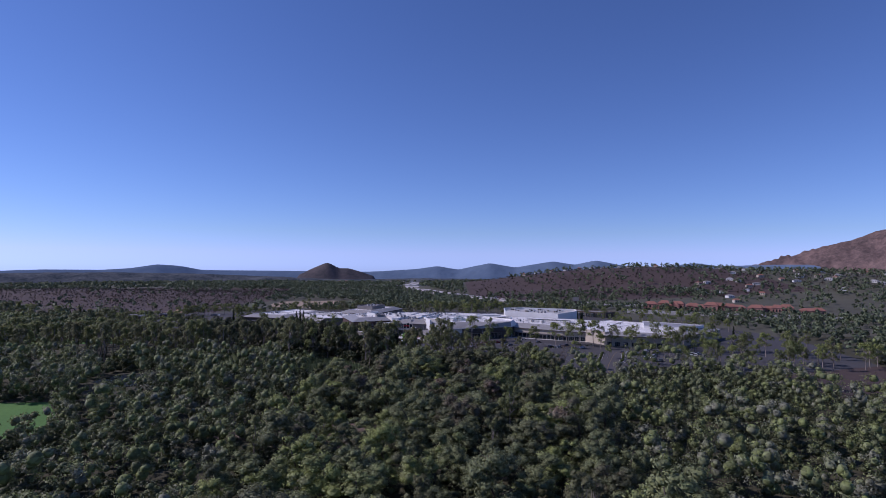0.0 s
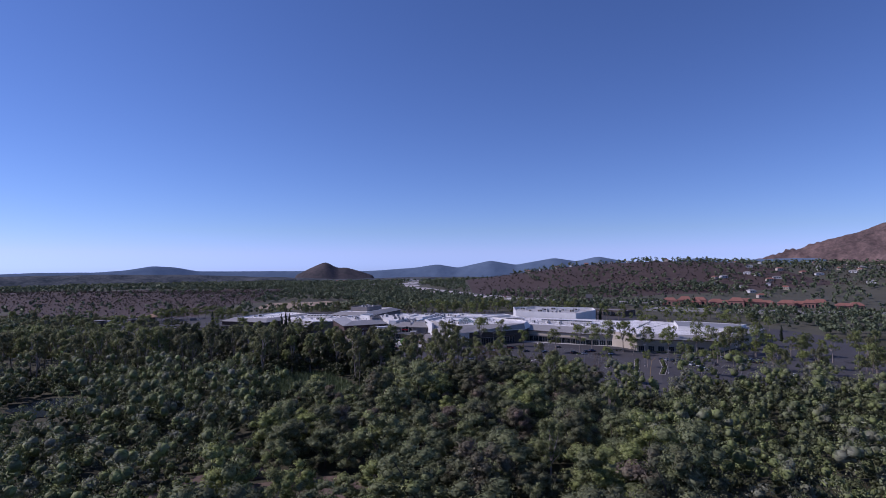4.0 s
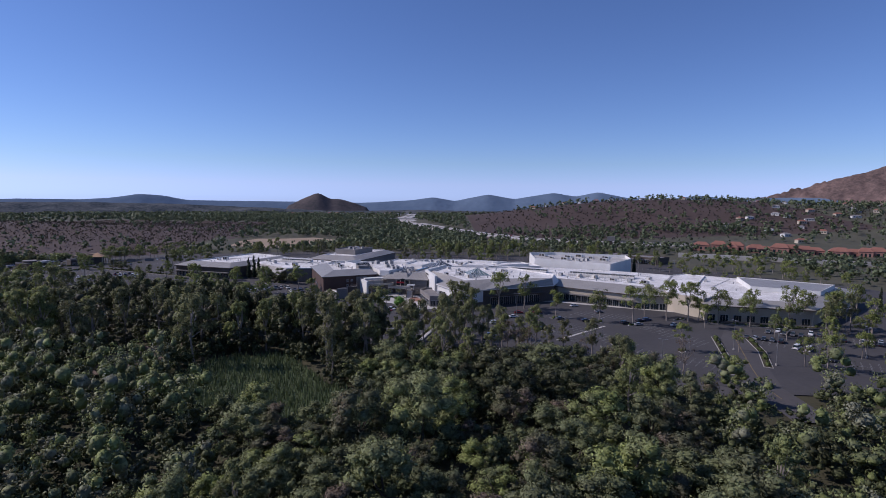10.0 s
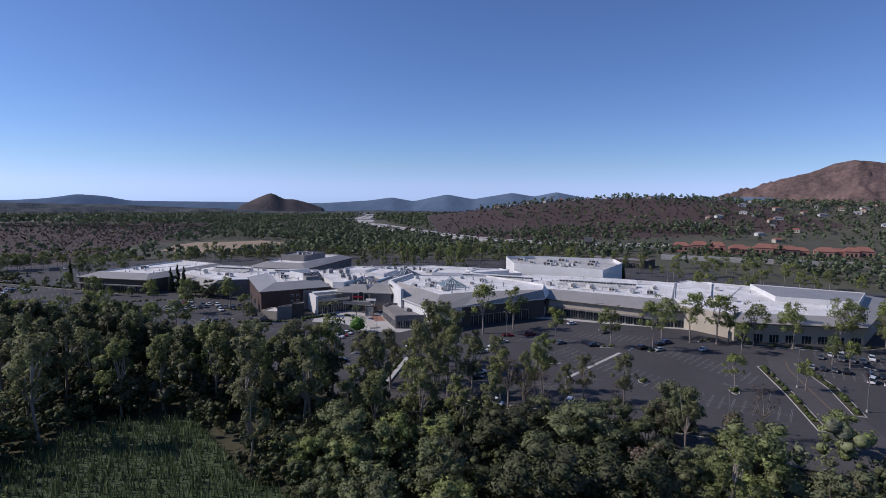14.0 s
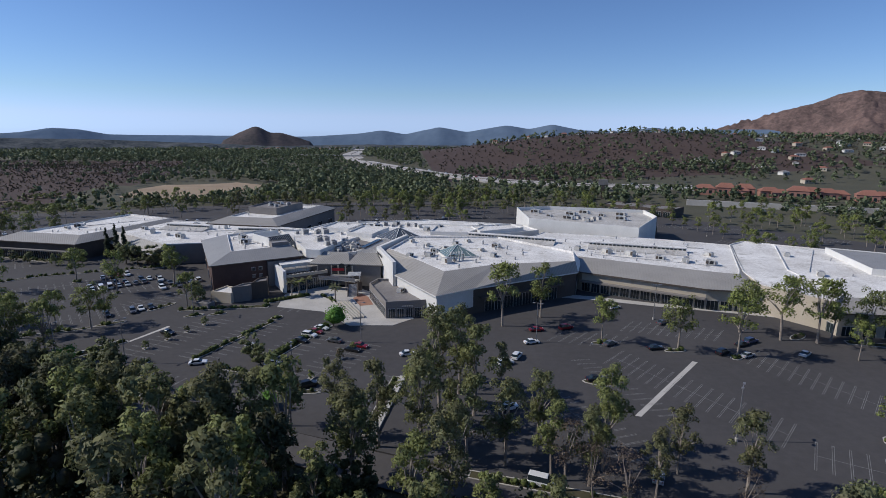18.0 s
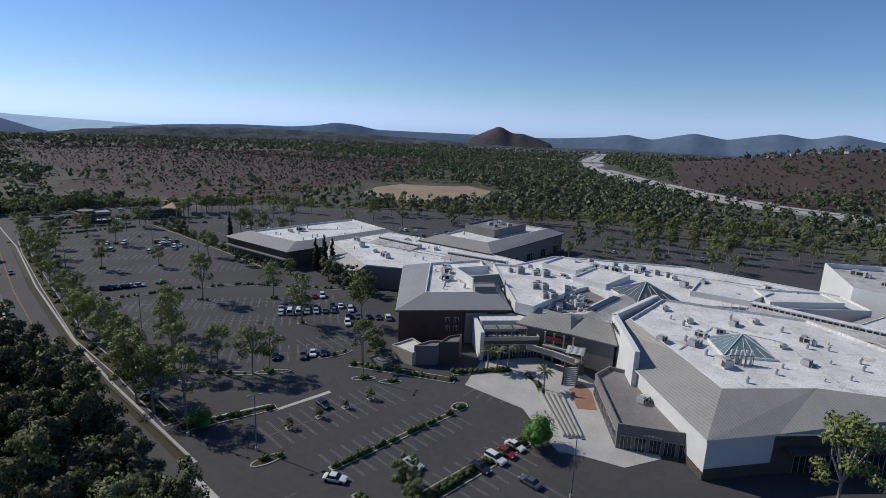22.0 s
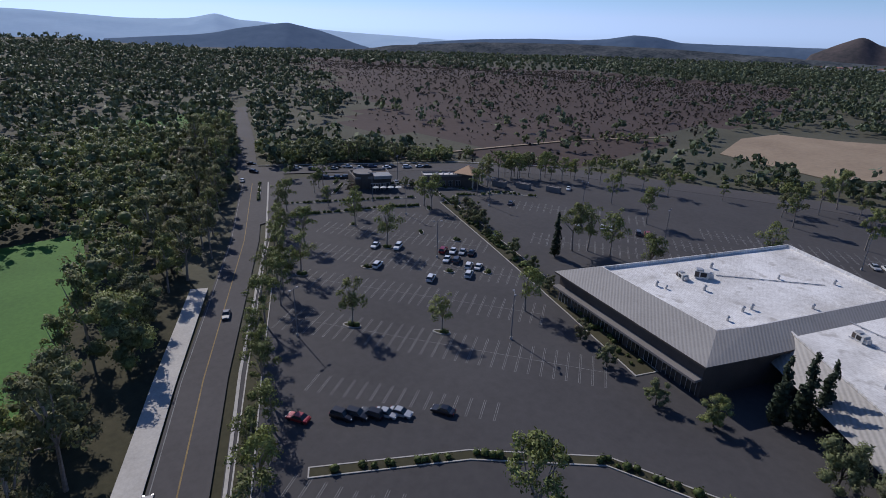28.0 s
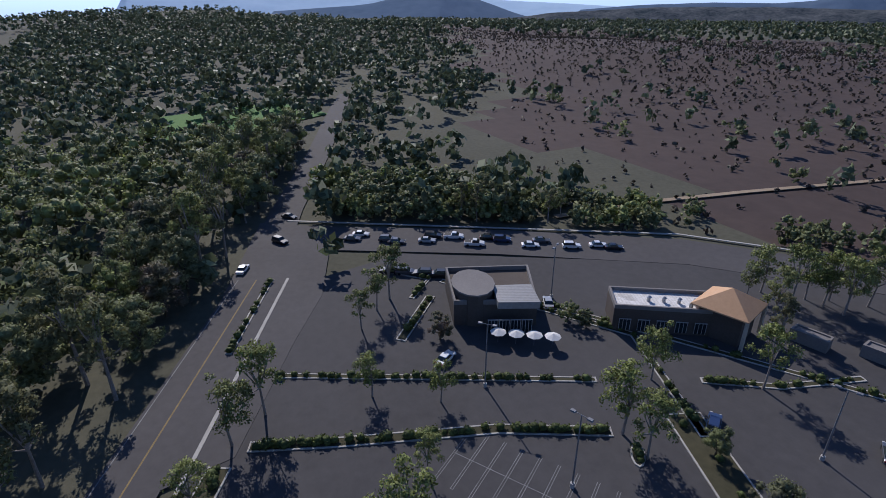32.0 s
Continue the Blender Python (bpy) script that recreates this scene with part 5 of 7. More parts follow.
def long_bed(line, width):
    left, right = strip(line, width)
    return right + left[::-1]


for spec in [(-35, 384, 5.5, 1.2, -10), (-78, 402, 3.5, 1.4, 60), (46, 407, 2.6, 1.2, 0), (65, 400, 3.2, 1.2, 0), (79.5, 394.5, 2.4, 1.6, 40), (37, 382.5, 4.6, 1.6, -20), (61, 362, 2.2, 1.4, 60),
             (107, 407, 4.0, 1.6, 30), (84, 352, 3.0, 1.4, 70), (-145, 444, 2.6, 1.0, 30), (-133, 434, 1.4, 1.4, 0), (-113, 467, 1.5, 1.1, 30), (-96, 475, 1.6, 1.2, 30), (-100, 434, 4.6, 1.3, 32),
             (-91, 450, 5.5, 1.4, 55), (-157, 472, 2.6, 1.0, 30), (-136, 484, 1.6, 1.0, 30), (-50, 436, 2.2, 1.8, 60), (-70, 441, 3.0, 1.2, 25), (-77, 440, 3.2, 1.2, 25), (-247, 508.5, 2.6, 1.2, 30), (-229.5, 524.5, 1.8, 1.0, 30), (-259.5, 539.5, 2.2, 0.9, -40), (-246.5, 543.5, 1.6, 1.0, 30), (-256, 522, 1.6, 1.0, 30), (-255, 491, 2.0, 1.2, 30), (-278, 559, 2.2, 1.0, -40), (-222, 532.5, 1.5, 1.2, 0),
             (-281, 526, 1.6, 1.0, 30), (-206, 500, 2.2, 1.0, 30), (-222, 486, 2.4, 1.2, 30)]:
    island(oval(*spec), shrubs=3)
for line, w, nsh in [([(-65.5, 404), (-50.5, 432.5)], 1.6, 34), ([(-46.5, 402), (-33, 428)], 3.6, 84), ([(-19, 364), (-12, 390)], 2.2, 12), ([(-101, 404), (-88.5, 419.5)], 2.6, 16),
                     ([(-129, 421), (-104, 431)], 1.8, 18), ([(-188, 455), (-174, 477), (-158, 493), (-136, 500), (-112, 507)], 2.4, 40), ([(-281, 571), (-250, 558), (-230, 549.5), (-190, 532), (-166, 521)], 5.6, 70),
                     ([(-335, 558), (-300, 580), (-276, 570)], 1.6, 22), ([(-330, 553), (-318, 541)], 2.0, 8), ([(-326, 566), (-296, 585), (-262, 606)], 1.4, 26), ([(105.5, 332), (115, 352), (122.4, 376)], 3.0, 24),
                     ([(88.8, 324), (98.5, 348), (107.5, 373.7)], 2.6, 24), ([(-104, 405), (-130, 417), (-162, 430), (-218, 460), (-272, 490), (-302, 508)], 3.2, 60), ([(-84, 446), (-74, 447), (-55, 448)], 3.2, 30),
                     ([(0, 350), (30, 338), (60, 323)], 2.4, 26), ([(118, 402), (150, 390), (178, 396)], 3.0, 18), ([(-58, 399.5), (-47, 394)], 1.6, 8), ([(-318, 519), (-305, 543), (-293, 565)], 1.3, 44), ([(-304, 512), (-299, 523.6), (-291, 544.7), (-283, 559)], 2.0, 60), ([(-328, 512.5), (-340, 518.5), (-353, 525)], 1.2, 12), ([(-285, 580), (-278, 590), (-273, 604)], 1.4, 16), ([(-346, 548), (-337, 556), (-331, 549)], 1.2, 8)]:
    island(long_bed(line, w), "long planted strip between concrete kerbs", nsh)
for row in (((-35, 387), (-21.5, 412)), ((-83, 409), (-68, 436))):
    for t in (0.15, 0.38, 0.6, 0.82):
        x, y = lerp(row[0], row[1], t)
        island(oval(x, y, 0.95, 0.95, 15, 4), "small diamond-shaped tree planter with concrete kerb", 0)
        plant(tr.choice(OAK), x, y, tr.uniform(0.22, 0.32), 0.1)


def wall_block(name, poly, z0, z1, mat, label, category="wall"):
    return tagged(Build().prism(ccw(poly), z0, z1, bottom=True).out(name, mat), label, category, kind="structure")


wall_block("low_wall", long_bed([(-17.4, 363.5), (-10.6, 389.5)], 1.4), 0, 0.5, M_CONCRETE, "low pale concrete wall beside the drive")
wall_block("low_wall", long_bed([(-86, 392), (-72, 386), (-58, 379)], 1.6), 0, 0.45, M_CONCRETE, "low pale concrete wall at the lot's edge")
wall_block("low_wall", long_bed([(-100.5, 406.6), (-90, 419)], 0.5), 0, 0.6, M_CONCRETE, "low pale rubble wall along a planted strip")


island(long_bed([(-57, 452), (-50, 456), (-43, 460)], 2.6), "raised dark planter before the terrace restaurant", 40)
island(long_bed([(-38.5, 459), (-35, 455), (-33, 450)], 1.6), "narrow planter beside the plaza steps", 12)
tagged(quads("shrub_planting", np.concatenate(SHRUBS), F_HEDGE), "low olive-green shrubs filling the planted islands", "shrubs", kind="stuff")


# ---- lamp posts ----
def lamp_proto():
    top = root("street_lamp", 0, 0, -40, "tall grey parking-lot lamp post with twin heads", "lamp post", "parking lot lamps")
    Build().tube([(0, 0, 0), (0, 0, 0.7)], [0.32, 0.30], 10).out("base", M_CONCRETE, top)
    Build().tube([(0, 0, 0.7), (0, 0, 6), (0, 0, 11.8)], [0.13, 0.11, 0.08], 8).out("pole", M_POLE, top)
    Build().tube([(-0.9, 0, 11.8), (0.9, 0, 11.8)], [0.05, 0.05], 6).out("arm", M_POLE, top)
    for s in (-1, 1):
        Build().box(s * 1.15, 0, 11.72, 0.75, 0.5, 0.2, taper=0.15).out("lamp_head", M_POLE, top)
    return top


LAMP = lamp_proto()
for x, y in [(28, 409), (71, 425), (-22, 413), (-36, 384), (54, 356), (65, 325), (105, 354), (110, 335), (-82, 404), (-152, 441.5), (-114, 428), (-193.5, 510), (-239.8, 529), (-77, 440), (-278, 547.6),
             (-226, 474), (-266, 580.5), (-200, 596), (-150, 622), (-238, 604), (150, 345), (168, 380), (170, 560), (205, 525), (190, 590), (0, 640), (50, 630), (-118, 470), (-98, 403), (-300, 548), (-318, 575)]:
    copy_thing(LAMP, pose(x, y, 0.04, 0, 0, tr.uniform(0, 180)))
PROTOS.append(LAMP)


# ---- cars ----
def car_paint(name, c):
    m, n, l, b = nodes_of(name, 0.28, 0.15, 0.5)
    b.inputs["Base Color"].default_value = (*c, 1)
    b.inputs["Coat Weight"].default_value = 0.5
    return m


PAINTS = {"white": car_paint("white_car_paint", (0.75, 0.75, 0.74)), "silver": car_paint("silver_car_paint", (0.42, 0.43, 0.44)), "black": car_paint("black_car_paint", (0.015, 0.015, 0.018)),
          "grey": car_paint("grey_car_paint", (0.09, 0.09, 0.10)), "red": car_paint("red_car_paint", (0.25, 0.015, 0.02)), "blue": car_paint("blue_car_paint", (0.03, 0.05, 0.12))}
M_LIGHT = plain("lamp_lens", (0.6, 0.6, 0.58), 0.2)
M_TAIL = plain("tail_lens", (0.25, 0.01, 0.01), 0.3)


def car_proto(kind, colour):
    L, W, H = {"sedan": (4.5, 1.78, 1.42), "suv": (4.6, 1.85, 1.7), "pickup": (5.2, 1.9, 1.75), "van": (5.0, 1.95, 2.05)}[kind]
    top = root("car", 0, 0, -30, f"{colour} {kind} standing on dark asphalt", "car", "cars")
    low = 0.62 * H if kind != "van" else 0.52 * H
    prof = [(-L / 2, 0.32), (-L / 2 + 0.05, low * 0.88), (-L / 2 + 0.35, low), (L / 2 - 1.15, low * 1.0), (L / 2 - 0.2, low * 0.84), (L / 2, low * 0.6), (L / 2 - 0.05, 0.32)]
    b = Build()
    n = len(prof)
    for side in (1,):
        vs = []
        for y, k in ((-W / 2, 0.97), (-W / 2 + 0.1, 1.0), (W / 2 - 0.1, 1.0), (W / 2, 0.97)):
            vs += [(x * (1.0 if abs(y) < W / 2 - 0.05 else 0.97), y, z if abs(y) < W / 2 - 0.05 else (z if z < 0.4 else z * 0.94)) for x, z in prof]
        fs = [tuple(range(n)), tuple(reversed(range(3 * n, 4 * n)))]
        for r in range(3):
            for j in range(n):
                fs.append((r * n + j, (r + 1) * n + j, (r + 1) * n + (j + 1) % n, r * n + (j + 1) % n))
        b.add(vs, fs)
    cab = {"sedan": (-1.55, 1.05, -0.95, 0.35), "suv": (-2.15, 1.0, -1.9, 0.35), "pickup": (-0.55, 1.35, -0.4, 0.75), "van": (-2.35, 1.75, -2.2, 1.1)}[kind]
    x0, x1, t0, t1 = cab
    wl, wt = W * 0.94, W * 0.76
    lo = [(x0, -wl / 2), (x1, -wl / 2), (x1, wl / 2), (x0, wl / 2)]
    hi = [(t0, -wt / 2), (t1, -wt / 2), (t1, wt / 2), (t0, wt / 2)]
    b.out("body", PAINTS[colour], top)
    Build().loft(lo, low * 0.97, hi, H - 0.06).out("greenhouse", M_GLASS, top)
    Build().loft([(x * 1.02, y * 1.03) for x, y in hi], H - 0.09, [(x * 0.93, y * 0.9) for x, y in hi], H, cap=True, under=True).out("roof", PAINTS[colour], top)
    if kind == "pickup":
        Build().box(-1.6, 0, low * 0.99, 1.75, W * 0.8, 0.03).out("bed", M_BLACK, top)
    wheel = None
    for sx in (-1, 1):
        for sy in (-1, 1):
            if wheel is None:
                w = Build().tube([(0, -0.11, 0), (0, 0.11, 0)], [0.33, 0.33], 12)
                w.add([(0.33 * math.cos(k * 0.5236), -0.11, 0.33 * math.sin(k * 0.5236)) for k in range(12)], [tuple(range(12))])
                ob = wheel = w.out("wheel", M_TIRE, top)
            else:
                ob = new("wheel", wheel.data)
                ob.parent = top
            ob.location = (sx * L * 0.31, sy * (W / 2 - 0.1), 0.33)
    for sy in (-1, 1):
        Build().box(L / 2 - 0.09, sy * W * 0.34, low * 0.66, 0.18, 0.36, 0.13).out("headlight", M_LIGHT, top)
        Build().box(-L / 2 + 0.03, sy * W * 0.38, low * 0.72, 0.1, 0.26, 0.16).out("tail_light", M_TAIL, top)
    return top


CARS = {key: car_proto(*key) for key in [("sedan", "white"), ("sedan", "silver"), ("sedan", "black"), ("sedan", "grey"), ("suv", "white"), ("suv", "black"), ("suv", "grey"), ("sedan", "red"), ("suv", "blue"),
                                         ("pickup", "white"), ("van", "white"), ("suv", "red")]}
PROTOS += list(CARS.values())
CAR_KEYS = list(CARS)


def park(x, y, turn, key=None, z=0.045):
    key = key or tr.choices(CAR_KEYS, [5, 5, 5, 4, 4, 4, 3, 1, 1, 1, 0.3, 1])[0]
    copy_thing(CARS[key], pose(x, y, z, 0, 0, turn + tr.uniform(-2, 2)))


def park_row(p0, p1, n, turn, off, fill=1.0):
    for k in range(n):
        if tr.random() < fill:
            x, y = lerp(p0, p1, (k + 0.5) / n)
            park(x + off[0], y + off[1], turn + tr.choice((0, 180)))


T3, T1, T2 = -57.8, -25.6, 41.5
for x, y, t, key in [(-34.5, 424.5, T1, ("sedan", "white")), (-35.8, 421.5, T1, ("sedan", "red")), (-37.2, 418.6, T1, ("suv", "white")), (-39.2, 414.8, T1, ("sedan", "black")), (-51.5, 411, T1, ("sedan", "silver")),
                     (-63, 401.5, 10, ("sedan", "white")), (-79, 424, T1, ("sedan", "black")), (-24, 407, T1, ("sedan", "black")), (-22, 409.4, T1, ("sedan", "red")), (-29.5, 414, T1 + 180, ("sedan", "grey")),
                     (-9, 403, 15, ("sedan", "white")), (-44, 399.5, 20, ("sedan", "silver")), (-33, 386.5, 30, ("suv", "black")), (16, 395, 20, ("suv", "white")), (30.5, 418, 5, ("sedan", "red")), (40, 419, 20, ("suv", "red")),
                     (26.5, 408.5, 12, ("sedan", "white")), (20, 399, 60, ("suv", "white")), (48.5, 405.5, 25, ("sedan", "grey")), (60, 401.5, 5, ("sedan", "black")), (77, 397, 30, ("suv", "black")), (82.5, 394.5, 20, ("sedan", "silver")),
                     (72, 421, 30, ("sedan", "grey")), (63, 437, 20, ("sedan", "white")), (36, 384, 0, ("sedan", "black")), (86, 402, 20, ("sedan", "black")), (90, 404, 20, ("suv", "blue")), (99, 394, 30, ("sedan", "white")),
                     (12, 372, 20, ("suv", "white")), (10, 367, 15, ("sedan", "black")), (33, 346, 62, ("suv", "white")), (131.8, 356.8, 40, ("van", "white")), (134.6, 354, 40, ("van", "white")), (-176, 423.2, 153, ("sedan", "silver")), (-190, 430.6, 153, ("suv", "grey")),
                     (-197, 434.0, 153, ("sedan", "black")), (-184, 427.4, 153, ("suv", "white")), (-162, 420.6, -27, ("sedan", "black")), (-151, 411.2, 153, ("sedan", "red")), (-245, 465.5, -27, ("sedan", "grey")),
                     (-128, 405.5, -25, ("sedan", "black")), (-360, 520, 150, ("sedan", "white")), (-372, 531, 30, ("suv", "black")), (-388, 537, 40, ("sedan", "black")), (12, 346, -25, ("van", "white")), (-98, 445, T3, ("suv", "grey")),
                     (-104.5, 441.5, T3, ("suv", "black")), (-96.5, 447.5, T3, ("sedan", "white")), (-94, 449, T3, ("sedan", "black")), (-117, 411.5, 20, ("sedan", "grey"))]:
    park(x, y, t, key)
park_row((-128, 472), (-106, 486), 9, T3, (0, 2.6), 0.95)
park_row((-128, 474), (-106, 488), 9, T3, (2.6, -3.0), 0.9)
park_row((-132, 486), (-120, 494), 5, T3, (0, 0), 0.7)
park_row((-104, 478), (-88, 483), 5, T3, (0, 0), 0.85)
park_row((-102, 473), (-92, 479), 4, T3, (1.5, -1.5), 0.8)
park_row((-201, 459), (-184, 482), 11, T3 + 85, (0, 0), 0.5)
for x, y, key in [(-242, 533.6, ("suv", "red")), (-239.6, 535.6, ("sedan", "white")), (-237.2, 537.4, ("sedan", "silver")), (-234.8, 539, ("sedan", "black")), (-236, 529.6, ("sedan", "white")), (-233.6, 531.4, ("suv", "grey")),
                  (-228.2, 531.2, ("suv", "white")), (-226, 533, ("sedan", "white")), (-224, 527, ("suv", "white")), (-229, 517, ("suv", "white")), (-246, 511, ("suv", "white")), (-259, 519.6, ("sedan", "white")),
                  (-253.4, 524.4, ("suv", "white")), (-277, 572.8, ("suv", "blue")), (-262, 589, ("sedan", "grey")), (-260, 626, ("sedan", "white")), (-309, 545.5, ("sedan", "white"))]:
    park(x, y, T3 + tr.choice((0, 180)), key)
park_row((-330, 556), (-318, 572), 6, -30, (3, 2), 0.6)
park_row((-345, 548), (-336, 560), 4, 60, (0, 0), 0.7)
park_row((-232, 590), (-160, 622), 26, T3, (1, -2), 0.18)
park_row((-150, 628), (-60, 655), 30, T3, (1, -2), 0.3)
park_row((-140, 612), (-100, 650), 14, T3, (4, -2), 0.4)
park_row((-30, 630), (60, 640), 30, 85, (0.5, -2.4), 0.3)
park_row((150, 520), (200, 490), 18, T2, (2.4, 2.0), 0.35)
park_row((118, 372), (146, 352), 11, T2 + 10, (1.8, 2.2), 0.5)
park_row((136, 385), (175, 362), 15, T2 + 10, (-1.8, -2.2), 0.4)
park_row((136, 385), (175, 362), 15, T2 + 10, (1.8, 2.2), 0.3)
park_row((128, 340), (170, 322), 15, T2 + 10, (1.8, 2.2), 0.25)
for k in range(15):
    x, y = lerp((-366, 545), (-331, 603), k / 14 + tr.uniform(-0.02, 0.02))
    park(x + tr.choice((-3.6, 0.6)) * 0.82, y + tr.choice((3.6, -0.6)) * 0.55, 59, z=0.11)
for k in range(26):
    s = tr.uniform(3.2, 8.6)
    i = int(s)
    x, y = lerp(FREE[i], FREE[i + 1], s - i)
    d = Vector((FREE[i + 1][0] - FREE[i][0], FREE[i + 1][1] - FREE[i][1])).normalized()
    off = tr.choice((-13, -9, -5, 5, 9, 13))
    park(x - d.y * off, y + d.x * off, math.degrees(math.atan2(d.y, d.x)), ("van", "white") if k % 6 == 0 else None, terrain(x, y) + 1.9)

# ---- trees standing in the lots and along the roads ----
for x, y, k in [(21, 423, 1.35), (35, 430, 1.3), (47, 408, 1.0), (66, 400.5, 1.1), (80, 395, 1.25), (100, 405, 1.35), (109, 402, 1.3), (115, 404, 1.1), (7, 352, 1.35), (-3, 374, 1.7), (4, 370, 1.5), (2, 380, 1.5),
                (-8, 366, 1.3), (14, 356, 1.2), (24, 349, 1.2), (28, 356, 1.2), (37, 347, 1.0), (122, 399, 1.2), (134, 394, 1.2), (150, 390, 1.3), (172, 394, 1.2), (84, 352, 0.8), (92, 412, 1.2), (46, 341, 1.1),
                (-2, 386, 1.2), (12, 380, 0.9), (140, 404, 1.1), (162, 399, 1.2), (186, 410, 1.1), (205, 422, 1.2),
                (-145, 444, 1.1), (-133, 434, 1.25), (-113, 467, 1.15), (-96, 475, 1.15), (-157, 472, 1.1), (-136, 484, 1.0), (-122, 424, 0.95), (-112, 428, 0.9), (-104, 431, 0.95), (-101, 434, 0.8),
                (-200, 523, 0.9), (-279, 525.5, 0.9), (-256, 522, 1.05), (-255, 491, 0.9), (-206, 500, 0.75), (-222, 486, 0.85), (-274.5, 503, 0.85), (-306, 531, 0.6), (-282, 560, 0.85), (-277, 559.7, 0.8),
                (-333, 545, 0.85), (-289, 573, 0.8), (-279, 587, 0.8), (-216, 566, 1.15), (-213, 570, 1.1), (-206, 572, 1.1), (-190, 566, 1.0), (-288, 532, 0.55), (-300, 540, 0.55), (-325, 536, 0.6), (-330, 541, 0.65),
                (-170, 603, 1.0), (-214, 610, 1.0), (-236, 622, 0.9), (-82, 449, 0.9)]:
    plant(tr.choice(NEAR if -20 < x < 50 and y < 390 else LOTTREE), x, y, k * (0.95 if -20 < x < 50 and y < 390 else 1.2) * tr.uniform(0.94, 1.06))
for k in range(29):
    x, y = lerp((-106, 404), (-150, 424), k / 7) if k < 8 else lerp((-156, 427), (-312, 512), (k - 8) / 20)
    big = 1.35 if k < 12 else 1.0
    plant(tr.choice(LOTTREE), x + tr.uniform(-2.5, 2.5), y + tr.uniform(-1, 4.5), big * tr.uniform(0.75, 1.1))
for k in range(48):
    t = tr.uniform(0.34, 1.0)
    i = int(t * 5.99)
    x, y = lerp(NORTH[i], NORTH[i + 1], t * 5.99 - i)
    plant(tr.choice(LOTTREE), x + tr.uniform(6, 14), y - tr.uniform(9, 18), tr.uniform(0.6, 1.1))
for k in range(40):
    x, y = tr.uniform(-190, 120), tr.uniform(640, 700)
    plant(tr.choice(EUC), x, y, tr.uniform(0.8, 1.35))
for k in range(62):
    x, y = tr.uniform(-50, 150), tr.uniform(588, 705)
    if y > 600 + (x > 40) * 12 or x < 40:
        plant(tr.choice(LOTTREE + EUC[:2]), x, y, tr.uniform(0.85, 1.45))
for k in range(46):
    plant(tr.choice(LOTTREE), tr.uniform(150, 262), tr.uniform(495, 640), tr.uniform(0.7, 1.2))
for k in range(26):
    plant(tr.choice(LOTTREE), tr.uniform(105, 255), tr.uniform(315, 390), tr.uniform(0.7, 1.15))
for k in range(34):
    x, y = tr.uniform(150, 262), tr.uniform(312, 400)
    if not (150 < x < 180 and 340 < y < 375):
        plant(tr.choice(EUC + LOTTREE), x, y, tr.uniform(0.95, 1.45))
for x, y, k in ((0, 352, 1.3), (-8, 356, 1.4), (-16, 360, 1.3), (-24, 364, 1.1), (-34, 369, 1.0), (14, 347, 1.1), (-20, 347, 1.5), (-5, 338, 1.4), (20, 345, 1.0), (30, 341, 0.9), (-2, 361, 1.0)):
    plant(tr.choice(NEAR), x, y, k * tr.uniform(0.9, 1.05))
for k in range(11):
    x, y = lerp((-92, 376), (-30, 348), k / 10)
    plant(tr.choice(NEAR + DARKEUC), x + tr.uniform(-4, 2), y - 3 - tr.uniform(0, 9), tr.uniform(1.25, 1.7))
for x, y, k in ((-362, 583, 0.9), (-365, 588, 1.0), (-360, 591, 0.85), (-367, 581, 0.8), (-352, 600, 0.8), (-354, 606, 0.7), (-290, 606, 0.95), (-286, 601, 0.8)):
    plant(tr.choice(EUC), x, y, k)
for x, y, k in [(-143, 524, 1.0), (-140, 526, 1.1), (-137.5, 528, 1.0), (-217, 558, 1.0), (141, 566, 0.8), (143, 570, 0.9), (139, 574, 0.8), (232, 440, 0.8)]:
    plant(SPIRE, x, y, k)
for x, y, k in [(-131, 514, 1.05), (-125, 511, 1.0), (-116, 506, 1.1), (-108, 503, 1.05), (-150, 515, 0.7), (-160, 513, 0.6), (-173, 517, 0.6), (-183, 522, 0.55), (-82, 457, 0.8), (-80, 453, 0.7), (-50, 404, 0.75),
                (-47, 400, 0.6), (-262, 564, 0.85), (-256, 561, 0.9), (-250, 558.5, 0.85), (-243, 555, 0.45), (-236, 552, 0.5), (-225, 547.5, 0.7), (-214, 542.5, 0.65), (-203, 537, 0.5), (-273, 568, 0.55)]:
    plant(tr.choice(OAK), x, y, k)
for x, y, k in [(70.2, 320.6, 1.05), (23, 336.9, 1.0), (15.4, 344, 1.1), (19, 340, 0.9), (40, 333, 0.8)]:
    plant(tr.choice(DRY), x, y, k)
for x, y, k in [(49.7, 323.5, 1.45), (54, 326, 1.2), (84, 314, 1.0), (45, 321, 1.1)]:
    plant(tr.choice(OAK), x, y, k)
for x, y, k in [(-31, 426.5, 1.2), (-98, 406, 0.8), (-40, 377, 0.7), (-68, 388, 0.55), (-60, 383, 0.5)]:
    plant(LIME, x, y, k)


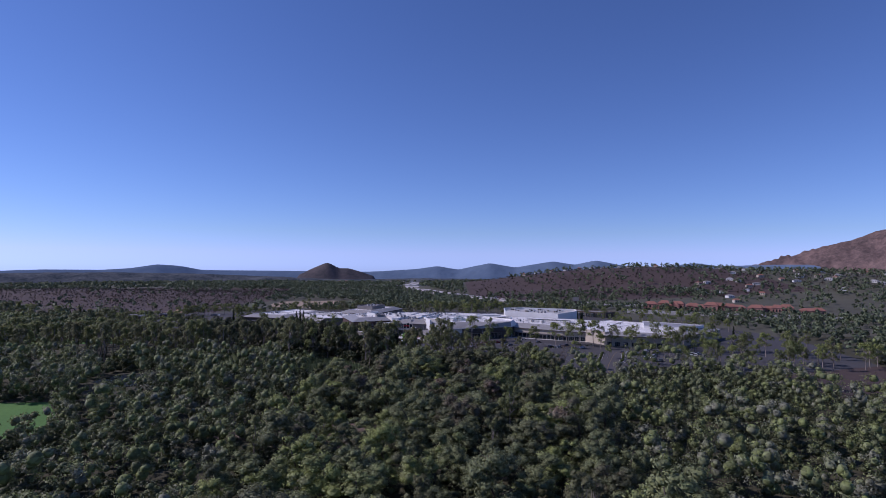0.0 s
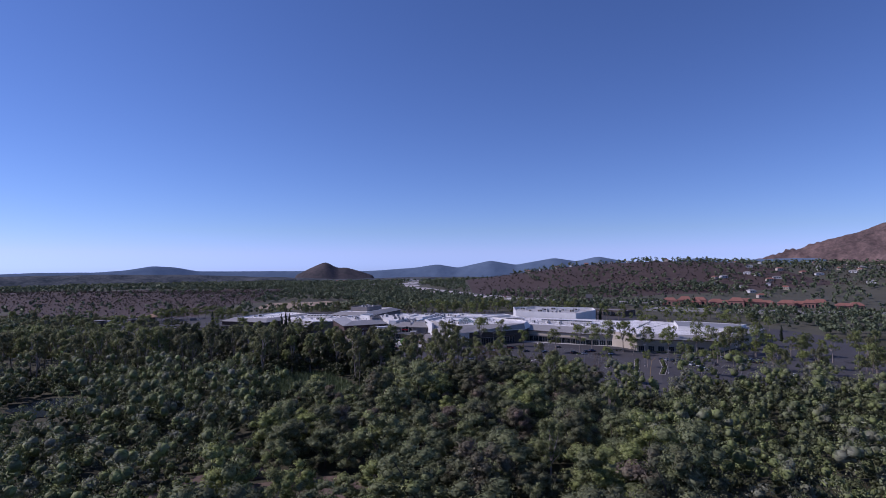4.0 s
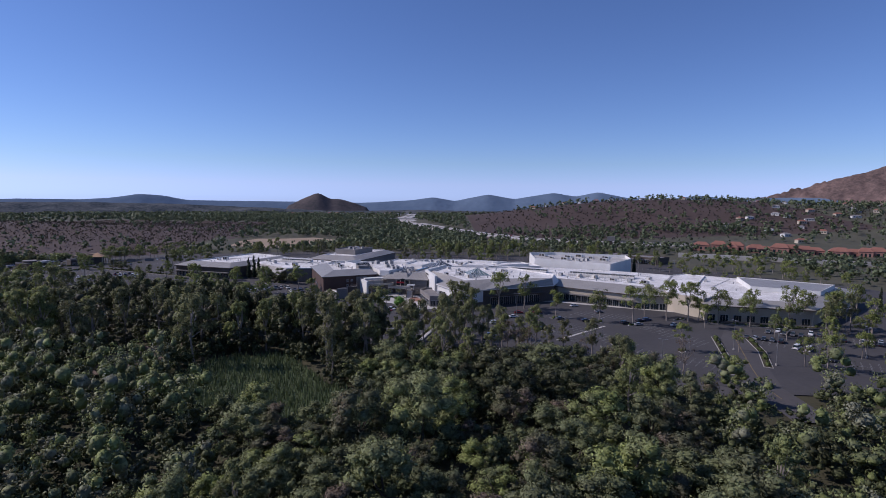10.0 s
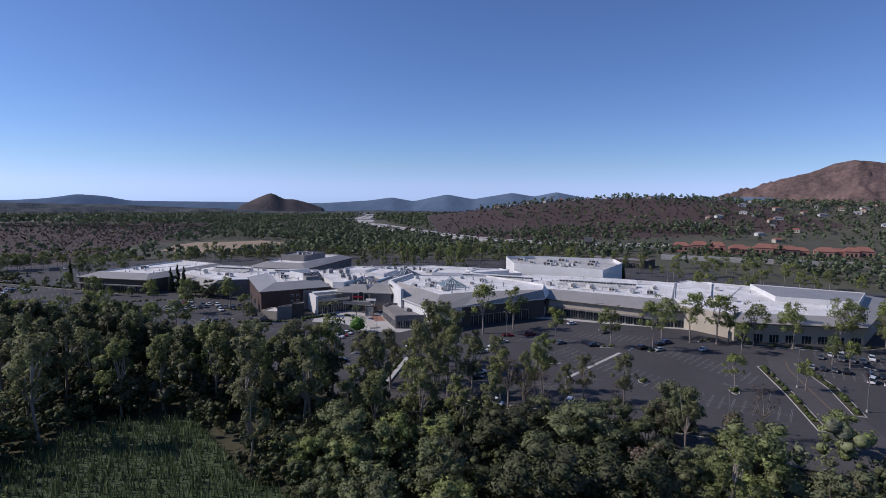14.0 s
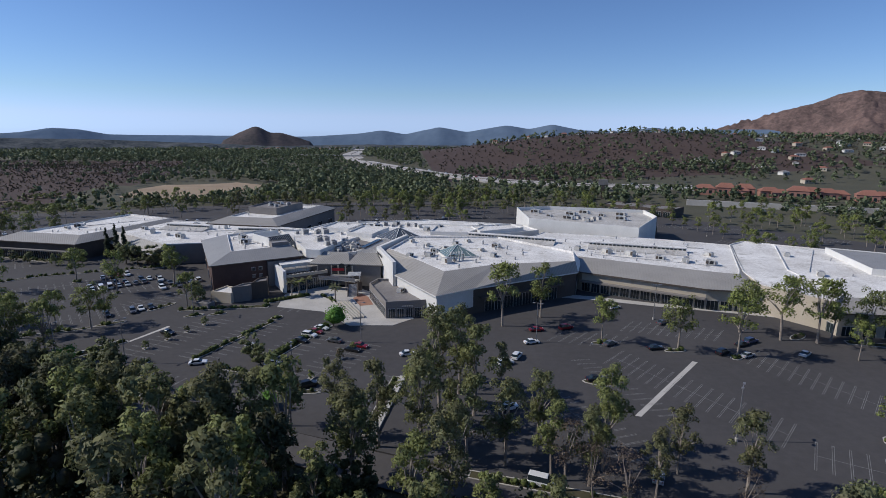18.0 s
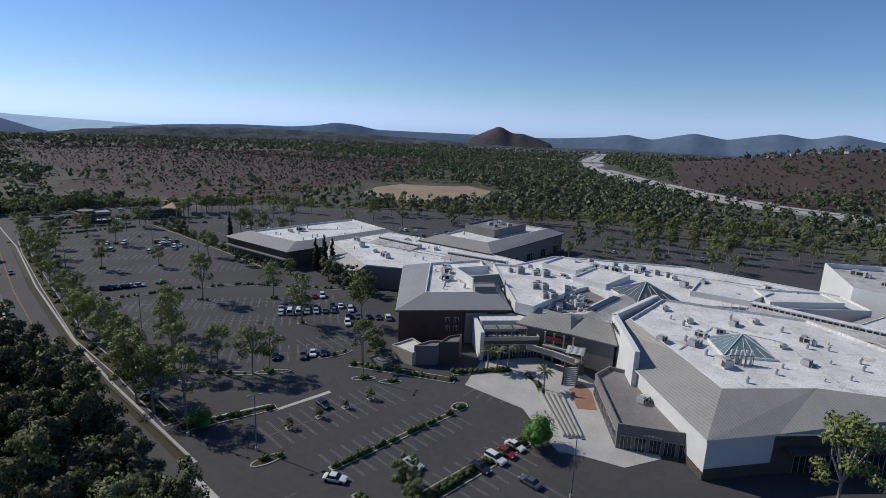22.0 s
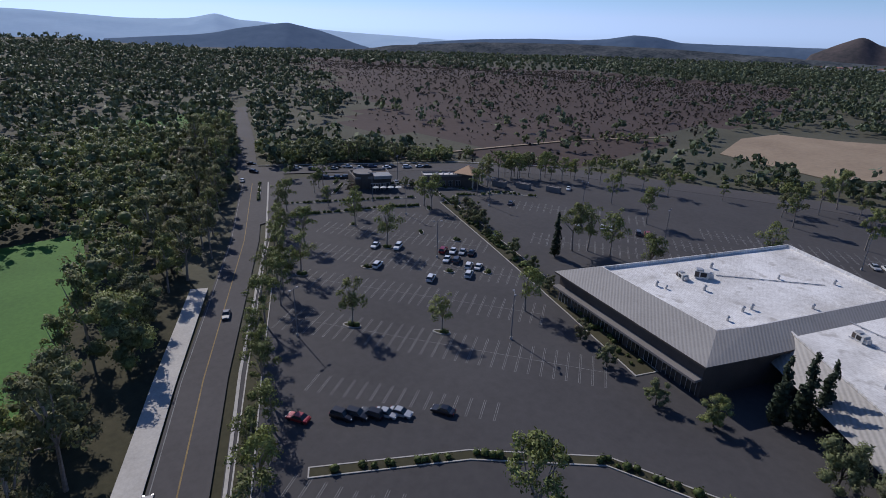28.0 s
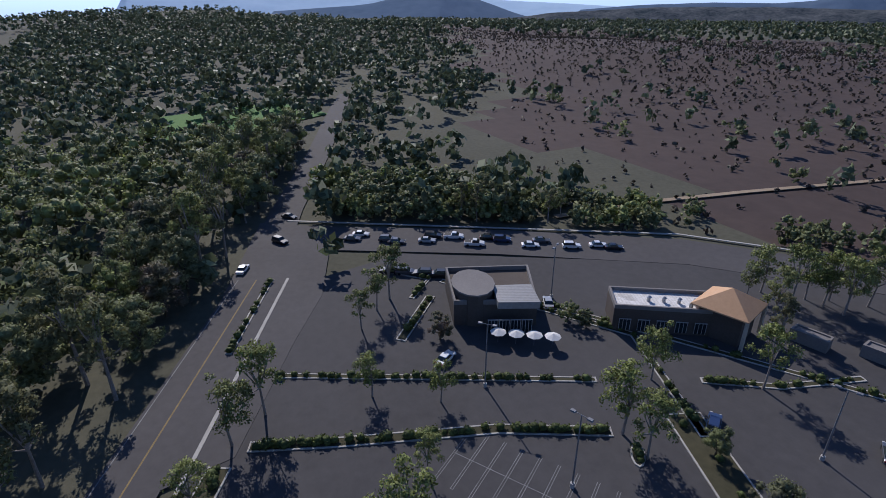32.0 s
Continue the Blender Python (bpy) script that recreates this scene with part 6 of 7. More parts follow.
def palm(x, y, h):
    top = root("palm_tree", x, y, 0.1, "palm tree with arching fronds beside the terrace", "palm tree", "palms")
    rng = np.random.default_rng(int(abs(x * 10)))
    Build().tube([(0, 0, 0), (0.1, 0, h * 0.5), (0.05, 0.1, h)], [0.28, 0.2, 0.2], 8).out("trunk", M_BARK, top)
    b = Build()
    for k in range(22):
        a, up = k * 2.4, rng.uniform(-0.1, 0.9)
        d = Vector((math.cos(a), math.sin(a), 0))
        s = Vector((-d.y, d.x, 0)) * 0.32
        p = [Vector((0.05, 0.1, h)) + d * r + Vector((0, 0, up * r - 0.16 * r * r)) for r in (0.1, 1.0, 1.9, 2.6)]
        b.add([p[0] - s * 0.3, p[0] + s * 0.3, p[1] + s, p[1] - s, p[2] + s * 0.8, p[2] - s * 0.8, p[3]], [(0, 1, 2, 3), (3, 2, 4, 5), (5, 4, 6)])
    b.out("fronds", F_EUC, top)


for x, y, h in [(-49, 458, 5.5), (-46.6, 459, 5.5), (-44, 460.5, 6), (-33, 452.5, 5)]:
    palm(x, y, h)


# ---- mall fronts and entrance ----
def shop_front(top, p0, p1, n, z0, z1, out=0.12, fill=0.86, mat=None, name="shop_window"):
    """A row of glazed bays on a wall line; outwards is to the right of p0 to p1."""
    d = Vector((p1[0] - p0[0], p1[1] - p0[1]))
    ln = d.length
    d.normalize()
    nx, ny = d.y, -d.x
    turn = math.atan2(d.y, d.x)
    pane = frame_mesh = None
    for k in range(n):
        x, y = lerp(p0, p1, (k + 0.5) / n)
        loc = (x + nx * out - top.location.x, y + ny * out - top.location.y, 0)
        if pane is None:
            pane = Build().box(0, 0, z0, ln / n * fill, 0.1, z1 - z0).out(name, mat or M_GLASS, top).data
            b = Build()
            w = ln / n * fill
            for sx in (-0.5, -0.17, 0.17, 0.5):
                b.box(sx * w, -0.07, z0, 0.1, 0.08, z1 - z0)
            b.box(0, -0.07, z1, w + 0.2, 0.12, 0.16)
            frame_mesh = b.out("window_frame", M_METAL, top).data
            obs = [o for o in top.children if o.data in (pane, frame_mesh)]
        else:
            obs = [new(name, pane), new("window_frame", frame_mesh)]
        for o in obs:
            o.parent = top
            o.location, o.rotation_euler = loc, (0, 0, turn)


def canopy(top, p0, p1, depth, z, mat, name="canopy", thick=0.5):
    d = Vector((p1[0] - p0[0], p1[1] - p0[1])).normalized()
    nx, ny = d.y * depth, -d.x * depth
    poly = [p0, (p0[0] + nx, p0[1] + ny), (p1[0] + nx, p1[1] + ny), p1]
    Build().prism(ccw(poly), z, z + thick, bottom=True).out(name, mat, top, origin=tuple(top.location))


rw = inset(R_EAVE, 1.0)
base = inset(F_EAVE, 0.74)
# bands 2 and 3 reach higher: dark colour in place of a shaded recess
bd = Build()
for k in (0, 1, 2, 3):
    p, q = base[k], base[k + 1]
    e = Vector((q[1] - p[1], p[0] - q[0])).normalized() * 0.12
    bd.prism([p, (p[0] + e.x, p[1] + e.y), (q[0] + e.x, q[1] + e.y), q], 0, (1.7, 2.4, 5.2, 4.6)[k])
bd.out("plinth", M_DARKWALL, store_f, "dark brown wall base, taller where it paints the recess shade", origin=tuple(store_f.location))
for x, y in ((84, 552), (90, 566), (112, 548), (118, 562), (72, 576), (100, 572)):
    copy_thing(UNIT, pose(x, y, 12.14, 0, 0, -32) @ Matrix.Diagonal((1.7, 1.5, 1.3, 1)))
shop_front(store_r, rw[0], rw[1], 12, 0.2, 3.4)
shop_front(store_r, rw[1], rw[2], 4, 0.2, 3.4)
canopy(store_r, rw[0], rw[1], 2.2, 3.9, M_GREYWALL)
fw = inset(F_EAVE, 0.8)
shop_front(store_f, lerp(fw[2], fw[3], 0.1), lerp(fw[2], fw[3], 0.8), 8, 0.2, 4.4, 0.24, 0.97)
shop_front(store_f, fw[3], lerp(fw[3], fw[4], 0.7), 6, 0.2, 4.2, 0.24, 0.9)
canopy(store_f, lerp(fw[2], fw[3], 0.05), lerp(fw[2], fw[3], 0.85), 2.5, 5.3, M_DARKWALL)
bw = inset(B_EAVE, 1.0)
shop_front(store_b, bw[0], bw[1], 9, 0.2, 3.6, 0.12, 0.7)
canopy(store_b, bw[0], bw[1], 2.0, 4.0, M_GREYWALL)
sw = inset(S_EAVE, 1.0)
shop_front(store_s, sw[0], sw[1], 8, 0.2, 3.2, 0.12, 0.6)
shop_front(store_s, sw[5], sw[0], 6, 0.2, 3.2, 0.12, 0.6)
dw = inset(D_EAVE, 1.0)
shop_front(store_d, dw[1], dw[2], 5, 0.2, 4.0, 0.12, 0.35)
aw = inset(A_EAVE, 1.0)
for t in (0.42, 0.50, 0.86, 0.92):
    for z in (3.8, 6.6):
        a = lerp(aw[0], aw[1], t)
        b2 = lerp(aw[0], aw[1], t + 0.045)
        shop_front(store_a, a, b2, 1, z, z + 1.3)
a, b2 = lerp(aw[0], aw[1], 0.60), lerp(aw[0], aw[1], 0.80)
wall_out = Vector((aw[1][1] - aw[0][1], aw[0][0] - aw[1][0])).normalized()
bx = Build().prism([(a[0], a[1]), (a[0] + wall_out.x * 1.2, a[1] + wall_out.y * 1.2), (b2[0] + wall_out.x * 1.2, b2[1] + wall_out.y * 1.2), (b2[0], b2[1])], 0, 9.6)
bx.out("projecting_bay", M_GREYWALL, store_a, "smooth grey panel bay on the brick front", origin=tuple(store_a.location))
shop_front(store_a, aw[3], aw[0], 3, 0.2, 3.2, 0.12, 0.25)

# service annexes at the foot of the brick store
for k, (poly, h, mat) in enumerate([([(-76, 455), (-68.5, 452), (-66, 457.5), (-72.5, 462)], 3.4, M_TANWALL), ([(-68.4, 453), (-63, 455), (-61.5, 460), (-65.8, 458)], 5.2, M_GREYWALL),
                                    ([(-62.5, 456.5), (-57.5, 459), (-58.6, 465), (-61.6, 462)], 5.8, M_DARKWALL), ([(-80, 448.5), (-74.5, 446), (-73, 449), (-78.5, 451.5)], 1.6, M_GREYWALL)]):
    flat_block("service_annex", poly, h, mat, M_POLDROOF if k else M_WHITEROOF, "low service annex at the foot of the brick store", 0.4)
flat_block("stair_tower", [(-60.5, 484), (-54.5, 487), (-56.5, 491.5), (-62.5, 488.5)], 14.6, M_GREYWALL, M_GREYROOF, "small grey roof housing with a hipped cap", 0.2, z0=11)
mon = root("roof_monitor", -58.4, 493.6, 12.4, "white-walled roof monitor with sloping dark glazed fins", "skylight")
mon.rotation_euler = (0, 0, radians(41))
for x0, y0, sx, sy, h, nm in ((-5.9, 6.5, 0.4, 13.4, 3.4, "side_wall"), (5.9, 6.5, 0.4, 13.4, 2.2, "side_wall"), (0, 13.0, 11.4, 0.4, 3.7, "back_wall"), (0, 3.9, 11.4, 0.5, 3.1, "glazing_beam")):
    Build().box(x0, y0, 0, sx, sy, h).out(nm, M_WHITEWALL, mon)
fin = sash = None
for k in range(14):
    if fin is None:
        fin = Build().add([(-0.33, 0, 0.3), (0.33, 0, 0.3), (0.33, 3.6, 3.0), (-0.33, 3.6, 3.0)], [(0, 1, 2, 3)]).out("pane", M_GLASS, mon)
        sash = Build().add([(-0.47, -0.1, 0.3), (-0.33, -0.1, 0.3), (-0.33, 3.6, 3.15), (-0.47, 3.6, 3.15), (-0.47, -0.1, 0.0), (-0.33, -0.1, 0.0), (-0.33, 3.6, 2.8), (-0.47, 3.6, 2.8)],
                           [(0, 1, 2, 3), (1, 5, 6, 2), (4, 0, 3, 7), (4, 5, 1, 0)]).out("glazing_bar", M_METAL, mon)
        fin.location.x = sash.location.x = -5.2
    else:
        for src in (fin, sash):
            ob = new(src.name.split(".")[0], src.data)
            ob.parent, ob.location = mon, (-5.2 + k * 0.8, 0, 0)

# stepped white parapets and roofs over the concourse
for poly, h, z0 in [([(-46.8, 480.6), (-41, 479), (-34, 497), (-36, 517), (-55, 526), (-64.5, 524)], 12.2, 9.4), ([(-34, 524), (-22, 518), (-14, 536), (-27, 543)], 11.0, 9.4),
                    ([(6, 524), (24, 520), (34, 536), (12, 546)], 10.9, 9.4), ([(-48, 540), (-34, 534), (-26, 550), (-42, 556)], 10.8, 9.4), ([(30, 522), (54, 532), (50, 543), (28, 538)], 11.0, 9.4)]:
    flat_block("roof_step", poly, h, M_WHITEWALL, M_WHITEROOF, "raised white roof section with a low parapet", 0.6, z0=z0)
flat_block("plant_well", [(-38, 479), (-24, 484), (-20, 506), (-28, 515), (-37, 500)], 9.8, M_WHITEWALL, M_POLDROOF, "white-walled rooftop well full of plant", 1.3, z0=9.2)
for poly in ([(-18.6, 479.5), (-12.6, 453.5), (-11.4, 453.9), (-17.2, 480)], [(-19, 479.5), (-17.8, 479), (-5.4, 505), (-6.6, 505.6)]):
    wall_block("screen_wall", poly, 0, 13.6, M_WHITEWALL, "tall white angled screen wall of the pavilion")
for k in range(6):
    x, y = lerp((-18.2, 476.2), (-16.6, 469.2), k / 5)
    tagged(Build().box(x - 0.15, y, 11.6, 0.1, 0.75, 0.9, 14).out("sign_bar", M_BLACK), "plain black bar of a wall sign", "sign", "wall sign bars")
M_PLANTER = surface("red_tile_paving", (0.25, 0.13, 0.09), (0.36, 0.20, 0.14), 0.3, 2.0, 0.85)
slab("plaza_tiles", [(-27, 455), (-24, 446), (-19.5, 447), (-21.5, 456), (-24, 460)], 0.16, M_PLANTER, "reddish tiled paving before the entrance", "plaza", 0.15)
for k in range(5):
    x, y = lerp((-33.5, 450.5), (-28.5, 451.5), k / 4)
    x2, y2 = lerp((-25.5, 432.5), (-22, 433.5), k / 4)
    wall_block("ramp_wall", long_bed([(x, y), (x2, y2)], 0.35), 0.1, 0.75, M_KERB, "low concrete ramp wall on the plaza", "ramp")


def hip_pavilion(name, poly, z_wall, z_eave, ridge0, ridge1, z_ridge, wall, roof, label):
    """Four-cornered hall: eaves corners in order, ridge from the side 3-0 to the side 1-2."""
    cx, cy = centre(poly)
    o = (cx, cy, 0)
    top = root(name, cx, cy, 0, label, "building")
    Build().prism(inset(poly, 0.7), z_wall, z_eave).out("wall", wall, top, origin=o)
    vs = [(*p, z_eave) for p in poly] + [(*ridge0, z_ridge), (*ridge1, z_ridge)] + [(*p, z_eave - 0.35) for p in poly]
    fs = [(0, 1, 5, 4), (1, 2, 5), (2, 3, 4, 5), (3, 0, 4), (6, 7, 1, 0), (7, 8, 2, 1), (8, 9, 3, 2), (9, 6, 0, 3), (9, 8, 7, 6)]
    Build().add(vs, fs).out("roof", roof, top, origin=o)
    return top


hip_pavilion("entrance_hall", [(-45, 474), (-29, 471.5), (-27, 483), (-39, 490)], 0, 8.6, (-40, 482), (-30, 479), 11.6, M_GREYWALL, M_TANROOF, "grey entrance hall under a taupe gabled roof")
hip_pavilion("entrance_hall", [(-30, 471.5), (-16.5, 468), (-16, 482), (-26.5, 485)], 0, 8.8, (-26, 478), (-19, 477), 11.8, M_GREYWALL, M_TANROOF, "grey entrance hall under a taupe gabled roof")
portal = root("entrance_portal", -32, 470.5, 0, "glazed entrance portal with a red banner", "entrance")
Build().prism([(-4.5, 0), (4.5, -1.8), (4.7, 0.2), (-4.3, 2)], 4.2, 4.7, bottom=True).out("balcony", M_CONCRETE, portal)
for s in (-4.0, -1.4, 1.4, 4.0):
    Build().box(s, -0.2 * s, 0, 0.45, 0.45, 8.4).out("post", M_TANWALL, portal)
Build().add([(-4.3, 0.9, 4.9), (4.3, -0.8, 4.9), (4.3, -0.8, 7.4), (0, 0.05, 9.3), (-4.3, 0.9, 7.4)], [(0, 1, 2, 3, 4)]).out("glazing", M_GLASS, portal)
Build().box(-1.5, 0.0, 6.4, 4.6, 0.1, 0.9, -11).out("banner", plain("red_banner_cloth", (0.35, 0.02, 0.03), 0.7), portal)

# terrace restaurant
terr = root("terrace_restaurant", -47.5, 474, 0, "two-storey restaurant with an open roof terrace", "building")
TB = ccw([(-57.5, 475), (-52.5, 464), (-37.5, 471.5), (-42.5, 482.5)])
o = (-47.5, 474, 0)
Build().prism(TB, -0.1, 5.4).out("lower_storey", M_DARKWALL, terr, origin=o)
Build().loft(TB, 5.4, TB, 6.5).loft(TB, 6.5, inset(TB, 0.3), 6.5).loft(inset(TB, 0.3), 6.5, inset(TB, 0.3), 5.35).out("parapet", M_TANWALL, terr, origin=o)
Build().prism(ccw([(-57, 476.5), (-54.5, 471), (-40, 478), (-42.6, 483.5)]), 5.4, 8.6).out("upper_storey", M_WHITEWALL, terr, origin=o)
Build().prism(ccw([(-57.3, 476.7), (-54.8, 470.7), (-39.7, 477.9), (-42.5, 483.8)]), 8.6, 8.9, bottom=True).out("roof", M_WHITEROOF, terr, origin=o)
Build().prism(ccw([(-58.4, 475), (-57.4, 475.4), (-51.6, 463.4), (-52.6, 462.9)]), 0, 8.4).out("side_wall", M_WHITEWALL, terr, origin=o)
shop_front(terr, (-52.3, 464.1), (-38, 471.2), 6, 0.3, 4.2, 0.1, 0.9)
for k in range(3):
    x, y = lerp((-53, 468.2), (-42, 473.7), (k + 0.4) / 2.8)
    aw2 = root("pergola_awning", x, y, 5.4, "striped beige slatted awning over terrace tables", "awning", "terrace awnings")
    for sx in (-1.7, 1.7):
        for sy in (-1.3, 1.3):
            Build().box(sx, sy, 0, 0.12, 0.12, 2.6).out("post", M_METAL, aw2)
    for j in range(7):
        Build().box(0, -1.5 + j * 0.5, 2.6, 3.8, 0.32, 0.06).out("slat", M_TANWALL if j % 2 else M_GREYWALL, aw2)
    aw2.rotation_euler = (0, 0, radians(26))
    for j in range(3):
        tb = root("terrace_table", x - 1.2 + j * 1.2 + 0.4, y - 2.4 + j * 0.6, 5.4, "small pale terrace table", "table", "terrace tables")
        Build().tube([(0, 0, 0), (0, 0, 0.72)], [0.06, 0.05], 6).out("leg", M_METAL, tb)
        Build().tube([(0, 0, 0.72), (0, 0, 0.76)], [0.45, 0.45], 10).out("tabletop", M_WHITEWALL, tb)
pg = root("white_pergola", -27.0, 466.8, 0, "white slatted pergola on a brown kiosk", "pergola")
Build().box(0, 0, 0, 4.4, 5.4, 3.4, 14).out("kiosk", M_DARKWALL, pg)
for sx in (-1.9, 1.9):
    for sy in (-2.4, 2.4):
        Build().box(sx, sy, 3.4, 0.2, 0.2, 2.6).out("post", M_WHITEWALL, pg)
for j in range(8):
    Build().box(0, -2.6 + j * 0.74, 6.0, 4.8, 0.34, 0.14).out("slat", M_WHITEWALL, pg)
wall_block("walkway_bridge", long_bed([(-40, 468.5), (-32, 466), (-26, 463)], 3.0), 4.0, 4.5, M_CONCRETE, "raised concrete walkway before the entrance", "walkway")
wall_block("walkway_rail", long_bed([(-40.5, 467), (-32.5, 464.5), (-26.6, 461.6)], 0.12), 4.5, 5.6, M_POLE, "dark rail of the raised walkway", "railing")
stair = root("plaza_stair", -27.2, 459.5, 0, "broad concrete stair rising from plaza to raised walkway", "stairs")
for k in range(11):
    Build().box(0, -2.6 + k * 0.36, 0, 3.2, 0.36, 0.16 + k * 0.36, 14).out("step", M_CONCRETE, stair)
for sx in (-1.75, 1.75):
    Build().add([(sx - 0.12, -2.8, 0), (sx + 0.12, -2.8, 0), (sx + 0.12, 1.4, 0), (sx - 0.12, 1.4, 0), (sx - 0.12, -2.8, 1.0), (sx + 0.12, -2.8, 1.0), (sx + 0.12, 1.4, 5.0), (sx - 0.12, 1.4, 5.0)],
                [(3, 2, 1, 0), (4, 5, 6, 7), (0, 1, 5, 4), (1, 2, 6, 5), (2, 3, 7, 6), (3, 0, 4, 7)]).out("side_wall", M_DARKWALL, stair)
cs = [o for o in bpy.data.objects if o.name == "corner_shop"][0]
shop_front(cs, (-20.8, 454.6), (-15.1, 433.2), 8, 0.5, 3.4, 0.1, 0.85)
shop_front(cs, (-14.6, 432.6), (-0.4, 433.9), 5, 0.2, 3.2, 0.1, 0.75)
for k in range(5):
    x = -9.6 + k * 0.75
    tagged(Build().box(x, 432.7, 3.85, 0.5, 0.08, 0.4, 5).out("sign_bar", M_CONCRETE), "plain pale bar of a shop sign", "sign", "shop sign bars")
# no depth behind it: a flat black sheet paints the arch's inner shade
arch = root("wall_arch", -14.4, 462, 0, "arched opening in the white wall, its shade a flat black sheet", "archway")
av = [(0.0, math.cos(a) * 1.3, 2.6 + math.sin(a) * 1.3) for a in [math.pi * k / 10 for k in range(11)]] + [(0.0, -1.3, 0.1), (0.0, 1.3, 0.1)]
Build().add([(x - 0.72, y, z) for x, y, z in av], [tuple(range(13))]).out("opening", M_BLACK, arch)
arch.rotation_euler = (0, 0, radians(13))
eq = root("roof_frame", 11, 459.5, 12.1, "steel plant frame with white vent stacks on the roof", "plant")
for k in range(5):
    Build().tube([(-2.2 + k * 1.1, 0.3 * k, 0), (-2.2 + k * 1.1, 0.3 * k, 3.4)], [0.28, 0.28], 8).out("vent_stack", M_WHITEWALL, eq)
for k in range(4):
    Build().box(-2.6 + k * 1.7, -1.0 + 0.4 * k, 0, 0.14, 0.14, 2.4).out("post", M_DARKWALL, eq)
Build().box(0, -0.4, 2.3, 5.6, 0.16, 0.16, 14).out("beam", M_DARKWALL, eq)

# plant in the well, long ridge skylight, roof braces, conduit
fan_unit = root("condenser", 0, 0, -48, "pale condenser with a round fan in the roof well", "hvac unit", "condensers")
Build().box(0, 0, 0, 1.5, 1.5, 1.5).out("casing", M_HVAC, fan_unit)
Build().tube([(0, 0, 1.5), (0, 0, 1.75)], [0.45, 0.5], 10).out("fan_ring", M_POLE, fan_unit)
Build().box(0, -0.77, 0.2, 1.2, 0.05, 1.1).out("grille", M_POLE, fan_unit)
PROTOS.append(fan_unit)
for k in range(20):
    x, y = lerp(lerp((-36.5, 484), (-25.5, 487), tr.random()), lerp((-34, 501), (-23, 507), tr.random()), tr.uniform(0.05, 0.95))
    q = tr.uniform(0.7, 1.3)
    copy_thing(fan_unit, pose(x, y, 9.76, 0, 0, tr.choice((20, 110)) + tr.uniform(-6, 6)) @ Matrix.Diagonal((q, q * tr.uniform(0.8, 1.4), q, 1)))
for cx, cy, z, n in ((-47, 517, 12.2, 3), (-44, 500, 12.2, 3), (-40, 491, 12.2, 2), (-56, 517, 12.2, 2)):
    for k in range(n):
        q = tr.uniform(0.9, 1.6)
        copy_thing(fan_unit, pose(cx + (k % 2) * 3.2 + tr.uniform(-0.5, 0.5), cy + (k // 2) * 3.6, z - 0.08, 0, 0, 41) @ Matrix.Diagonal((q * 1.3, q, q, 1)))
for cx, cy in ((-12, 549), (-8, 546), (-4, 550), (-16, 552), (0, 548), (-20, 556), (-30, 558), (92, 549), (96, 546), (100, 549), (90, 553), (-74, 598), (-80, 592)):
    q = tr.uniform(0.8, 1.2)
    copy_thing(fan_unit, pose(cx, cy, 12.15 if cx > 50 else 14.55 if cy > 580 else 9.55, 0, 0, 28) @ Matrix.Diagonal((q * 1.4, q, q, 1)))
hip_pavilion("ridge_roof", [(-30.5, 484), (-21, 480.5), (-10.5, 506), (-20, 511)], 9.3, 9.9, (-25.8, 482.4), (-15.4, 508.4), 11.7, M_WHITEWALL, M_APRON, "low white gabled roof beside the plant well")
rsk = root("ridge_skylight", -21.5, 495, 11.2, "long narrow dark glazed skylight on the gable", "skylight")
rsk.rotation_euler = (0, 0, radians(68))
Build().box(0, 0, 0, 19, 2.2, 0.7).out("curb", M_DARKWALL, rsk)
for k in range(16):
    Build().box(-8.6 + k * 1.147, 0, 0.7, 1.0, 2.0, 0.08).out("pane", M_GLASS, rsk)
brace = root("roof_brace", 0, 0, -46, "angled white steel brace standing on the roof", "brace", "roof braces")
Build().tube([(0, 0, 0), (0, 1.8, 1.9)], [0.09, 0.09], 5).out("strut", M_WHITEWALL, brace)
Build().tube([(0, 1.8, 0), (0, 1.8, 1.9)], [0.07, 0.07], 5).out("post", M_METAL, brace)
Build().box(0, 0.9, 0, 0.3, 2.2, 0.12).out("foot", M_CONCRETE, brace)
PROTOS.append(brace)
for p0, p1, z, n in (((14, 511.2), (34, 516.5), 9.56, 9), ((60, 486), (100, 462), 9.86, 15), ((64, 490), (104, 466), 9.86, 13), ((-125, 548), (-104, 541), 8.76, 7)):
    for k in range(n):
        x, y = lerp(p0, p1, k / (n - 1))
        copy_thing(brace, pose(x, y, z, 0, 0, -30 + tr.uniform(-4, 4)))
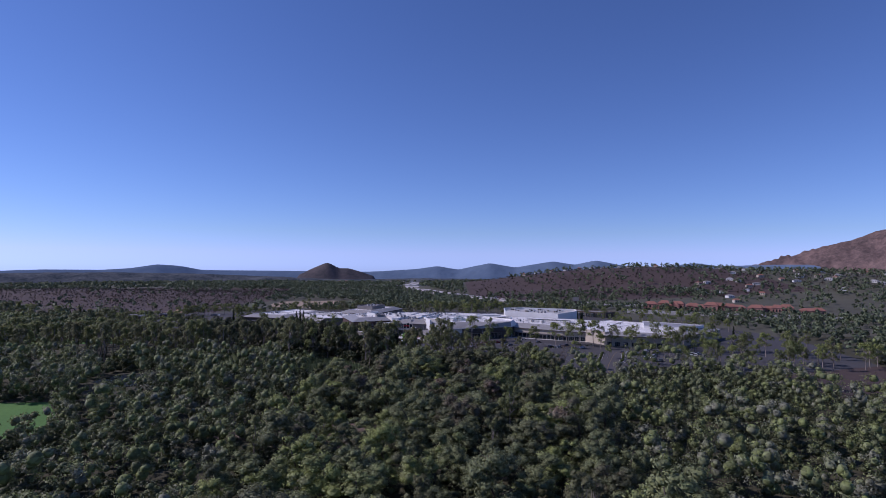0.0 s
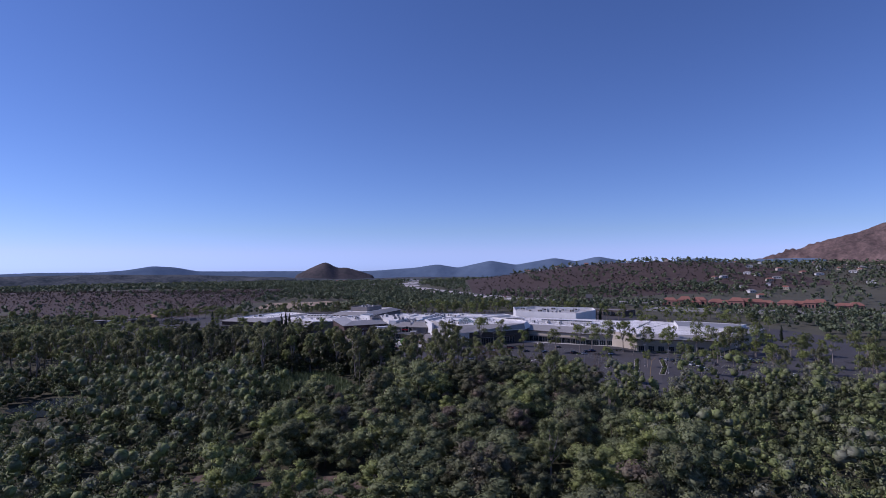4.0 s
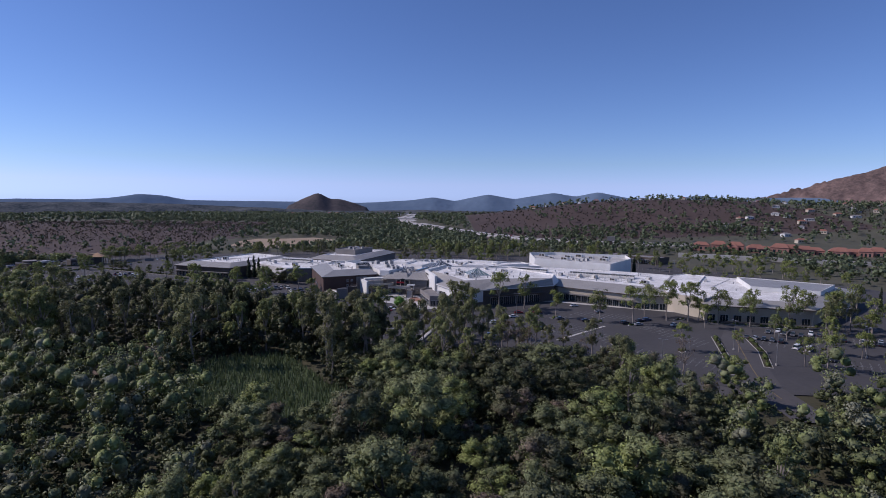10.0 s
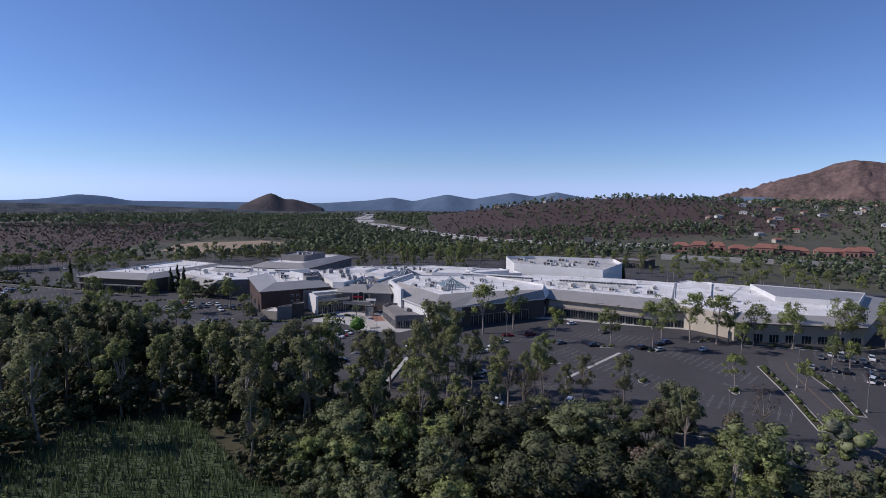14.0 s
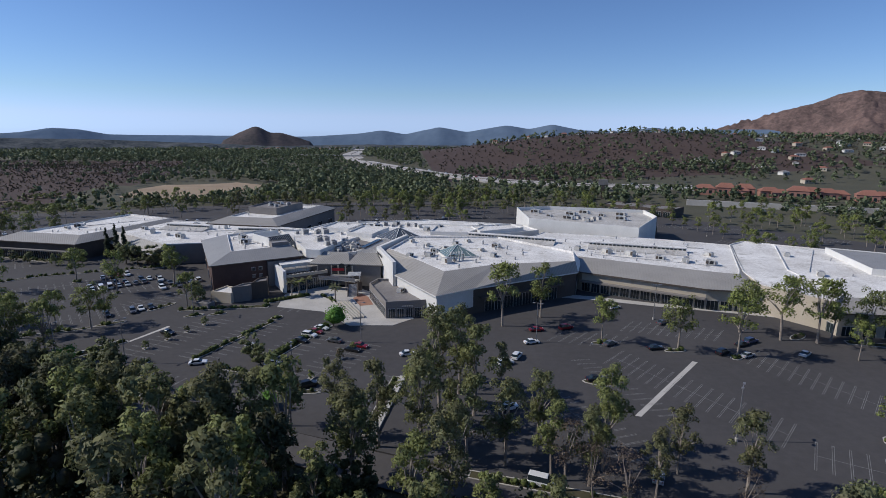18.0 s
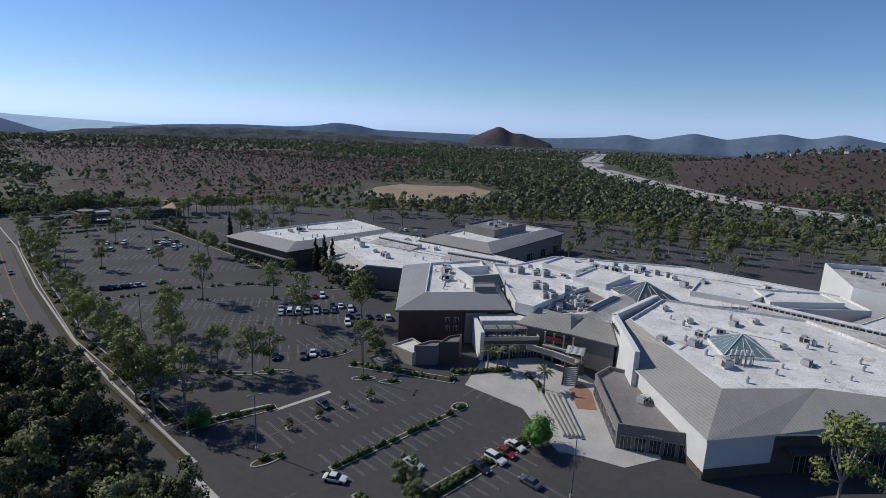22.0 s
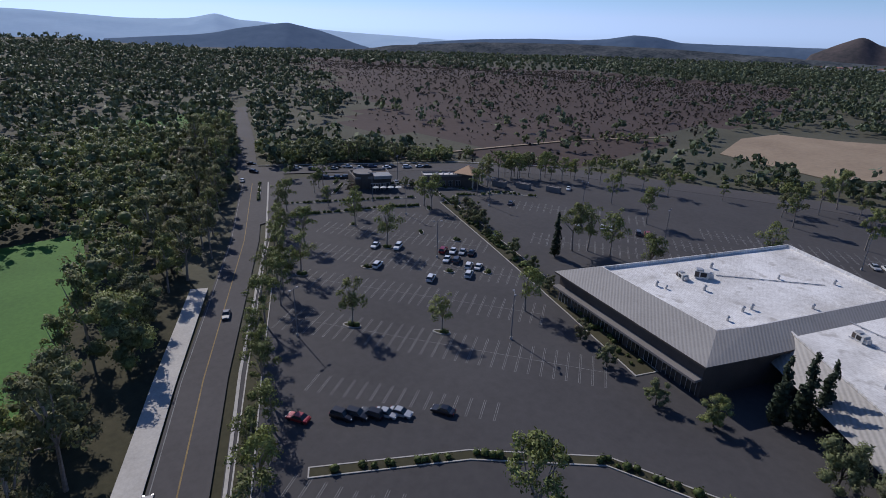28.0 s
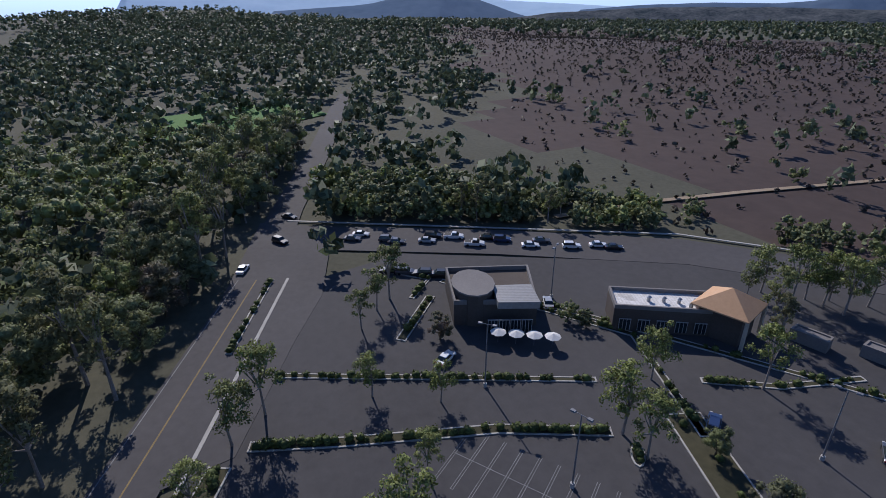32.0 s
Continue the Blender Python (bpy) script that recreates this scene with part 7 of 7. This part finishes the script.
for line, z in (([(-2, 463), (8, 484), (-3, 500)], 12.1), ([(30, 458), (24, 480), (8, 484)], 12.1), ([(-84, 511), (-66, 493)], 12.4), ([(-140, 552), (-110, 545), (-80, 538)], 8.8), ([(-146, 561), (-112, 549), (-70, 541)], 8.8),
                ([(70, 476), (112, 452)], 9.9), ([(74, 500), (122, 484)], 9.9), ([(-50, 553), (-10, 556), (40, 548)], 9.6), ([(-170, 560), (-150, 575)], 9.4), ([(-95, 590), (-70, 580)], 11.4), ([(140, 445), (170, 480)], 9.3)):
    pipe = Build().tube([(x, y, z + 0.18) for x, y in line], [0.11] * len(line), 5)
    for k in range(len(line) - 1):
        m = int(math.dist(line[k], line[k + 1]) / 3)
        for j in range(m):
            x, y = lerp(line[k], line[k + 1], (j + 0.5) / m)
            pipe.box(x, y, z - 0.05, 0.35, 0.35, 0.16, 30)
    tagged(pipe.out("roof_pipe", M_METAL), "grey conduit on small blocks across the roof", "pipe", "roof pipes")

# small vents and pipes on the white roofs
vent = root("roof_vent", 0, 0, -45, "small grey metal vent on the white roof", "vent", "roof vents")
Build().tube([(0, 0, 0), (0, 0, 0.7)], [0.22, 0.2], 8).out("pipe", M_METAL, vent)
Build().tube([(0, 0, 0.7), (0, 0, 0.95)], [0.34, 0.12], 8).out("cap", M_METAL, vent)
PROTOS.append(vent)
for poly, z, n in ((A_IN, 12.4, 14), (B_IN, 9.4, 10), (WL, 8.75, 24), (F_IN, 12.1, 28), (R_IN, 9.9, 26), (D_IN, 11.4, 10), (S_IN, 9.3, 10), ([(-46, 494), (-34, 489), (-22, 512), (-33, 518)], 10.55, 8)):
    c = centre(poly)
    for _ in range(n):
        i = tr.randrange(len(poly))
        p = lerp(lerp(c, poly[i], tr.uniform(0.1, 0.85)), lerp(c, poly[(i + 1) % len(poly)], 0.85), tr.uniform(0, 0.5))
        copy_thing(vent, pose(p[0], p[1], z - 0.02) @ Matrix.Diagonal((*[tr.uniform(0.8, 1.9)] * 3, 1)))

# sloping skirt roof along the left wing's front
e0, e1 = (-148.6, 544.6), (-113.4, 512.4)
skirt = Build().add([(*e0, 8.75), (*e1, 8.75), (e1[0] - 4.05, e1[1] - 4.4, 5.0), (e0[0] - 4.05, e0[1] - 4.4, 5.0), (*e0, 5.1), (*e1, 5.1)], [(3, 2, 1, 0), (2, 3, 4, 5), (0, 4, 3), (1, 2, 5)])
skirt.out("skirt_roof", M_TANROOF, wing, "grey sloping skirt roof over the shop fronts", origin=tuple(wing.location))
shop_front(wing, (-147.5, 543.6), (-114.5, 513.4), 9, 0.2, 3.6, 0.12, 0.8)

# ---- restaurants by the far road ----
r1 = root("restaurant", -322, 563, 0, "dark brown restaurant with a curved front parapet", "building")
P1 = ccw([(-9, -6), (4, -11), (11, 3), (-2, 10)])
Build().prism(P1, -0.1, 4.6).out("wall", M_DARKWALL, r1)
Build().loft(P1, 4.6, P1, 5.5).loft(P1, 5.5, inset(P1, 0.4), 5.5).loft(inset(P1, 0.4), 5.5, inset(P1, 0.4), 4.55).out("parapet", M_GREYWALL, r1)
Build().prism(oval(1.5, -5.5, 5.2, 4.0, -20, 14), 0, 6.6).out("rotunda", M_DARKWALL, r1)
Build().prism(oval(1.5, -5.5, 5.4, 4.2, -20, 14), 6.6, 6.9, bottom=True).out("rotunda_cap", M_GREYWALL, r1)
Build().prism(ccw([(3, -2), (9, -4.5), (12.5, 2.5), (6, 5)]), 4.6, 6.0).out("raised_roof", M_GREYROOF, r1)
shop_front(r1, (-312.5, 556), (-308.8, 563.5), 4, 0.4, 3.2, 0.1, 0.85)
r2 = root("restaurant", -299, 590, 0, "brown restaurant with white roof and tan pyramid tower", "building")
P2 = ccw([(-10, -8.5), (-4, -12.5), (8, 5), (2, 9.5)])
Build().prism(P2, -0.1, 4.8).out("wall", M_DARKWALL, r2)
Build().loft(P2, 4.8, P2, 5.6).loft(P2, 5.6, inset(P2, 0.4), 5.6).loft(inset(P2, 0.4), 5.6, inset(P2, 0.4), 4.7).out("parapet", M_GREYWALL, r2)
Build().prism(inset(P2, 0.4), 4.6, 4.82).out("roof", M_WHITEROOF, r2)
tower = [(2.6, -0.6), (12.0, 2.6), (9.4, 11.6), (0.2, 8.4)]
Build().prism(inset(tower, 1.2), 0, 6.2).out("tower", M_DARKWALL, r2)
Build().add([(*p, 6.2) for p in tower] + [(6, 5.5, 9.4)] + [(*p, 5.95) for p in tower], [(0, 1, 4), (1, 2, 4), (2, 3, 4), (3, 0, 4), (5, 6, 1, 0), (6, 7, 2, 1), (7, 8, 3, 2), (8, 5, 0, 3), (8, 7, 6, 5)]).out("pyramid_roof", M_ORANGE, r2)
for p in tower:
    Build().box(p[0] * 0.96 + 0.2, p[1] * 0.96 + 0.2, 0, 0.5, 0.5, 6.0).out("post", M_TANWALL, r2)
for k in range(4):
    copy_thing(vent, pose(-302 + k * 1.6, 585 + k * 2.2, 4.8) @ Matrix.Diagonal((1.6, 1.6, 1.3, 1)))
shop_front(r2, (-302.6, 577.8), (-291.2, 594.4), 6, 0.6, 2.8, 0.1, 0.6)
for x, y, k in [(-315, 547.5, 0.62), (-309, 572, 0.5), (-306, 574, 0.4)]:
    plant(LIME if k > 0.8 else OAK[1], x, y, k)
for j in range(4):
    um = root("patio_umbrella", -309.5 + j * 1.9, 556.5 + j * 2.6, 0.05, "white patio umbrella beside the restaurant", "umbrella", "patio umbrellas")
    Build().tube([(0, 0, 0), (0, 0, 2.5)], [0.04, 0.04], 6).out("pole", M_POLE, um)
    Build().tube([(0, 0, 2.2), (0, 0, 2.75)], [1.5, 0.06], 8).out("canopy", M_WHITEWALL, um)
for x, y in ((-283, 606), (-274, 612), (-262, 618)):
    flat_block("trash_enclosure", [(x - 3, y - 2), (x + 3, y - 0.5), (x + 2.4, y + 2), (x - 3.4, y + 0.6)], 2.2, M_GREYWALL, M_POLDROOF, "low grey service enclosure by the far lot", 0.2)

# ---- far buildings ----
def house_proto(wall, roof, w, d, h, label):
    top = root("house", 0, 0, -80, label, "house", "far houses")
    Build().box(0, 0, -2, w, d, h + 2).out("wall", wall, top)
    p = [(-w / 2 - 0.6, -d / 2 - 0.6), (w / 2 + 0.6, -d / 2 - 0.6), (w / 2 + 0.6, d / 2 + 0.6), (-w / 2 - 0.6, d / 2 + 0.6)]
    vs = [(*q, h) for q in p] + [(-w / 4, 0, h + d * 0.26), (w / 4, 0, h + d * 0.26)]
    Build().add(vs, [(0, 1, 5, 4), (1, 2, 5), (2, 3, 4, 5), (3, 0, 4), (3, 2, 1, 0)]).out("roof", roof, top)
    for k in (-0.28, 0.0, 0.28):
        Build().box(k * w, -d / 2 - 0.03, h * 0.35, w * 0.14, 0.1, h * 0.4).out("window", M_GLASS, top)
    return top


HOUSES = [house_proto(M_WHITEWALL, M_TANROOF, 16, 10, 4.5, "white far house with a grey roof"), house_proto(M_TANWALL, M_TERRA, 15, 11, 5.5, "beige far house with a red tile roof"),
          house_proto(M_WHITEWALL, M_POLDROOF, 18, 9, 4, "long white far house with a dark roof")]
SHOP = house_proto(surface("terracotta_stucco", (0.27, 0.14, 0.11), (0.38, 0.21, 0.165), 0.1, 1.0, 0.9), M_TERRA, 17, 12, 6.5, "terracotta-coloured shop building with a tile roof")
SHOP.name = "shop_building"
SHOP["category"], SHOP["group"] = "building", "terracotta shops"
PROTOS += HOUSES + [SHOP]
for k in range(17):
    x, y = lerp((288, 748), (452, 664), k / 16)
    copy_thing(SHOP, pose(x + tr.uniform(-3, 3), y + tr.uniform(-6, 14), 0.4, 0, 0, -27 + tr.uniform(-8, 8)) @ Matrix.Diagonal((tr.uniform(0.7, 1.1), 0.9, tr.uniform(0.8, 1.35), 1)))
for k in range(104):
    if k < 14:
        x = lerp((190, 0), (620, 0), k / 13)[0]
        y = 1335 + tr.uniform(-30, 20)
    else:
        x, y = tr.uniform(420, 1150), tr.uniform(760, 1320)
    copy_thing(tr.choice(HOUSES), pose(x, y, terrain(x, y), 0, 0, tr.uniform(-60, 60)) @ Matrix.Diagonal((0.72, 0.72, 0.72, 1)))
for k in range(90):
    a, r = radians(tr.uniform(-18, -5) if k < 60 else tr.uniform(-50, 12)), tr.uniform(2280, 2480) if k < 60 else tr.uniform(1700, 2400)
    x, y = r * math.sin(a), 200 + r * math.cos(a)
    copy_thing(tr.choice(HOUSES), pose(x, y, terrain(x, y), 0, 0, tr.uniform(-40, 40)))
off = flat_block("office_block", [(146, 660), (184, 626), (200, 640), (162, 676)], 5.5, M_DARKWALL, M_POLDROOF, "long low dark building behind the mall", 0.6)
shop_front(off, (147, 658.6), (183, 626.4), 8, 0.5, 4, 0.15, 0.7)
sg = root("sign_tower", 176, 735, 0, "tall dark sign tower with a pale square head", "sign")
Build().box(0, 0, 0, 2.6, 1.8, 12.5, -20).out("pylon", M_DARKWALL, sg)
Build().box(0, 0, 12.5, 8, 2.2, 5.0, -20).out("sign_box", M_GREYWALL, sg)
Build().box(0.4, -1.2, 13.2, 6.6, 0.2, 3.6, -20).out("sign_face", M_WHITEWALL, sg)
wall_block("overpass", long_bed([(-200, 1420), (-80, 1400), (60, 1395)], 12), 6.5, 8.2, M_CONCRETE, "grey concrete overpass across the freeway", "bridge")
wall_block("sound_wall", long_bed([(230, 690), (330, 640), (450, 590)], 2), 0, 5.0, M_CONCRETE, "long pale wall in front of the terracotta shops")

for proto in PROTOS:
    for o in (*proto.children, proto):
        bpy.data.objects.remove(o)
